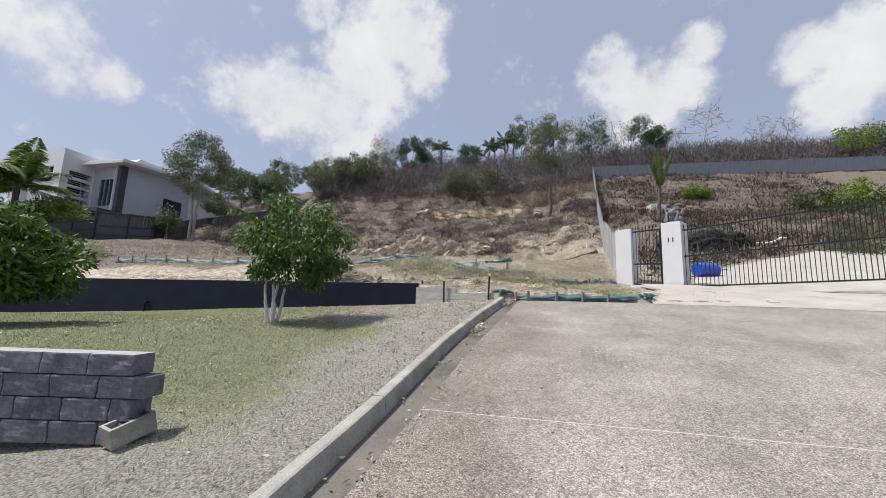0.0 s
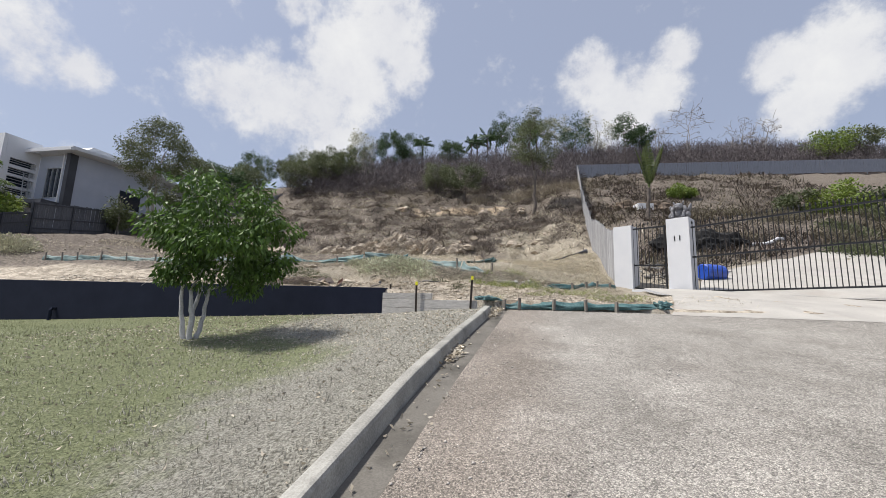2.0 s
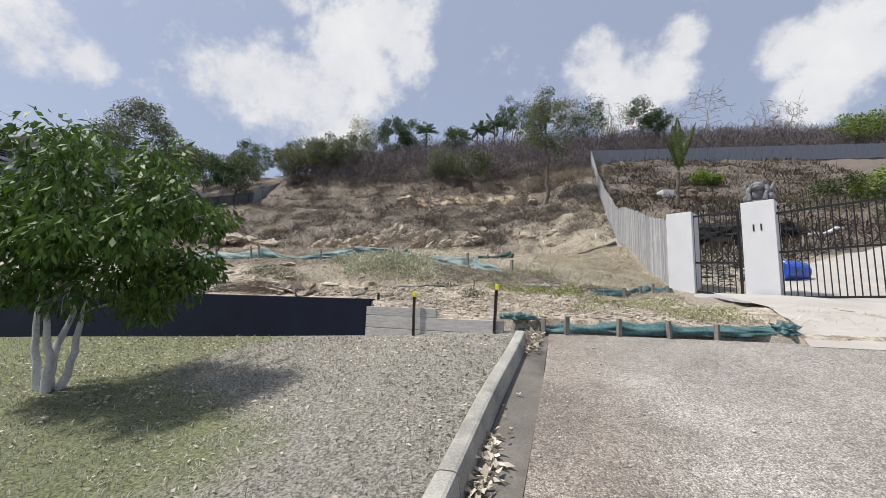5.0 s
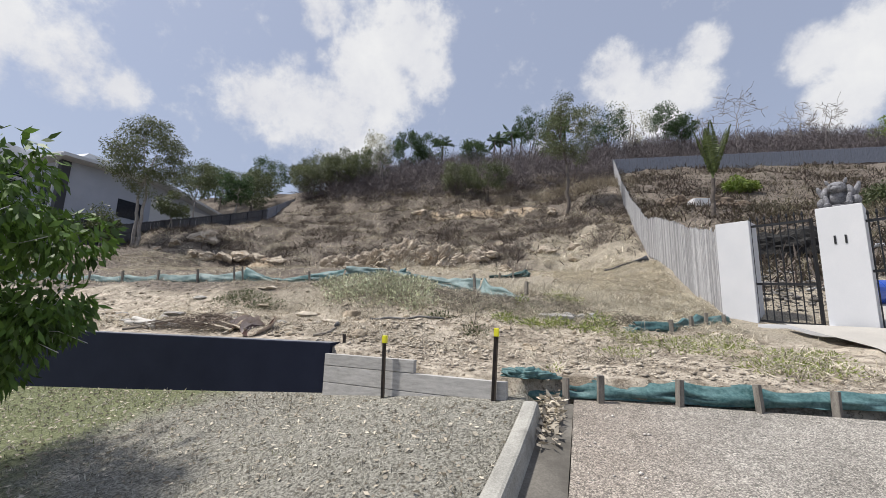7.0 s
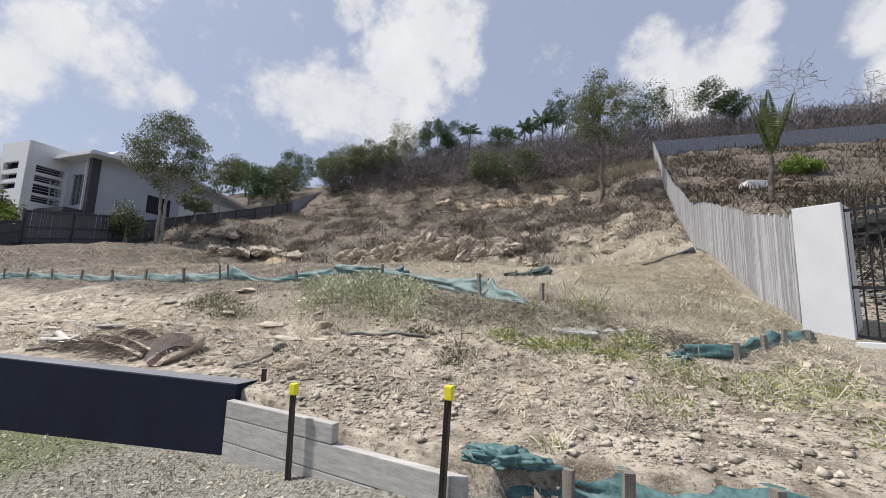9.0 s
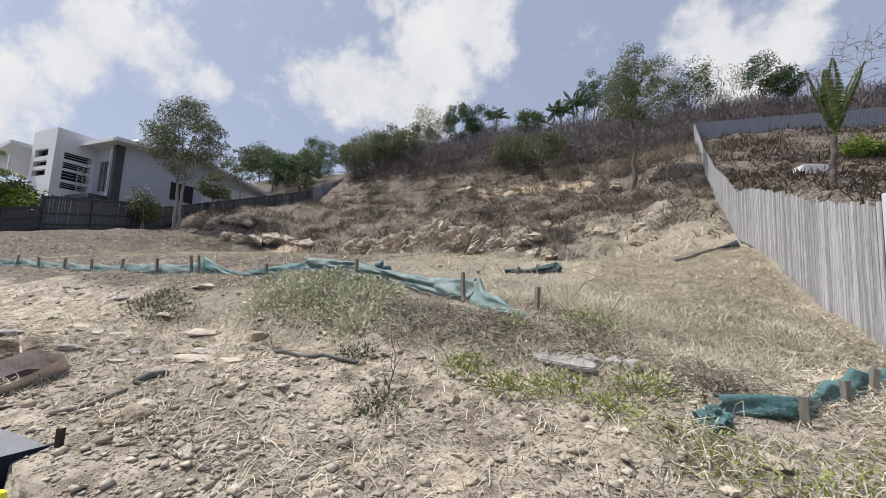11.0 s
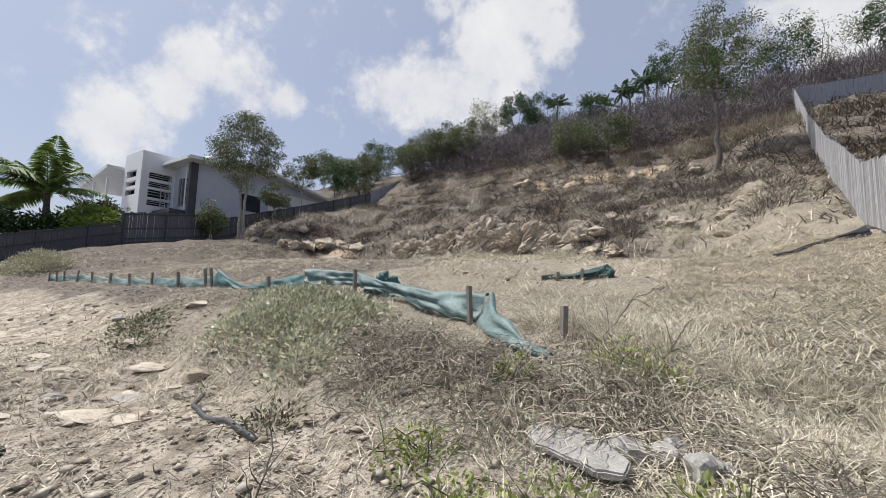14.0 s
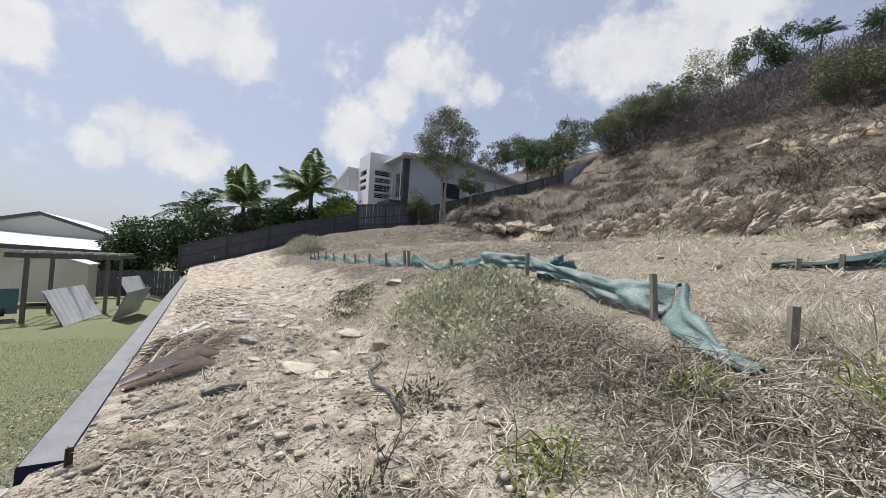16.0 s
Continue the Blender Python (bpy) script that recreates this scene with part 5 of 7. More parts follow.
# ridge trees: (x, y, trunk, crown radius, crown height, leaf material, leaves)
RIDGE = [(-30, 60, 2.2, 2.4, 2.3, M_LEAFO, 130), (-26, 62, 2.0, 2.6, 2.2, M_LEAFO, 130), (-27, 66, 4.2, 2.2, 3.0, M_LEAFG, 70), (-22, 67, 4.0, 2.6, 2.6, M_LEAFD, 150), (-19, 69, 3.8, 2.3, 2.2, M_LEAFD, 130),
         (-34, 63, 2.0, 2.2, 2.0, M_LEAFO, 120), (-39, 64, 2.2, 2.2, 2.0, M_LEAFO, 110), (-2, 72, 5.0, 2.2, 3.2, M_LEAFD, 120), (1.5, 74, 4.6, 1.9, 2.6, M_LEAF, 90), (6.5, 71, 4.5, 2.6, 3.0, M_LEAFG, 45),
         (9.5, 69, 4.0, 2.4, 3.0, M_LEAFD, 110), (13, 71, 4.6, 3.0, 2.8, M_LEAFG, 45), (17.5, 70, 4.8, 1.8, 2.6, M_LEAFD, 85), (20.5, 72, 5.2, 1.7, 1.6, M_LEAFD, 130), (-12, 71, 2.6, 2.0, 1.8, M_LEAFD, 110),
         (-40, 54, 2.4, 2.4, 2.2, M_LEAFO, 120), (-45, 53, 2.6, 2.4, 2.2, M_LEAFD, 120), (-38, 51, 2.0, 2.0, 2.0, M_LEAFO, 110), (-50, 57, 2.6, 2.8, 2.4, M_LEAFO, 110), (-43, 60, 2.8, 2.6, 2.4, M_LEAFD, 120), (-56, 60, 3.0, 3.0, 2.6, M_LEAFO, 110), (-48, 65, 3.0, 2.6, 2.6, M_LEAFD, 110)]
for i, (x, y, th, cr, ch, fm, per) in enumerate(RIDGE):
    make_tree("thin-crowned bush tree on the ridge" if per < 80 else "dark leafy bush tree on the ridge", x, y, h1(x, y), th * 0.75, (0, 0, th * 0.8 + ch * 0.75, cr * 1.2, cr * 1.2, ch * 1.1), 34, 0.8, per, (0.28, 0.11), M_BARK if fm is M_LEAFG else M_DBARK, fm, 0.11, 1 + i % 2, 30 + i, 0.3, group="ridge trees", sides=(6, 4, 3, 3))
for i, (x, y, tr, cr, ch) in enumerate(((-32.5, 55.5, 1.6, 2.4, 2.2), (-29.5, 57.5, 1.8, 2.6, 2.4), (-26.5, 58.0, 1.8, 2.3, 2.0), (-10.5, 54.0, 1.4, 2.3, 1.9), (-36.5, 62.5, 2.6, 2.2, 2.6))):
    make_tree("broad olive-green bush tree below the ridge", x, y, h1(x, y), tr, (0, 0, tr + ch * 0.7, cr, cr, ch), 32, 0.75, 150, (0.26, 0.08), M_DBARK, M_GUM, 0.09, 2, 140 + i, 0.3, group="ridge trees", sides=(6, 4, 3, 3))
# leafless trees
for i, (x, y, th, cr, ch) in enumerate(((28.5, 74, 3.6, 3.6, 3.8), (38, 77, 3.0, 2.6, 2.6), (24, 75, 3.2, 1.3, 2.2), (-23.5, 60, 2.4, 1.3, 1.9), (41, 76, 3.5, 2.6, 2.5))):
    make_tree("bare grey leafless tree on the ridge", x, y, h1(x, y), th, (0, 0, th + ch * 0.8, cr, cr, ch), 30, 0.9, 0, (0.2, 0.1), M_BARK, M_LEAFG, 0.10, 2, 60 + i, group="bare trees", sides=(6, 5, 4, 3), twig=0.028)
for i, (x, y, s) in enumerate(((-13.5, 76, 0.9), (-11.5, 77, 0.8), (-9, 76, 1.0), (-5.5, 75, 1.25), (-3.8, 77, 1.2), (-18, 74, 1.1), (3.5, 77, 1.3), (-8, 78, 1.1))):
    make_palm("distant palm on the ridge", x, y, h1(x, y), 3.4 * s + 1.6, 0.13, 12, 2.5 * s, M_LEAFD, 80 + i, pairs=18, width=0.17)
M_WEEDP = leaf_material("yellowing_fronds", (0.05, 0.075, 0.02), (0.16, 0.20, 0.065), 0.3)
make_palm("young palm with upright yellowing fronds", 10.2, 34.4, h1(10.2, 34.4), 2.6, 0.13, 8, 4.3, M_WEEDP, 90, (1.25, 1.52), 60, 0.075, leaflet=0.11)
for x, y, s, sd, fm in ((18.0, 50, 0.95, 40, M_LEAFY), (19.0, 50.4, 0.8, 41, M_LEAFY), (26.0, 44, 1.5, 42, M_LEAFO), (28.8, 43.5, 2.2, 43, M_LEAFY), (32, 44, 1.9, 44, M_LEAFO), (52, 78, 3.0, 45, M_LEAFY), (58, 80, 3.2, 46, M_LEAFO), (64, 78, 3.2, 47, M_LEAFD)):
    make_tree("rounded bright green shrub on the slope", x, y, h1(x, y), 0.5 * s, (0, 0, 1.15 * s, 1.1 * s, 1.1 * s, 0.8 * s), 18, 0.42 * s, 130, (0.22 * s ** 0.5, 0.10 * s ** 0.5), M_DBARK, fm, 0.05 * s, 2, sd, 0.1, "shrub", "shrub", group="shrubs", sides=(5, 4, 3, 3))
# palms and hedge by the neighbouring house
make_palm("lush feather palm behind the charcoal fence", -34.8, 19.6, 5.0, 4.2, 0.2, 22, 4.3, M_PALM, 21, (0.05, 1.4), 64, 0.13)
make_palm("lush feather palm behind the charcoal fence", -35.3, 14.8, 3.4, 4.0, 0.18, 20, 3.9, M_PALM, 22, (0.05, 1.4), 64, 0.13)
make_palm("small dark palm behind the charcoal fence", -36.1, 11.5, 2.6, 4.2, 0.16, 15, 2.8, M_LEAFD, 23, (0.1, 1.3), 44, 0.09)
for x, y, z, s, sd, fm in ((-32.8, 21.6, 5.2, 1.5, 51, M_LEAFY), (-33.6, 17.6, 3.9, 1.8, 52, M_LEAFD), (-33.2, 19.6, 4.4, 1.4, 57, M_LEAFD), (-33.6, 15.6, 3.6, 1.5, 58, M_LEAFO), (-33.4, 13.2, 2.7, 1.9, 53, M_LEAFO), (-32.4, 11.0, 1.8, 2.2, 54, M_LEAFD), (-31.8, 9.3, 1.0, 2.2, 55, M_LEAFD), (-32.4, 7.6, 0.9, 1.6, 56, M_LEAFD), (-36, 23, 6.0, 1.6, 59, M_LEAFO)):
    make_tree("dense garden shrub behind the fence", x, y, z, 0.6 * s, (0, 0, 1.2 * s, 0.9 * s, 1.0 * s, 0.95 * s), 26, 0.45 * s, 170, (0.28, 0.12), M_DBARK, fm, 0.06, 2, sd, 0.2, "shrub", "shrub", group="garden shrubs", sides=(5, 4, 3, 3))


# ---- scrub, grass, litter ----
def scrub_band():
    """Dry leafless scrub along the top of the slope."""
    rng = np.random.default_rng(17)
    P, Dr = [], []
    for _ in range(820):
        x = rng.uniform(-33, 66)
        y = (54.5 + 22 * rng.random() ** 1.3 if x < 8 else rng.uniform(60.0, 78) + 0.286 * (x - 8))
        r, hgt = rng.uniform(1.0, 2.2), rng.uniform(2.2, 4.2)
        n = 160
        o = rng.normal(0, 1, (n, 3))
        o *= rng.uniform(0, 1, (n, 1)) ** 0.4 / np.linalg.norm(o, axis=1)[:, None]
        o[:, 2] = np.abs(o[:, 2])
        P.append(np.array([x, y, 0]) + o * (r, r, hgt))
        Dr.append(o + (0, 0, 0.5))
    P, Dr = np.concatenate(P), np.concatenate(Dr)
    P[:, 2] += height(P[:, 0], P[:, 1])
    V, F = leaves(P, Dr, 0.95, 0.062, rng, 0.0, 1.6)
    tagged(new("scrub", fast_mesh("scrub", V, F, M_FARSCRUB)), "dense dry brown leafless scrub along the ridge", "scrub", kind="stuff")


def blades(name, label, category, region, n, length, width, mat, up=0.5, seed=1, keep=None, lift=0.0, clump=0.0, taper=False):
    """Straw or grass blades over a stretch of ground. region: x0, x1, y0, y1; up: how far they stand."""
    rng = np.random.default_rng(seed)
    x, y = rng.uniform(region[0], region[1], n), rng.uniform(region[2], region[3], n)
    if clump:
        x, y = x + rng.normal(0, 0.02, n), y + rng.normal(0, 0.02, n)
        sel = vnoise(x * clump, y * clump, seed) + 0.5 * vnoise(x * clump * 3, y * clump * 3, seed + 1) > rng.uniform(-0.6, 0.6, n)
        x, y = x[sel], y[sel]
    if keep is not None:
        sel = keep(x, y, rng)
        x, y = x[sel], y[sel]
    n = len(x)
    P = np.stack([x, y, height(x, y) + lift], 1)
    az = rng.uniform(0, 2 * np.pi, n)
    el = np.abs(rng.normal(0, up, n))
    d = np.stack([np.cos(az) * np.cos(el), np.sin(az) * np.cos(el), np.sin(el)], 1)
    ln = length * rng.uniform(0.4, 1.5, (n, 1))
    # lie along the slope
    e = P + d * ln
    e[:, 2] = np.maximum(e[:, 2], height(e[:, 0], e[:, 1]) + 0.006)
    s = np.stack([-np.sin(az), np.cos(az), 0 * az], 1) * width / 2 * rng.uniform(0.6, 1.4, (n, 1))
    if taper:
        s *= np.clip((y[:, None] - 12) / 14, 0.32, 1.3)
    mid = (P + e) / 2
    mid[:, 2] += 0.12 * ln[:, 0]
    V = np.stack([P - s, P + s, mid + s * 0.9, mid - s * 0.9, e], 1).reshape(-1, 3)
    k = np.arange(n)[:, None] * 5
    Q, T = k + [0, 1, 2, 3], k + [3, 2, 4]
    me2 = bpy.data.meshes.new(name)
    VV = np.asarray(V, np.float32)
    me2.vertices.add(len(VV))
    me2.vertices.foreach_set("co", VV.ravel())
    idx = np.concatenate([Q.ravel(), T.ravel()]).astype(np.int32)
    me2.loops.add(len(idx))
    me2.loops.foreach_set("vertex_index", idx)
    me2.polygons.add(2 * n)
    starts = np.concatenate([np.arange(n) * 4, 4 * n + np.arange(n) * 3]).astype(np.int32)
    me2.polygons.foreach_set("loop_start", starts)
    me2.materials.append(mat)
    me2.update(calc_edges=True)
    return tagged(new(name, me2), label, category, kind="stuff")


def pebble_field(name, label, spots, sizes, mat, seed, flat=0.6, sink=0.3):
    """Many small angular stones as one mesh."""
    rng = np.random.default_rng(seed)
    base = np.array([(1, 0, 0), (-1, 0, 0), (0, 1, 0), (0, -1, 0), (0, 0, 1), (0, 0, -1)], float)
    tri = np.array([(0, 2, 4), (2, 1, 4), (1, 3, 4), (3, 0, 4), (2, 0, 5), (1, 2, 5), (3, 1, 5), (0, 3, 5)])
    n = len(spots)
    v = base[None] * rng.uniform(0.55, 1.25, (n, 6, 1)) + rng.normal(0, 0.18, (n, 6, 3))
    v[:, :, 2] *= flat * rng.uniform(0.5, 1.1, (n, 1))
    v[:, :, 1] *= rng.uniform(0.55, 1.0, (n, 1))
    a = rng.uniform(0, 2 * np.pi, n)
    c, s = np.cos(a)[:, None], np.sin(a)[:, None]
    w = v.copy()
    w[:, :, 0], w[:, :, 1] = v[:, :, 0] * c - v[:, :, 1] * s, v[:, :, 0] * s + v[:, :, 1] * c
    w *= np.asarray(sizes)[:, None, None]
    z = height(spots[:, 0], spots[:, 1]) + np.asarray(sizes) * (0.5 - sink)
    w += np.stack([spots[:, 0], spots[:, 1], z], 1)[:, None]
    F = (tri[None] + 6 * np.arange(n)[:, None, None]).reshape(-1, 3)
    return tagged(new(name, fast_mesh(name, w.reshape(-1, 3), F, mat)), label, "stones", kind="stuff")


scrub_band()


def off_way(x, y, rng):
    """Right of the paling fence and clear of the driveway behind the gate."""
    t = np.linspace(0, 5, 60)
    wx, wy = (np.interp(t, range(6), v) for v in ([8.6, 9.6, 11.8, 15.5, 21, 28], [14.9, 16.8, 19.6, 22.6, 25.5, 28]))
    near = np.min(np.hypot(x[:, None] - wx[None], y[:, None] - wy[None]), axis=1)
    return (x > 5 + (y - 17) * 0.1) & (near > 3.0)


on_lot = lambda x, y, rng: y > step_line(x) + 0.25
on_lawn = lambda x, y, rng: (y < step_line(x) - 0.2) & (x < drive_edge(y) - 0.52) & ~((y < 3.6) & (x < -2.4))
M_DRYGRASS = leaf_material("dry_turf", (0.16, 0.152, 0.12), (0.56, 0.535, 0.46), 0.35, 0.9, 0.15)
M_TURF = leaf_material("green_turf", (0.11, 0.125, 0.058), (0.29, 0.305, 0.165), 0.35, 0.8, 0.2)
blades("straw_litter", "cut straw and dry stalks lying on the lot", "straw", (-9, 6, 12.0, 19), 46000, 0.16, 0.006, M_STRAW, 0.22, 5, on_lot, 0.0, 0.9)
blades("straw_litter", "matted dry straw on the bank", "straw", (0.5, 5.0, 14.5, 27), 36000, 0.24, 0.008, M_STRAW, 0.12, 6, lambda x, y, rng: x < 3.9 + (y - 17) * 0.1)
blades("straw_litter", "dry straw over the lower slope", "straw", (-26, 4, 16.8, 31), 52000, 0.38, 0.018, M_STRAW, 0.14, 7, None, 0.0, 0.6, True)
blades("dry_grass", "brown cut grass over the hillside", "dry grass", (-32, 9, 31, 58), 46000, 0.5, 0.03, M_STRAW, 0.22, 8, None, 0.0, 0.9)
blades("dry_grass", "brown dead stalks over the hillside", "dry grass", (-32, 9, 30.5, 58), 60000, 0.6, 0.045, M_SCRUB, 0.32, 9, lambda x, y, rng: rng.random(len(x)) > 0.7 * smooth(-3, 1.5, x) * smooth(40, 33, y), 0.0, 0.6)
blades("tall_grass", "tall dry grass below the ridge", "dry grass", (-22, 9, 48.5, 59), 52000, 0.95, 0.022, M_TALL, 0.95, 10, lambda x, y, rng: (vnoise(x * 0.45, y * 0.45, 55) > 0.35 - 0.9 * smooth(-4, 3, x)) & (y < 58.5), 0.0, 0.5)
blades("dry_grass", "dead brown stalks behind the paling fence", "dry grass", (6, 36, 20, 64), 46000, 0.6, 0.06, M_SCRUB, 0.5, 19, off_way, 0.0, 0.25)
blades("dry_grass", "dry grass behind the paling fence", "dry grass", (6, 36, 21, 63), 30000, 0.55, 0.045, M_DIMGRASS, 0.5, 11, off_way, 0.0, 0.3)
blades("dead_stalks", "dead grey twigs scattered over rubble", "twigs", (-8, 4, 12, 17.5), 26000, 0.19, 0.006, M_TWIG, 0.28, 12, on_lot, 0.0, 1.1)
blades("dry_grass", "brown dead stalks matted over the lower slope", "dry grass", (-31, 4.5, 14.8, 31), 42000, 0.32, 0.017, M_SCRUB, 0.2, 18, lambda x, y, rng: ((y > 16.5) | (x < -5)) & (x < 3.9 + (y - 17) * 0.1) & (rng.random(len(x)) < (0.4 + 0.6 * smooth(25, 29, y)) * (1 - 0.85 * smooth(-2, 0.5, x))), 0.0, 0.4, True)
blades("dead_stalks", "dark dead twigs strewn over mound and rubble", "twigs", (-8, 3.6, 12.0, 17.5), 24000, 0.20, 0.0065, M_DTWIG, 0.25, 29, lambda x, y, rng: on_lot(x, y, rng) & (rng.random(len(x)) < 0.22 + 0.78 * smooth(14.0, 14.8, y) * smooth(-5.5, -3.5, x) * smooth(2.2, 1.2, x)), 0.0, 0.9)
blades("turf", "short dry lawn grass", "grass", (-9, 0, 2.2, 11.5), 96000, 0.045, 0.0056, M_DRYGRASS, 0.7, 13, lambda x, y, rng: on_lawn(x, y, rng) & (rng.random(len(x)) > 0.75 * smooth(-2.5, -6.5, x + 0.35 * (y - 8))), 0.0, 5.5)
blades("turf", "short green lawn grass", "grass", (-14, -1.5, 3.5, 11.4), 48000, 0.042, 0.0055, M_TURF, 0.9, 14, lambda x, y, rng: on_lawn(x, y, rng) & (rng.random(len(x)) < 0.05 + 0.95 * smooth(2.6, 5.4, y) * smooth(-2.3, -6.0, x + 0.35 * (y - 8) + 1.2 * vnoise(x * 0.5, y * 0.5, 21))))


def fallen_leaves(name, label, region, n, size, seed, keep, lift=0.012):
    rng = np.random.default_rng(seed)
    x, y = rng.uniform(region[0], region[1], n), rng.uniform(region[2], region[3], n)
    sel = keep(x, y, rng)
    x, y = x[sel], y[sel]
    zz = np.where((x > drive_edge(y) - 0.31) & (y < 11.3), street(y), height(x, y))
    P = np.stack([x, y, zz + lift], 1)
    d = rng.normal(0, 1, (len(x), 3))
    d[:, 2] = np.abs(d[:, 2]) * 0.25
    V, F = leaves(P, d, size, size * 0.42, rng, 0.0, 0.15)
    tagged(new(name, fast_mesh(name, V, F, M_DEADLEAF)), label, "leaves", kind="stuff")


fallen_leaves("leaf_litter", "pale fallen leaves on the lawn", (-8, 0, 3.0, 11.4), 11000, 0.055, 21, lambda x, y, rng: on_lawn(x, y, rng) & (rng.random(len(x)) < 0.12 + 0.75 * smooth(6, 11, y)))
fallen_leaves("leaf_litter", "dry brown leaves drifted into the gutter", (-0.25, 0.45, 9.2, 11.3), 2600, 0.085, 22, lambda x, y, rng: (x > drive_edge(y) - 0.29) & (x < drive_edge(y) - 0.02 + 0.12 * (y > 11.0)) & (rng.random(len(x)) < smooth(10.1, 11.0, y)), 0.03)
fallen_leaves("leaf_litter", "scattered leaves along the gutter", (-0.6, 0.2, 0.5, 10), 260, 0.06, 23, lambda x, y, rng: (x > drive_edge(y) - 0.29) & (x < drive_edge(y) + 0.3))

fallen_leaves("leaf_litter", "clump of dry leaves and stalks caught against the kerb", (-0.3, 0.2, 7.0, 8.6), 900, 0.09, 24, lambda x, y, rng: (x > drive_edge(y) + kerb_line(y) + 0.01) & (x < drive_edge(y) + kerb_line(y) + 0.16 * np.exp(-((y - 7.7) / 0.45) ** 2)), 0.015)
rng_ = np.random.default_rng(31)
n_ = 21000
sx, sy = rng_.uniform(-14, 4.2, n_), 11.75 + rng_.gamma(1.6, 1.3, n_)
ok_ = (sy > step_line(sx) + 0.28) & (sy < 19) & (rng_.random(n_) < 0.35 + 0.65 * smooth(-0.3, 0.5, vnoise(sx * 0.7, sy * 0.7, 71)) ) & ~((sx > 3.4) & (sy > 12.4))
spots = np.stack([sx[ok_], sy[ok_]], 1)
pebble_field("rubble", "pale broken stones strewn over the fill", spots, np.minimum(0.007 + rng_.pareto(2.5, len(spots)) * 0.009, 0.07), M_STONE, 32)
n_ = 14000
sx, sy = rng_.uniform(-3, 4.0, n_), 11.35 + rng_.gamma(1.4, 0.9, n_)
ok_ = (sy > step_line(sx) + 0.12) & (sy < 15.5) & (rng_.random(n_) < 0.45 + 0.55 * smooth(-0.4, 0.4, vnoise(sx * 0.9, sy * 0.9, 75))) & ~((sx > 3.6) & (sy > 12.0))
spots = np.stack([sx[ok_], sy[ok_]], 1)
pebble_field("rubble", "broken buff gravel along the lot's edge", spots, np.minimum(0.006 + rng_.pareto(2.6, len(spots)) * 0.010, 0.06), M_STONE, 35)
n_ = 12000
sx, sy = rng_.uniform(-13, 2, n_), rng_.uniform(11.9, 16.5, n_)
ok_ = (sy > step_line(sx) + 0.3) & (vnoise(sx * 0.8, sy * 0.8, 78) > rng_.uniform(-0.5, 0.4, n_))
spots = np.stack([sx[ok_], sy[ok_]], 1)
pebble_field("clods", "crumbled dry clods on the fill", spots, np.minimum(0.008 + rng_.pareto(2.4, len(spots)) * 0.012, 0.07), M_CLOD, 36)
n_ = 1500
sx, sy = rng_.uniform(-24, 4, n_), rng_.uniform(19, 31, n_)
spots = np.stack([sx, sy], 1)
pebble_field("rubble", "small stones on the lower slope", spots, np.minimum(0.02 + rng_.pareto(3, n_) * 0.03, 0.11), M_STONE, 33)
n_ = 1500
spots = np.stack([rng_.uniform(5.3, 9.0, n_), rng_.uniform(17.6, 25.0, n_)], 1)
spots = spots[spots[:, 0] < 6.6 + (spots[:, 1] - 17) * 0.42]
pebble_field("rubble", "dark broken rubble and ash behind the small gate", spots, np.minimum(0.03 + rng_.pareto(2.5, len(spots)) * 0.03, 0.16), M_DARKRUB, 37)
M_GRIT = material("pale_grit", (0.30, 0.27, 0.24), (0.62, 0.58, 0.53), 9, 60, 0.9, 0, island=0.3)


def street_grit():
    rng = np.random.default_rng(41)
    n = 5200
    y = rng.uniform(1.5, 11.2, n)
    x = drive_edge(y) + np.where(rng.random(n) < 0.45, rng.gamma(1.5, 0.35, n), rng.uniform(0.02, 8, n))
    r = 0.003 + np.minimum(rng.pareto(3.0, n) * 0.005, 0.016)
    base = np.array([(1, 0, 0.2), (-0.6, 0.9, 0.1), (-0.5, -0.8, 0.1), (0, 0, 1.0)])
    tri = np.array([(0, 1, 3), (1, 2, 3), (2, 0, 3), (2, 1, 0)])
    v = base[None] * r[:, None, None] * rng.uniform(0.7, 1.4, (n, 4, 1))
    v += np.stack([x, y, street(y) - 0.001], 1)[:, None]
    tagged(new("grit", fast_mesh("grit", v.reshape(-1, 3), (tri[None] + 4 * np.arange(n)[:, None, None]).reshape(-1, 3), M_GRIT)), "loose pale grit on the street surface", "grit", kind="stuff")


street_grit()


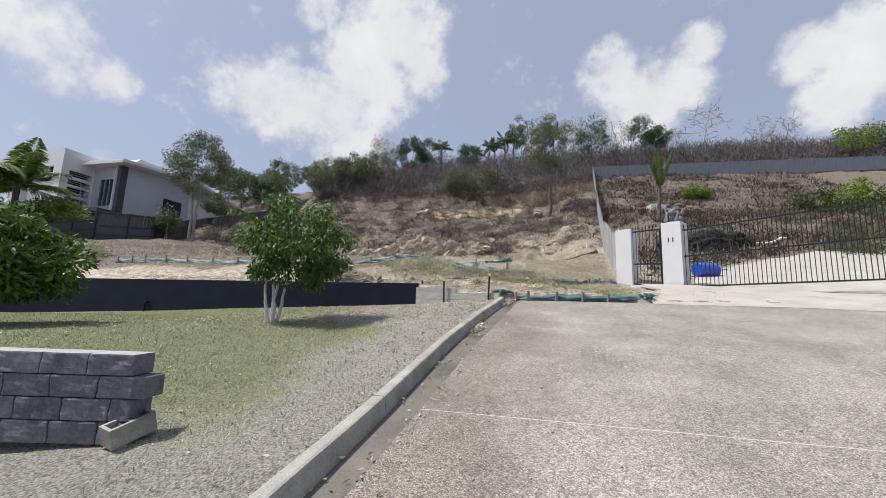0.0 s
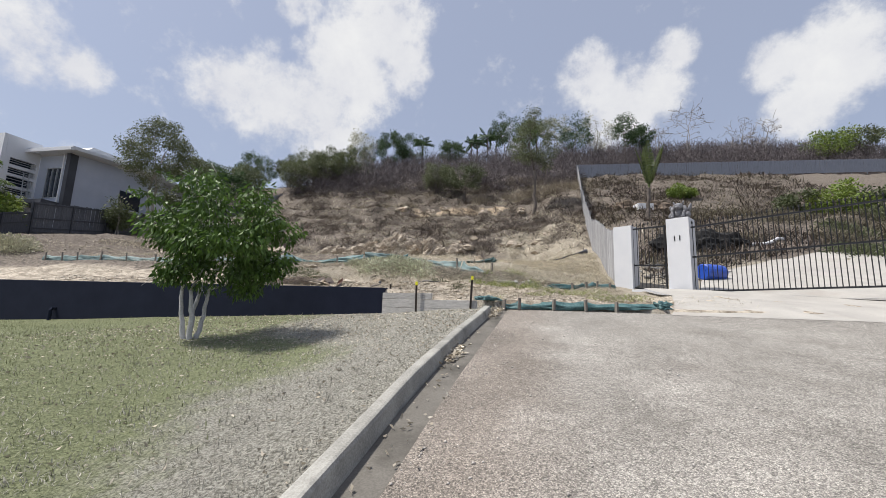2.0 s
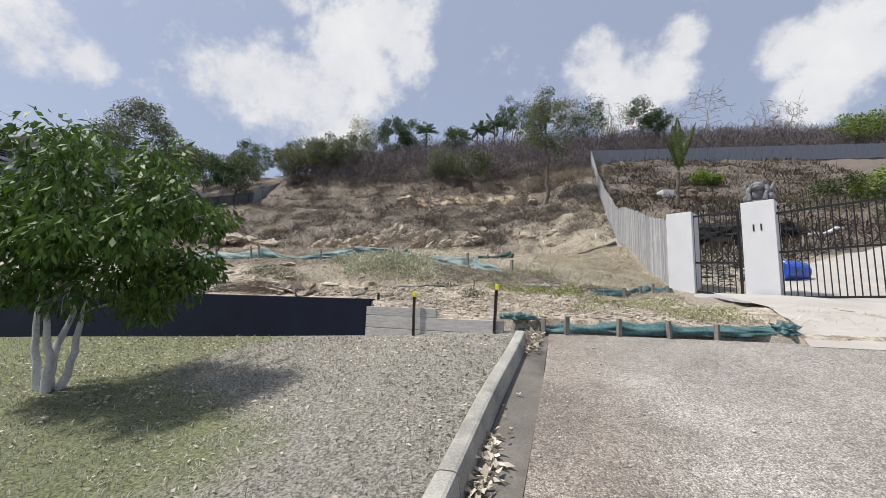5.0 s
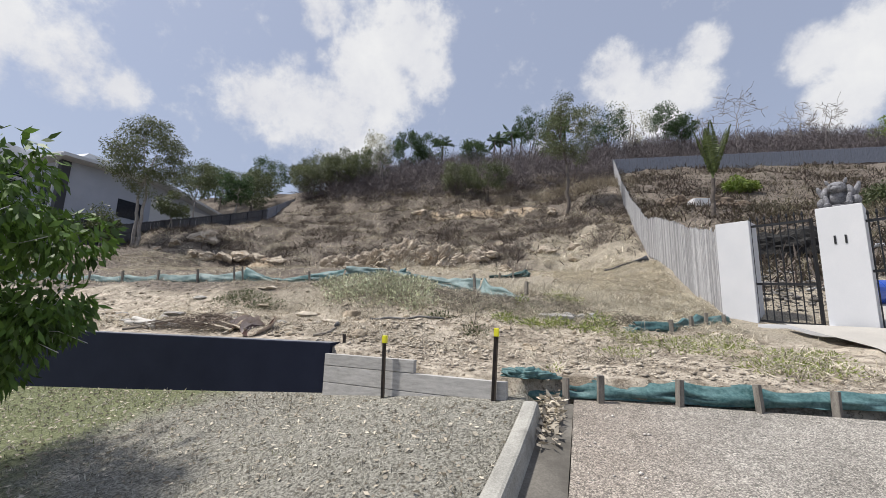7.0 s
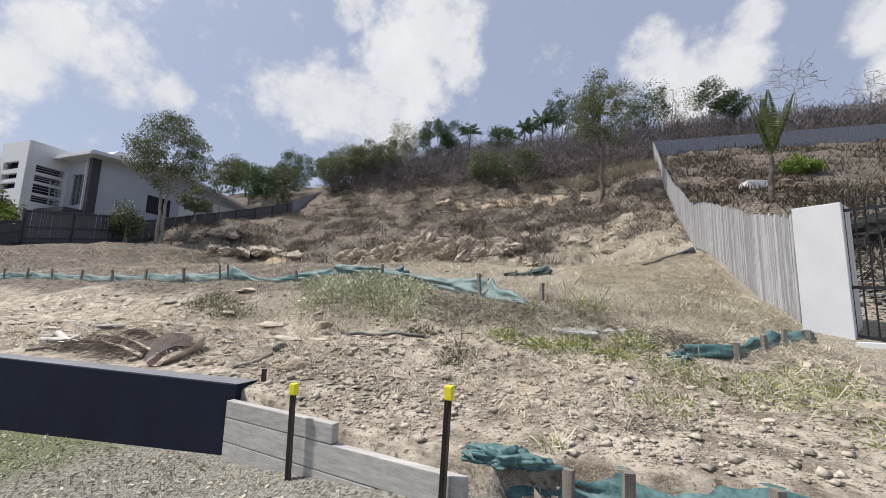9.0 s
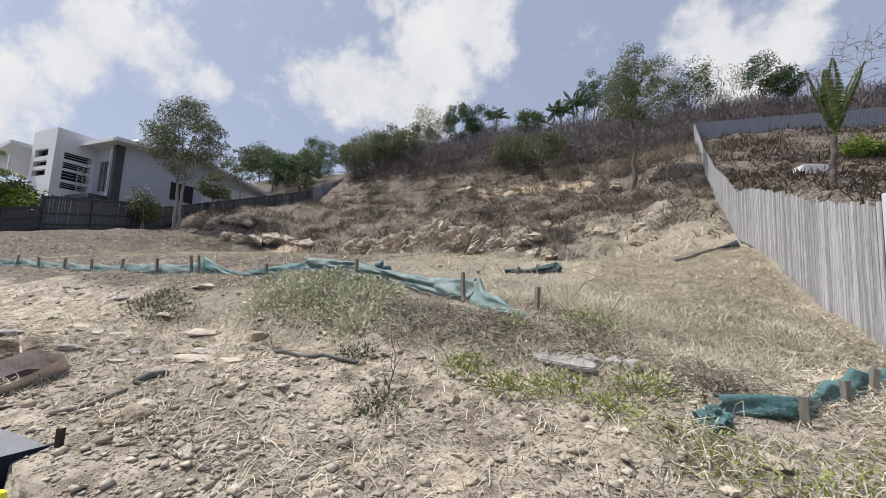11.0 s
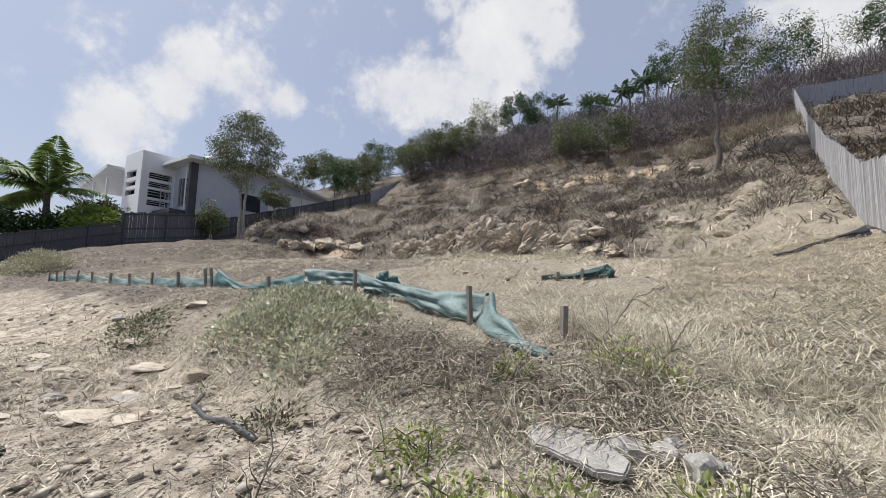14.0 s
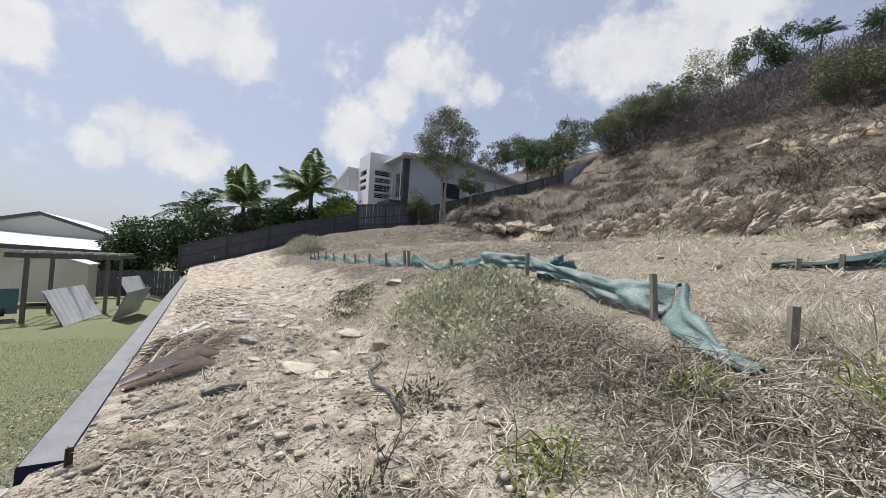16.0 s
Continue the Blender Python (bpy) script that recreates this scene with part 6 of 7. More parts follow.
# ---- silt fences ----
def silt_fence(label, pts, material, stakes, seed, fold=0.05, stake_h=0.12, rows=9):
    """Shade cloth hung along pts (x, y, bottom, top), with timber stakes at the listed distances along it (0 to 1)."""
    rng = np.random.default_rng(seed)
    f = thing("silt_fence", label, "silt fence", group="silt fences")
    P = np.array(pts, float)
    L_ = np.concatenate([[0], np.cumsum(np.linalg.norm(np.diff(P[:, :2], axis=0), axis=1))])
    n = max(12, int(L_[-1] / 0.06))
    d = np.linspace(0, L_[-1], n)
    C = np.stack([np.interp(d, L_, P[:, k]) for k in range(4)], 1)
    tx, ty = np.gradient(C[:, 0]), np.gradient(C[:, 1])
    m = np.hypot(tx, ty) + 1e-9
    nx, ny = ty / m, -tx / m
    sp = np.interp(d, L_[-1] * np.array(stakes), np.arange(len(stakes))) if len(stakes) > 1 else d
    sagv = np.sin(np.pi * (sp - np.floor(sp)))
    V, F = [], []
    for layer in (0, 1):
        for r in range(rows):
            u = r / (rows - 1)
            w = fold * (vnoise(d * 2.3, d * 0 + u * 2.2, seed) * 1.0 + vnoise(d * 7 + u * 4, d * 0 + u * 3, seed + 1) * 0.6 + (1 - 2 * np.abs(vnoise(d * 1.6 - u * 2, d * 1.2 + u * 5, seed + 4))) * 0.8 + (0.5 - np.abs(vnoise(d * 3, d * 2.2 - u * 9, seed + 5))) * 0.5 * (np.sqrt(sagv) + 0.2)) * (0.35 + 0.65 * math.sin(math.pi * min(u + 0.15, 1)))
            w = w + layer * 0.006 - 0.25 * (C[:, 3] - C[:, 2]) * u ** 2
            z = C[:, 2] + (C[:, 3] - C[:, 2] - 0.22 * sagv * (C[:, 3] - C[:, 2])) * u + 0.25 * fold * vnoise(d * 5, d * 0 + u, seed + 2)
            V.append(np.stack([C[:, 0] + nx * w, C[:, 1] + ny * w, z], 1))
        # hem rolled over the back
        for back, drop in ((0.035, -0.008), (0.06, 0.03)):
            V.append(np.stack([C[:, 0] + nx * (w - back), C[:, 1] + ny * (w - back), z - drop + 0.012 * vnoise(d * 7, d * 0 + back * 40, seed + 6)], 1))
    rows = rows + 2
    V = np.concatenate(V)
    for layer in (0, 1):
        o = layer * rows * n
        for r in range(rows - 1):
            a = o + r * n + np.arange(n - 1)
            q = np.stack([a, a + 1, a + n + 1, a + n], 1)
            F.append(q if layer == 0 else q[:, ::-1])
    under(new("cloth", fast_mesh("cloth", V, np.concatenate(F), material, True)), f)
    for s in stakes:
        c = [np.interp(s * L_[-1], L_, P[:, k]) for k in range(4)]
        i = min(int(s * (n - 1)), n - 2)
        g = h1(c[0], c[1])
        lean = rng.normal(0, 0.03, 2)
        q = np.array([c[0] + nx[i] * (0.03 + fold), c[1] + ny[i] * (0.03 + fold), 0])
        solid("stake", [beam(q + (0, 0, g - 0.15), q + (lean[0], lean[1], c[3] + stake_h), 0.06, 0.05)], M_STAKE, f)
    return f


def crumple(label, x, y, rx, ry, h, material, seed):
    """A heap of bunched cloth."""
    rng = np.random.default_rng(seed)
    bm = bmesh.new()
    bmesh.ops.create_icosphere(bm, subdivisions=5, radius=1)
    for v in bm.verts:
        w = v.co + Vector((1, 1, 0)) * 0.35 * noise.noise(v.co * 2.3)
        k = 0.62 + 0.35 * noise.noise(v.co * 1.6 + Vector((seed, 0, 0))) + 0.85 * abs(noise.noise(Vector((w.x, w.y * 0.6, w.z * 0.35)) * 2.9 + Vector((0, seed, 0)))) + 0.22 * abs(noise.noise(w * 6 + Vector((0, 0, seed))))
        v.co = Vector((v.co.x * rx * k, v.co.y * ry * k, max(v.co.z, -0.2) * h * k))
    ob = part("bunched_cloth", bm, material, None, smooth_shade=True)
    ob.location = (x, y, h1(x, y) + 0.01)
    return tagged(ob, label, "shade cloth")


def gz(x, y, up=0.0):
    return h1(x, y) + up


street_pts = [(-0.1, 11.2, 1.78, 2.02), (0.25, 11.32, 1.80, 1.99), (0.6, 11.36, 1.83, 2.00), (0.8, 11.36, 1.84, 2.05), (1.54, 11.4, 1.84, 2.04), (2.2, 11.38, 1.85, 2.04), (2.9, 11.45, 1.87, 2.01), (3.7, 11.58, 1.9, 2.02)]
silt_fence("low green silt fence along the street's end", street_pts, M_SILT, [0.16, 0.25, 0.44, 0.62, 0.78], 1, 0.05, 0.03)
crumple("bunched green shade cloth by the kerb", 0.12, 11.28, 0.27, 0.11, 0.085, M_SILT, 4)
crumple("bunched green shade cloth at the silt fence's end", 3.85, 11.7, 0.26, 0.14, 0.14, M_SILT, 3)
silt_fence("green silt fence on short timber stakes", [(1.76, 14.15, gz(1.76, 14.15, -0.02), gz(1.76, 14.15, 0.155)), (2.4, 14.5, gz(2.4, 14.5, -0.02), gz(2.4, 14.5, 0.165)), (3.1, 15.45, gz(3.1, 15.45, -0.02), gz(3.1, 15.45, 0.18)), (3.95, 16.3, gz(3.95, 16.3, -0.02), gz(3.95, 16.3, 0.18))], M_SILT, [0.2, 0.42, 0.62, 0.85], 5, 0.05, 0.03)
crumple("bunched green shade cloth on rubble", 1.66, 13.98, 0.15, 0.2, 0.10, M_SILT, 6)
long_pts = [(-21.6, 17.3), (-18.1, 17.3), (-16.6, 17.35), (-14.6, 17.35), (-13.1, 17.35), (-11.5, 17.3), (-10.1, 17.3), (-8.8, 17.3)]
tops = [0.26, 0.28, 0.26, 0.28, 0.30, 0.28, 0.27, 0.34]
silt_fence("long faded green silt fence across the slope", [(x, y, gz(x, y, -0.02), gz(x, y, t)) for (x, y), t in zip(long_pts, tops)], M_SILTOLD, [0.02, 0.10, 0.17, 0.27, 0.38, 0.5, 0.62, 0.74, 0.87, 0.98], 7, 0.03, 0.12)
silt_fence("sagging dark green silt fence slumped on the bank", [(-8.8, 17.3, gz(-8.8, 17.3, 0.0), gz(-8.8, 17.3, 0.42)), (-8.1, 17.3, gz(-8.1, 17.3, 0.0), gz(-8.1, 17.3, 0.22)), (-7.4, 17.25, gz(-7.4, 17.25, -0.02), gz(-7.4, 17.25, 0.14)), (-6.3, 17.2, gz(-6.3, 17.2, 0.02), gz(-6.3, 17.2, 0.26)), (-5.3, 17.1, gz(-5.3, 17.1, 0.06), gz(-5.3, 17.1, 0.4))], M_SILT, [0.02, 0.7], 8, 0.06, 0.05)
silt_fence("taut faded green silt fence tied to a leaning stake", [(-5.2, 17.05, 3.70, 4.0), (-4.6, 17.15, 3.70, 3.96), (-4.2, 17.2, 3.68, 3.94), (-3.85, 17.2, 3.68, 3.88), (-3.3, 17.15, 3.58, 3.80), (-2.8, 17.1, 3.50, 3.75), (-2.3, 17.0, 3.36, 3.71), (-1.8, 16.95, 3.26, 3.67), (-1.36, 16.85, 3.16, 3.64)], M_SILTOLD, [0.34, 0.99], 9, 0.085, 0.08)
silt_fence("torn end of faded silt fence sagging into twigs", [(-1.36, 16.85, 3.06, 3.64), (-1.05, 16.5, 3.04, 3.5), (-0.78, 16.2, 3.06, 3.38), (-0.45, 16.02, 3.08, 3.22), (-0.1, 15.88, 3.04, 3.10)], M_SILTOLD, [], 10, 0.08, 0.0)
for x, y, top in ((-0.18, 16.62, 3.52), (-4.9, 17.2, 3.96)):
    post = thing("fence_stake", "weathered grey timber stake standing in dry grass", "stake", (x, y, h1(x, y)), 20, group="stakes")
    solid("post", [beam((0, 0, -0.2), (0.02, 0.01, top - h1(x, y)), 0.075, 0.06)], M_STAKE, post)
crumple("torn tangle of green shade cloth behind a stake", -3.75, 17.62, 0.34, 0.22, 0.36, M_SILT, 12)
silt_fence("rolled dark green shade cloth on the bank", [(-1.5, 19.7, gz(-1.5, 19.7, -0.01), gz(-1.5, 19.7, 0.07)), (-0.9, 19.85, gz(-0.9, 19.85, -0.01), gz(-0.9, 19.85, 0.13)), (-0.38, 20.0, gz(-0.38, 20, -0.01), gz(-0.38, 20, 0.2))], M_SILTDK, [0.25, 0.62], 13, 0.07, 0.03)
crumple("bunched dark green shade cloth on the bank", -0.36, 20.0, 0.15, 0.12, 0.2, M_SILTDK, 14)
silt_fence("dark shade cloth strip near the paling fence", [(2.6, 24.4, gz(2.6, 24.4, 0.0), gz(2.6, 24.4, 0.08)), (4.4, 25.2, gz(4.4, 25.2, 0.0), gz(4.4, 25.2, 0.28))], M_HDARK, [0.5], 15, 0.08, 0.0)


# ---- stones, slab, outcrop ----
def rock(name, label, x, y, sx, sy, sz, mat, seed, turn=0.0, sink=0.35, subdiv=3, rough=0.35, group="", category="rock", cuts=0):
    bm = bmesh.new()
    bmesh.ops.create_icosphere(bm, subdivisions=subdiv, radius=1)
    off = Vector((seed * 7.3, seed * 3.1, seed * 1.7))
    chips = np.random.default_rng(seed)
    planes = [(Vector(chips.normal(0, 1, 3)).normalized(), chips.uniform(0.45, 0.8)) for _ in range(cuts)]
    for v in bm.verts:
        p = v.co.copy()
        for nrm, reach in planes:
            over = p.dot(nrm) - reach
            if over > 0:
                p -= nrm * over
        if cuts:
            p *= 1.35
        k = 1 + rough * noise.noise(p * 1.2 + off) + rough * 0.5 * noise.noise(p * 3.1 + off) + 0.7 * rough * (noise.voronoi(p * 1.5 + off)[0][1] - noise.voronoi(p * 1.5 + off)[0][0] - 0.3) + 0.25 * rough * noise.noise(p * 8 + off)
        v.co = Vector((p.x * k * sx, p.y * k * sy, p.z * k * sz))
    ob = part(name, bm, mat, None)
    ob.matrix_basis = pose(x, y, h1(x, y) + sz * (0.5 - sink), 0, 0, turn)
    return tagged(ob, label, category, group=group)


rg = np.random.default_rng(51)
M_SLAB = material("broken_concrete", (0.21, 0.20, 0.185), (0.43, 0.415, 0.385), 9, 70, 0.9, 0.6, 0.008)
def build_slab():
    """A broken slab of concrete, ragged at the edges."""
    bm = bmesh.new()
    ring = [(-0.34, -0.10), (-0.22, -0.19), (0.02, -0.17), (0.20, -0.20), (0.33, -0.12), (0.30, 0.03), (0.12, 0.12), (-0.08, 0.18), (-0.30, 0.12), (-0.38, 0.0)]
    f = bm.faces.new([bm.verts.new((x, y, 0)) for x, y in ring])
    up = bmesh.ops.extrude_face_region(bm, geom=[f])
    bmesh.ops.translate(bm, vec=(0, 0, 0.05), verts=[v for v in up["geom"] if isinstance(v, bmesh.types.BMVert)])
    bmesh.ops.recalc_face_normals(bm, faces=bm.faces[:])
    bmesh.ops.bevel(bm, geom=bm.edges[:], offset=0.012, segments=2, affect="EDGES")
    bmesh.ops.triangulate(bm, faces=bm.faces[:])
    bmesh.ops.subdivide_edges(bm, edges=[e for e in bm.edges if e.calc_length() > 0.08], cuts=2)
    for v in bm.verts:
        v.co += Vector((noise.noise(v.co * 14), noise.noise(v.co * 14 + Vector((5, 0, 0))), 0.8 * noise.noise(v.co * 10 + Vector((0, 5, 0))))) * 0.016
    ob = part("concrete_slab", bm, M_SLAB, None)
    ob.matrix_basis = pose(0.50, 14.72, h1(0.5, 14.72) + 0.0, 9, 3, -16)
    tagged(ob, "broken pale concrete slab lying in rubble", "slab")


build_slab()
for i, (x, y, s) in enumerate(((0.75, 14.9, 0.13), (0.95, 14.95, 0.10), (1.12, 14.85, 0.12), (1.25, 15.0, 0.09), (1.0, 15.12, 0.08))):
    rock("stone", "rough pale stone beside the broken slab", x, y, s, s * 0.8, s * 0.7, M_SLAB, i + 3, i * 40, 0.4, 3, 0.25, group="stones", cuts=11)
for i in range(150):
    x = rg.uniform(-9, 3.6)
    y = min(12.0 + rg.gamma(1.5, 1.1), 16.5)
    s = 0.032 + 0.022 * min(rg.pareto(2.0), 4.5)
    if -0.9 < x < 2.2 and 9.5 < y < 12.9 and s > 0.08:
        s = 0.06
    rock("stone", "rough buff stone on the rubble fill", x, y, s * rg.uniform(1, 1.5), s, s * rg.uniform(0.45, 0.75), M_CLOD if i % 3 else M_STONE, 20 + i, rg.uniform(0, 360), 0.42, 3, 0.22, "stones", cuts=11)
for i in range(34):
    x, y = rg.uniform(-9, -2.6), 12.4 + rg.gamma(1.6, 0.75)
    s = rg.uniform(0.07, 0.17)
    rock("stone", "flat pale slab of broken rock on the fill", x, y, s * rg.uniform(1.0, 1.6), s, s * rg.uniform(0.25, 0.45), M_STONE if i % 3 else M_SLAB, 400 + i, rg.uniform(0, 360), 0.3, 3, 0.15, "slabs", cuts=12)
for i in range(13):
    u = i / 12
    x = -13.5 + 11.5 * u + rg.normal(0, 0.25)
    y = 30.9 + rg.normal(0, 0.45) + 0.3 * math.sin(u * 9)
    s = rg.uniform(0.25, 0.55)
    rock("outcrop_rock", "weathered buff rock in the outcrop", x, y, s * 1.2, s * 0.7, s * rg.uniform(0.6, 1.0), M_ROCK, 120 + i, rg.uniform(-45, 45), 0.4, 4, 0.45, "outcrop", cuts=10)
for i in range(12):
    x, y = -28 + 9.5 * i / 11 + rg.normal(0, 0.3), 31.0 + rg.normal(0, 0.5)
    s = rg.uniform(0.35, 0.7)
    rock("outcrop_rock", "weathered brown rock below the gum tree", x, y, s * 1.5, s * 0.8, s * 0.8, M_ROCK, 160 + i, rg.uniform(-25, 25), 0.35, 4, 0.35, "outcrop", cuts=10)
for i in range(6):
    x = rg.uniform(-22, 3)
    y = 47.9 + rg.normal(0, 0.6)
    rock("ledge_rock", "weathered rock in the upper cutting", x, y, rg.uniform(0.4, 0.9), 0.5, rg.uniform(0.3, 0.5), M_ROCK, 190 + i, rg.uniform(-15, 15), 0.55, 3, 0.6, "ledge rocks")
for i in range(26):
    x, y = rg.uniform(-9, 3), rg.uniform(31.5, 36)
    s = rg.uniform(0.12, 0.4)
    rock("outcrop_rock", "small weathered rock on the slope", x, y, s * 1.4, s, s * 0.7, M_ROCK, 220 + i, rg.uniform(0, 360), 0.35, 3, 0.3, "outcrop", cuts=9)


def crag(label, x, y, sx, sy, sz, seed, turn):
    """A fractured rock face: tilted beds cut by cracks."""
    bm = bmesh.new()
    bmesh.ops.create_icosphere(bm, subdivisions=6, radius=1)
    off = Vector((seed * 5.1, seed * 2.7, 0))
    tilt = Matrix.Rotation(radians(38), 3, "Y")
    for v in bm.verts:
        p = v.co.copy()
        q = Vector((p.x * sx, p.y * sy, p.z * sz))
        r = tilt @ q
        c = Vector((r.x * 0.7, r.y * 1.2, r.z * 2.0)) + off
        f = noise.voronoi(c * 1.1)[0]
        g = noise.voronoi(c * 2.6)[0]
        k = 0.85 + 0.30 * noise.noise(q * 0.8 + off) + 0.20 * noise.cell(c * 1.3) + 0.30 * min(f[1] - f[0], 0.4) + 0.16 * min(g[1] - g[0], 0.4) + 0.05 * noise.noise(q * 6)
        k -= 0.16 * max(0.0, 1 - (f[1] - f[0]) / 0.10) + 0.09 * max(0.0, 1 - (g[1] - g[0]) / 0.10)
        v.co = q * k
    ob = part("outcrop_rock", bm, M_ROCK, None)
    ob.matrix_basis = pose(x, y, h1(x, y) + sz * 0.12, 0, 0, turn)
    return tagged(ob, label, "rock", group="outcrop")


CRAGS = ((-12.9, 30.7, 1.4, 0.8, 1.0), (-10.6, 30.6, 1.6, 0.9, 1.2), (-8.5, 30.7, 1.8, 1.0, 1.6), (-6.5, 30.8, 1.7, 1.0, 1.5), (-4.8, 30.9, 1.1, 0.7, 0.9))
for i, (x, y, sx, sy, sz) in enumerate(CRAGS):
    crag("large fractured pale rock face in the outcrop", x, y, sx, sy, sz, i + 1, (8, -12, 5, 15, -6)[i % 5])


# ---- low growth on the lot ----
def bush_heap(name, label, category, spots, mat, leaf, per, seed, twig_mat=None, twigs=60, spread=1.0):
    """Low sprawling plants: leaf clumps over thin stems. spots: (x, y, radius, height)."""
    rng = np.random.default_rng(seed)
    t = thing(name, label, category)
    P, Dr, stems = [], [], []
    for x, y, r, hgt in spots:
        n = int(per * r * r * 4)
        o = rng.normal(0, 1, (n, 3))
        o *= rng.uniform(0, 1, (n, 1)) ** 0.5 / np.linalg.norm(o, axis=1)[:, None]
        o[:, 2] = np.abs(o[:, 2])
        p = np.array([x, y, 0]) + o * (r, r, hgt)
        p[:, 2] += height(p[:, 0], p[:, 1])
        P.append(p)
        Dr.append(o + (0, 0, 0.4))
        for _ in range(int(twigs * r)):
            a, q = rng.uniform(0, 2 * math.pi), rng.uniform(0.1, 1.0)
            bx, by = x + math.cos(a) * q * r * 0.7, y + math.sin(a) * q * r * 0.7
            ex, ey = bx + rng.normal(0, 0.21), by + rng.normal(0, 0.21)
            path = curve_path((bx, by, h1(bx, by) - 0.02), (ex, ey, h1(ex, ey) + rng.uniform(0.1, 1.1) * hgt), rng, 0.12, 5, 0.05)
            stems.append(rod(path, np.linspace(0.005, 0.002, 5), 3))
    V, F = leaves(np.concatenate(P), np.concatenate(Dr), leaf[0], leaf[1], rng, 0.1, spread)
    under(new("leaf_mass", fast_mesh("leaf_mass", V, F, mat)), t)
    solid("stem_tangle", stems, twig_mat or M_TWIG, t)
    t.children[0]["kind"] = t.children[1]["kind"] = "stuff"
    return t


bush_heap("sprawling_bush", "sprawling pale grey-green weedy bush on the mound", "bush", [(-3.5, 16.1, 0.75, 0.26), (-4.5, 16.0, 0.7, 0.24), (-2.7, 15.9, 0.6, 0.24), (-2.6, 15.2, 0.6, 0.26), (-3.3, 15.3, 0.7, 0.32), (-4.1, 15.3, 0.6, 0.26), (-5.2, 16.4, 0.5, 0.22), (-2.2, 14.8, 0.4, 0.18)], M_BUSH, (0.075, 0.038), 560, 61, M_TWIG, 200)
bush_heap("twig_pile", "tangled heap of dead grey twigs and weeds", "twigs", [(-0.5, 15.5, 0.8, 0.16), (0.3, 15.3, 0.7, 0.14), (-1.2, 14.9, 0.8, 0.14), (0.9, 15.7, 0.7, 0.18), (-1.6, 15.6, 0.7, 0.18), (0.0, 14.9, 0.7, 0.12)], M_BUSH, (0.045, 0.018), 130, 62, M_TWIG, 330)
bush_heap("twig_pile", "dark tangle of dead twigs under the weeds", "twigs", [(-0.4, 15.4, 0.9, 0.14), (0.7, 15.5, 0.8, 0.16), (-1.4, 15.3, 0.9, 0.16), (1.8, 14.75, 0.4, 0.13)], M_DEADLEAF, (0.04, 0.016), 90, 72, M_DTWIG, 300)
bush_heap("dry_bush", "pale dead grass stalks arching over the torn cloth", "grass clump", [(0.2, 16.9, 0.6, 0.3), (0.9, 16.7, 0.7, 0.3), (-0.5, 17.2, 0.5, 0.26), (1.4, 16.3, 0.6, 0.24)], M_STRAW, (0.20, 0.007), 330, 73, M_STRAW, 90)
bush_heap("green_weeds", "fresh green weeds growing through rubble", "weeds", [(0.5, 14.1, 0.32, 0.14), (0.95, 13.9, 0.25, 0.12), (1.2, 14.4, 0.3, 0.22), (0.1, 13.9, 0.3, 0.12), (-0.4, 14.2, 0.3, 0.1), (0.7, 15.9, 0.22, 0.25), (0.95, 15.85, 0.2, 0.25), (-0.2, 15.3, 0.2, 0.25), (0.45, 16.1, 0.25, 0.3)], M_WEED, (0.055, 0.022), 620, 63, M_LEAFO, 50)
bush_heap("low_weeds", "patchy yellow-green weeds on the lot's edge", "weeds", [(2.2, 13.2, 0.6, 0.08), (2.9, 13.7, 0.6, 0.10), (3.4, 12.6, 0.5, 0.09), (1.5, 13.5, 0.5, 0.07), (2.9, 12.3, 0.5, 0.07), (3.7, 13.4, 0.5, 0.08), (1.3, 12.6, 0.35, 0.06), (0.4, 11.55, 0.12, 0.1)], M_WEED, (0.05, 0.016), 380, 64, M_STRAW, 120)
bush_heap("low_weeds", "green weeds along the spoil bank", "weeds", [(-6.6, 15.0, 0.55, 0.16), (-7.3, 15.3, 0.5, 0.14), (-5.9, 14.7, 0.45, 0.12), (-1.6, 14.0, 0.3, 0.12), (-0.8, 13.2, 0.3, 0.1)], M_LEAFO, (0.06, 0.02), 420, 65, M_TWIG, 90)
bush_heap("dry_bush", "dry straw-coloured grass clump", "grass clump", [(1.6, 15.4, 0.6, 0.16), (2.3, 15.7, 0.5, 0.18), (1.9, 16.4, 0.6, 0.14), (3.0, 16.8, 0.6, 0.16), (3.5, 17.6, 0.5, 0.2)], M_STRAW, (0.10, 0.006), 900, 66, M_STRAW, 50)
bush_heap("dry_bush", "pale grey-green dry bush near the boundary fence", "bush", [(-24.3, 17.6, 1.2, 0.9), (-25.6, 17.4, 1.0, 0.8)], M_LEAFG, (0.14, 0.05), 420, 67, M_TWIG, 120)
bank = np.random.default_rng(77)
bush_heap("bank_scrub", "brown dry tussocks on the hillside", "scrub", [(bank.uniform(-31, 4), bank.uniform(32, 56), bank.uniform(0.4, 1.3), bank.uniform(0.2, 0.55)) for _ in range(90)], M_SCRUB, (0.34, 0.019), 150, 68, M_DTWIG, 12)
bush_heap("bank_scrub", "pale dry tussocks on the hillside", "scrub", [(bank.uniform(-31, 4), bank.uniform(24, 56), bank.uniform(0.3, 1.0), bank.uniform(0.15, 0.4)) for _ in range(90)], M_STRAW, (0.32, 0.012), 150, 70, M_STRAW, 8)
gate_rng = np.random.default_rng(91)
bush_heap("bank_scrub", "dull olive scrub on the slope behind the gate", "scrub", [(gate_rng.uniform(11, 34), gate_rng.uniform(26, 44), gate_rng.uniform(0.6, 1.5), gate_rng.uniform(0.3, 0.8)) for _ in range(46)], M_DIMGRASS, (0.32, 0.04), 90, 92, M_DTWIG, 10)
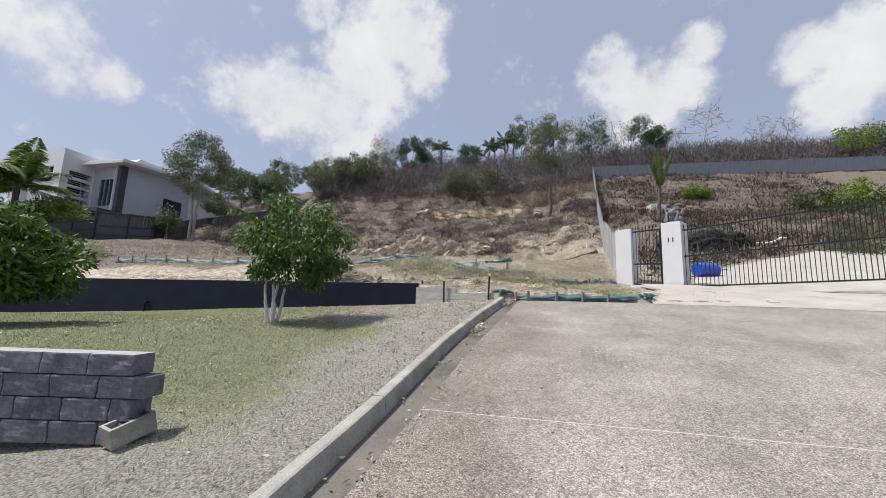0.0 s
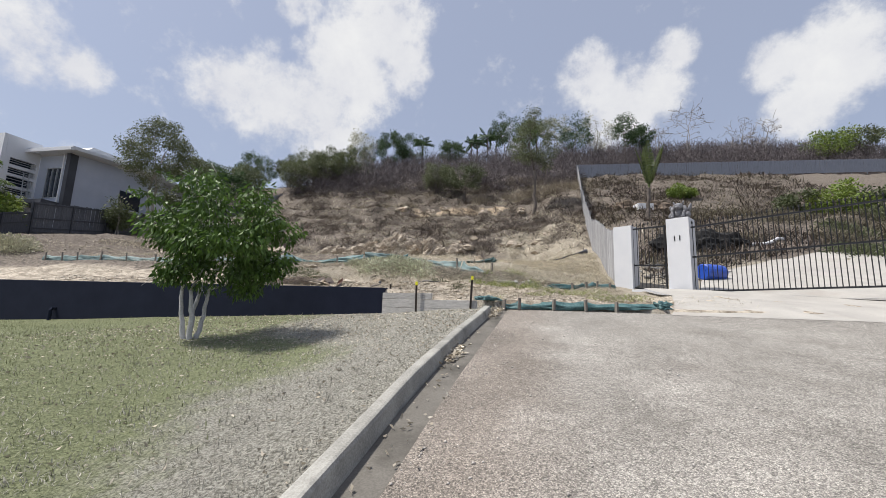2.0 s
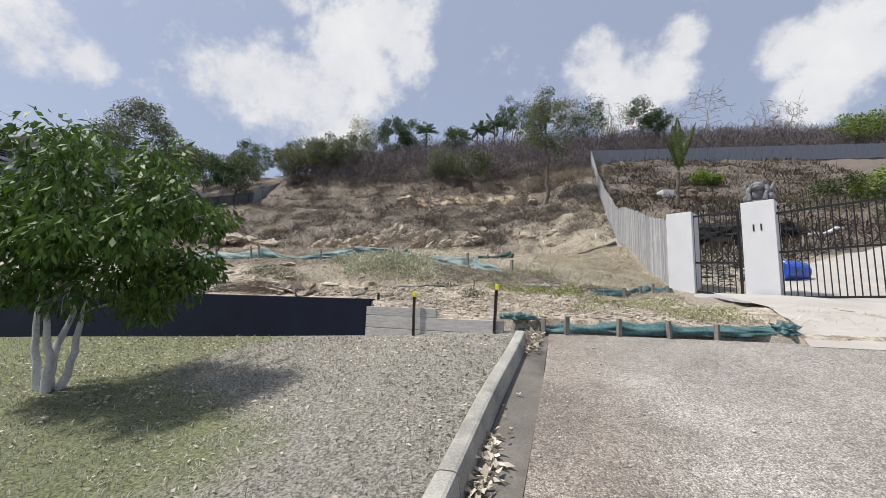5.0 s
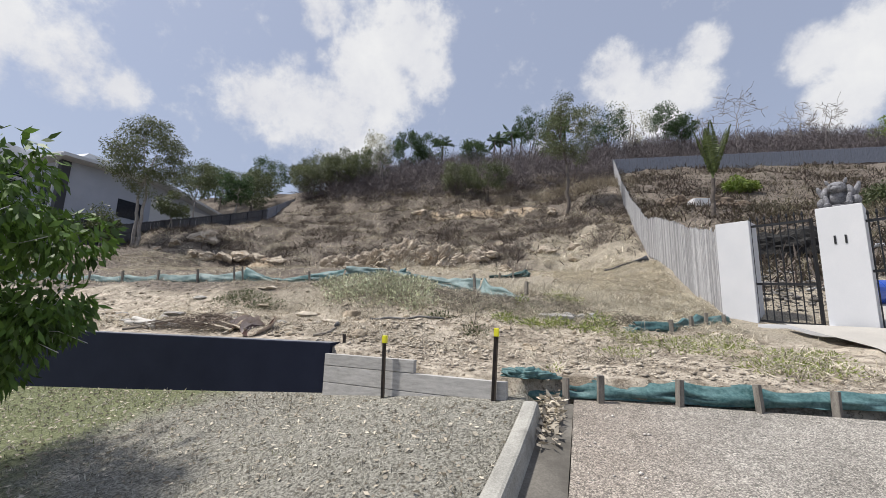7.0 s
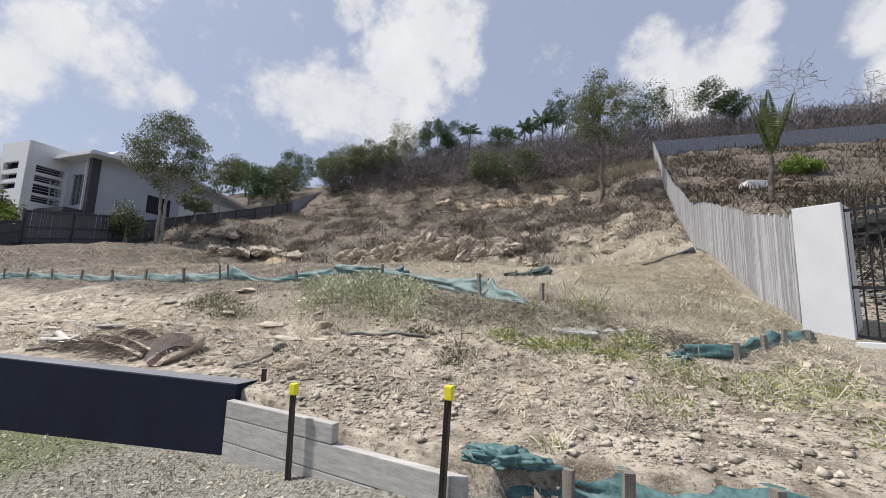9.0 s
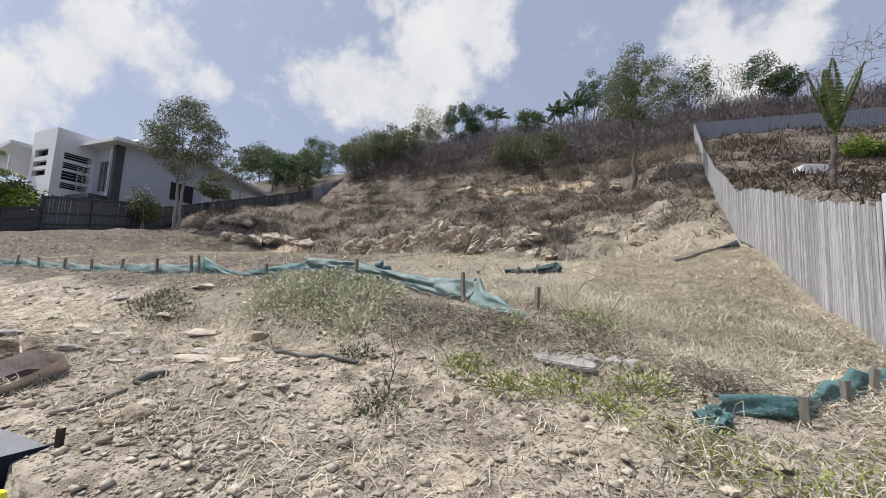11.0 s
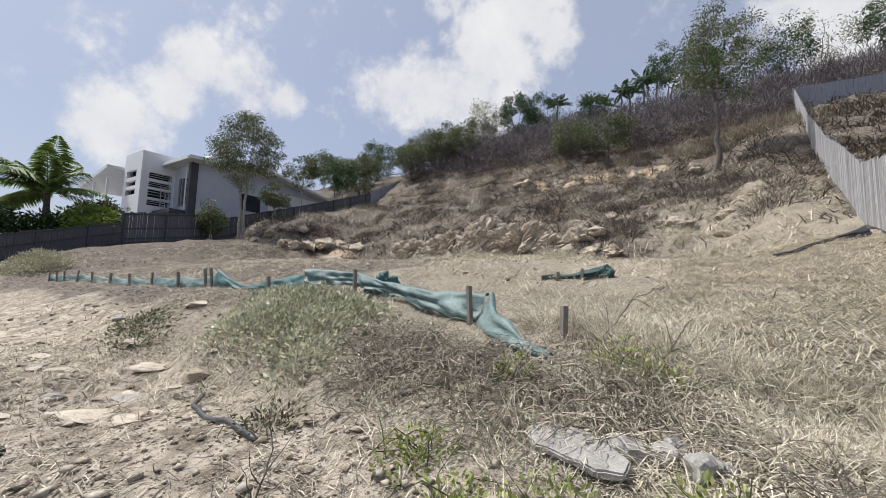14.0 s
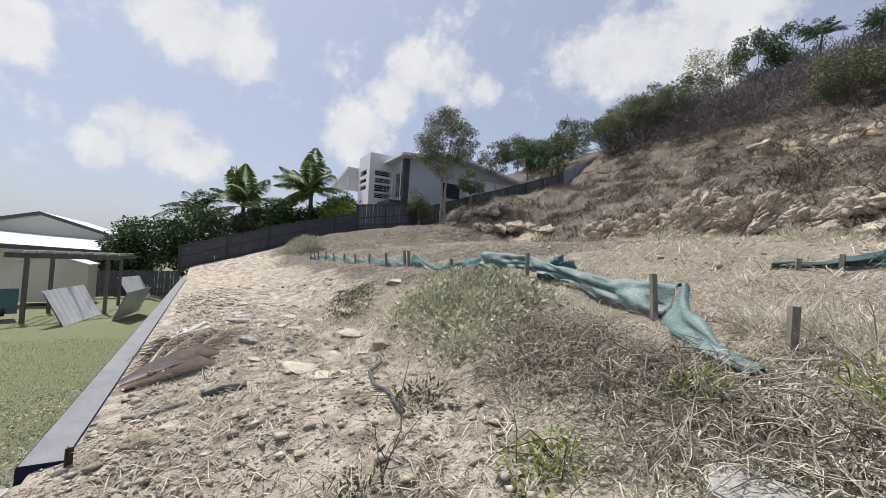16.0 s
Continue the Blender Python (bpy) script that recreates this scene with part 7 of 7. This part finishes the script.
bush_heap("hedge_growth", "dry overgrown weeds behind the gate", "bush", [(17, 25, 1.5, 0.6), (20, 26, 1.6, 0.7), (23, 27.5, 1.9, 0.9), (26, 29, 1.9, 1.1), (29, 30.5, 2.1, 1.2), (20, 30, 1.6, 0.6), (24, 32, 1.9, 0.8)], M_LEAFO, (0.20, 0.045), 150, 69, M_DTWIG, 70)

# ---- odds and ends on the lot ----
M_HOSE = material("grey_poly_pipe", (0.03, 0.032, 0.035), (0.09, 0.092, 0.095), 6, 50, 0.5, 0.1, 0.002)


def hose(label, pts, r, mat=None):
    t = np.linspace(0, len(pts) - 1, 6 * len(pts))
    P = np.array([[np.interp(v, range(len(pts)), [p[k] for p in pts]) for k in range(2)] for v in t])
    for _ in range(3):
        P[1:-1] = (P[:-2] + 2 * P[1:-1] + P[2:]) / 4
    z = height(P[:, 0], P[:, 1]) + r * 0.9
    for _ in range(6):
        z[1:-1] = np.maximum((z[:-2] + z[2:]) / 2, z[1:-1])
    ob = solid("poly_pipe", [rod(np.column_stack([P, z]), r, 10)], mat or M_HOSE, None, smooth_shade=True)
    return tagged(ob, label, "pipe")


hose("dark poly pipe lying on the rubble", [(-3.08, 14.25), (-2.75, 13.98), (-2.3, 13.86), (-1.9, 13.84), (-1.46, 13.78)], 0.021)
hose("short length of dark poly pipe by the wall", [(-2.85, 12.5), (-3.0, 12.85)], 0.035)
for i, pts in enumerate(([(-1.0, 14.7), (-0.75, 15.05), (-0.7, 15.3)], [(1.2, 15.3), (1.6, 15.05), (1.75, 14.95)], [(-5.9, 11.95), (-6.5, 12.15)], [(-6.0, 12.1), (-6.3, 11.85)], [(-2.9, 11.95), (-2.75, 12.1), (-2.8, 12.4)])):
    tagged(hose("x", pts, 0.018, M_STAKE), "bleached dead branch lying on the ground", "branch").name = "branch"


def dead_sapling(x, y, tip, seed):
    """A leafless sapling: one bowed stem with a few side twigs."""
    rng = np.random.default_rng(seed)
    t = thing("dead_sapling", "thin dead leafless sapling leaning over dry grass", "sapling", (x, y, h1(x, y)), group="dead saplings")
    stem = curve_path((0, 0, -0.1), tip, rng, 0.05, 9)
    solid("stem", [rod(stem, np.linspace(0.011, 0.003, 9), 5)], M_DTWIG, t)
    for k in range(3, 9):
        e = stem[k] + np.array(tip) * 0.3 * rng.uniform(0.5, 1.2) + rng.normal(0, 0.12, 3)
        solid("twig", [rod(curve_path(stem[k], e, rng, 0.08, 5), np.linspace(0.005, 0.002, 5), 4)], M_DTWIG, t)


dead_sapling(0.1, 16.7, (0.45, 0.25, 0.5), 1)
dead_sapling(0.75, 16.3, (0.25, 0.1, 0.3), 2)
dead_sapling(-0.9, 13.4, (0.05, 0.08, 0.3), 3)
M_SHEATH = material("brown_palm_sheath", (0.045, 0.021, 0.016), (0.13, 0.062, 0.046), 3, 40, 0.35, 0.3, 0.004, stretch=(1, 6, 1))
M_SHEATHIN = material("pale_sheath_lining", (0.40, 0.30, 0.25), (0.66, 0.57, 0.50), 3, 40, 0.5, 0.2, 0.003)
M_BLEACH = material("bleached_limb", (0.38, 0.36, 0.33), (0.68, 0.65, 0.60), 8, 50, 0.9, 0.4, 0.004)


def palm_sheath(x, y, z, turn, L_, w, tip, seed):
    """A fallen palm sheath: a broad curled blade whose edge rolls over and shows its pale lining."""
    s = thing("palm_sheath", "fallen red-brown curled palm sheath with pale lining", "palm sheath", (x, y, z), turn, group="palm sheaths")
    rng = np.random.default_rng(seed)
    n, k = 26, 17
    V, F = [], []
    for off in (0.0, 0.007):
        for i in range(n):
            u = i / (n - 1)
            ww = w * (math.sin(math.pi * (0.10 + 0.62 * u)) ** 0.8) * (1 - 0.75 * max(0, u - 0.72) / 0.28)
            bend = radians(58 + 62 * u)
            for j in range(k):
                q = 2 * j / (k - 1) - 1
                a = bend * q
                r = ww / (bend * 0.62)
                V.append((L_ * u, math.sin(a) * (r + off) + 0.02 * noise.noise(Vector((u * 4, q, seed))), (1 - math.cos(a)) * (r + off) + tip * u ** 2.2))
    for i in range(n - 1):
        for j in range(k - 1):
            a = i * k + j
            F.append((a, a + k, a + k + 1, a + 1))
    for i in range(n - 1):
        for j in range(k - 1):
            b = n * k + i * k + j
            F.append((b, b + 1, b + k + 1, b + k))
    sh = solid("sheath", [(V, F)], M_SHEATH, s, smooth_shade=True)
    sh.data.materials.append(M_SHEATHIN)
    half = (n - 1) * (k - 1)
    for p in sh.data.polygons:
        if p.index >= half or p.index % (k - 1) > k - 5:
            p.material_index = 1
    return s


def dry_frond(x, y, turn, L_, seed):
    """A dead palm frond lying on the ground: a rib with many grey-brown drooping leaflets."""
    rng = np.random.default_rng(seed)
    c, s = math.cos(radians(turn)), math.sin(radians(turn))
    t = thing("palm_frond", "dead grey-brown palm frond with frayed leaflets", "palm frond", group="dead fronds")
    at = lambda u: np.array([x + c * L_ * u, y + s * L_ * u, h1(x + c * L_ * u, y + s * L_ * u) + 0.05 + 0.07 * math.sin(math.pi * u)])
    solid("rib", [rod([at(u) for u in np.linspace(0, 1, 9)], np.linspace(0.022, 0.006, 9), 6)], M_TWIG, t)
    pcs = []
    for i in range(150):
        u = rng.uniform(0.08, 1.0)
        side = 1 if i % 2 else -1
        a = at(u)
        ang = radians(turn) + side * rng.uniform(0.35, 1.0)
        l = rng.uniform(0.22, 0.5)
        e = a + (math.cos(ang) * l, math.sin(ang) * l, 0)
        e[2] = h1(e[0], e[1]) + rng.uniform(0.0, 0.09)
        pcs.append(rod(curve_path(a, e, rng, 0.07, 5, 0.03), np.linspace(0.006, 0.002, 5), 3))
    solid("leaflet_mass", pcs, M_FROND, t)["kind"] = "stuff"


M_FROND = material("dead_frond", (0.10, 0.07, 0.05), (0.42, 0.35, 0.28), 4, 40, 0.8, 0, island=0.4)
palm_sheath(-3.86, 11.80, h1(-3.86, 11.9) - 0.01, 112, 0.88, 0.21, 0.10, 3)
palm_sheath(-4.4, 12.0, h1(-4.4, 12.1) + 0.02, 88, 0.66, 0.15, 0.12, 8)
dry_frond(-4.1, 12.0, 166, 1.6, 1)
dry_frond(-4.3, 11.95, 174, 1.5, 2)
dry_frond(-4.3, 12.3, 160, 1.3, 4)
for i, pts in enumerate(([(-5.4, 12.05), (-6.0, 12.15), (-6.9, 12.5)], [(-5.8, 11.95), (-6.3, 12.25), (-6.7, 12.2)], [(-6.1, 12.1), (-6.5, 12.55)])):
    tagged(hose("x", pts, 0.045 - 0.008 * i, M_BLEACH), "pale bleached dead limb beside the wall", "branch", group="bleached limbs").name = "branch"

# spoil and rubbish behind the small gate
M_EARTH = material("brown_earth", (0.06, 0.045, 0.034), (0.28, 0.215, 0.155), 3, 18, 0.95, 0.8, 0.04)
M_SOIL = material("dark_burnt_soil", (0.004, 0.004, 0.004), (0.020, 0.018, 0.016), 3, 20, 0.9, 0.8, 0.03)
for i, (x, y, sx, sy, sz) in enumerate(((9.6, 27.0, 1.5, 0.8, 0.9), (11.2, 27.3, 1.5, 0.8, 1.0), (12.6, 27.9, 1.2, 0.7, 0.6))):
    rock("ash_mound", "dark burnt soil heap behind the gate", x, y, sx, sy, sz, M_SOIL, 300 + i, 15, 0.3, 4, 0.35, "soil heaps", "soil")
for i, (x, y, sx, sz) in enumerate(((10.6, 42.3, 1.5, 0.8), (12.9, 42.7, 1.7, 0.8), (15.0, 43.2, 1.3, 0.5))):
    rock("spoil_mound", "clumped brown earth heap under the palm", x, y, sx, 0.8, sz, M_EARTH, 310 + i, 10, 0.35, 4, 0.45, "earth heaps", "soil")
for i in range(26):
    x, y = rg.uniform(5.6, 9.0), rg.uniform(18.5, 22.5)
    a = rg.uniform(0, math.pi)
    l = rg.uniform(0.4, 1.1)
    z = h1(x, y) + 0.04 + 0.05 * rg.random()
    ob = solid("scrap_plank", [beam((x, y, z), (x + math.cos(a) * l, y + math.sin(a) * l, z + 0.12 * rg.random()), 0.11, 0.025)], M_SLEEPER if i % 3 else M_WHITE, None)
    tagged(ob, "scrap board lying in rubble behind the gate", "plank", group="scrap boards")
hose("long pale pipe lying on the slope", [(13.6, 27.6), (15.6, 28.3)], 0.09, M_WHITE)
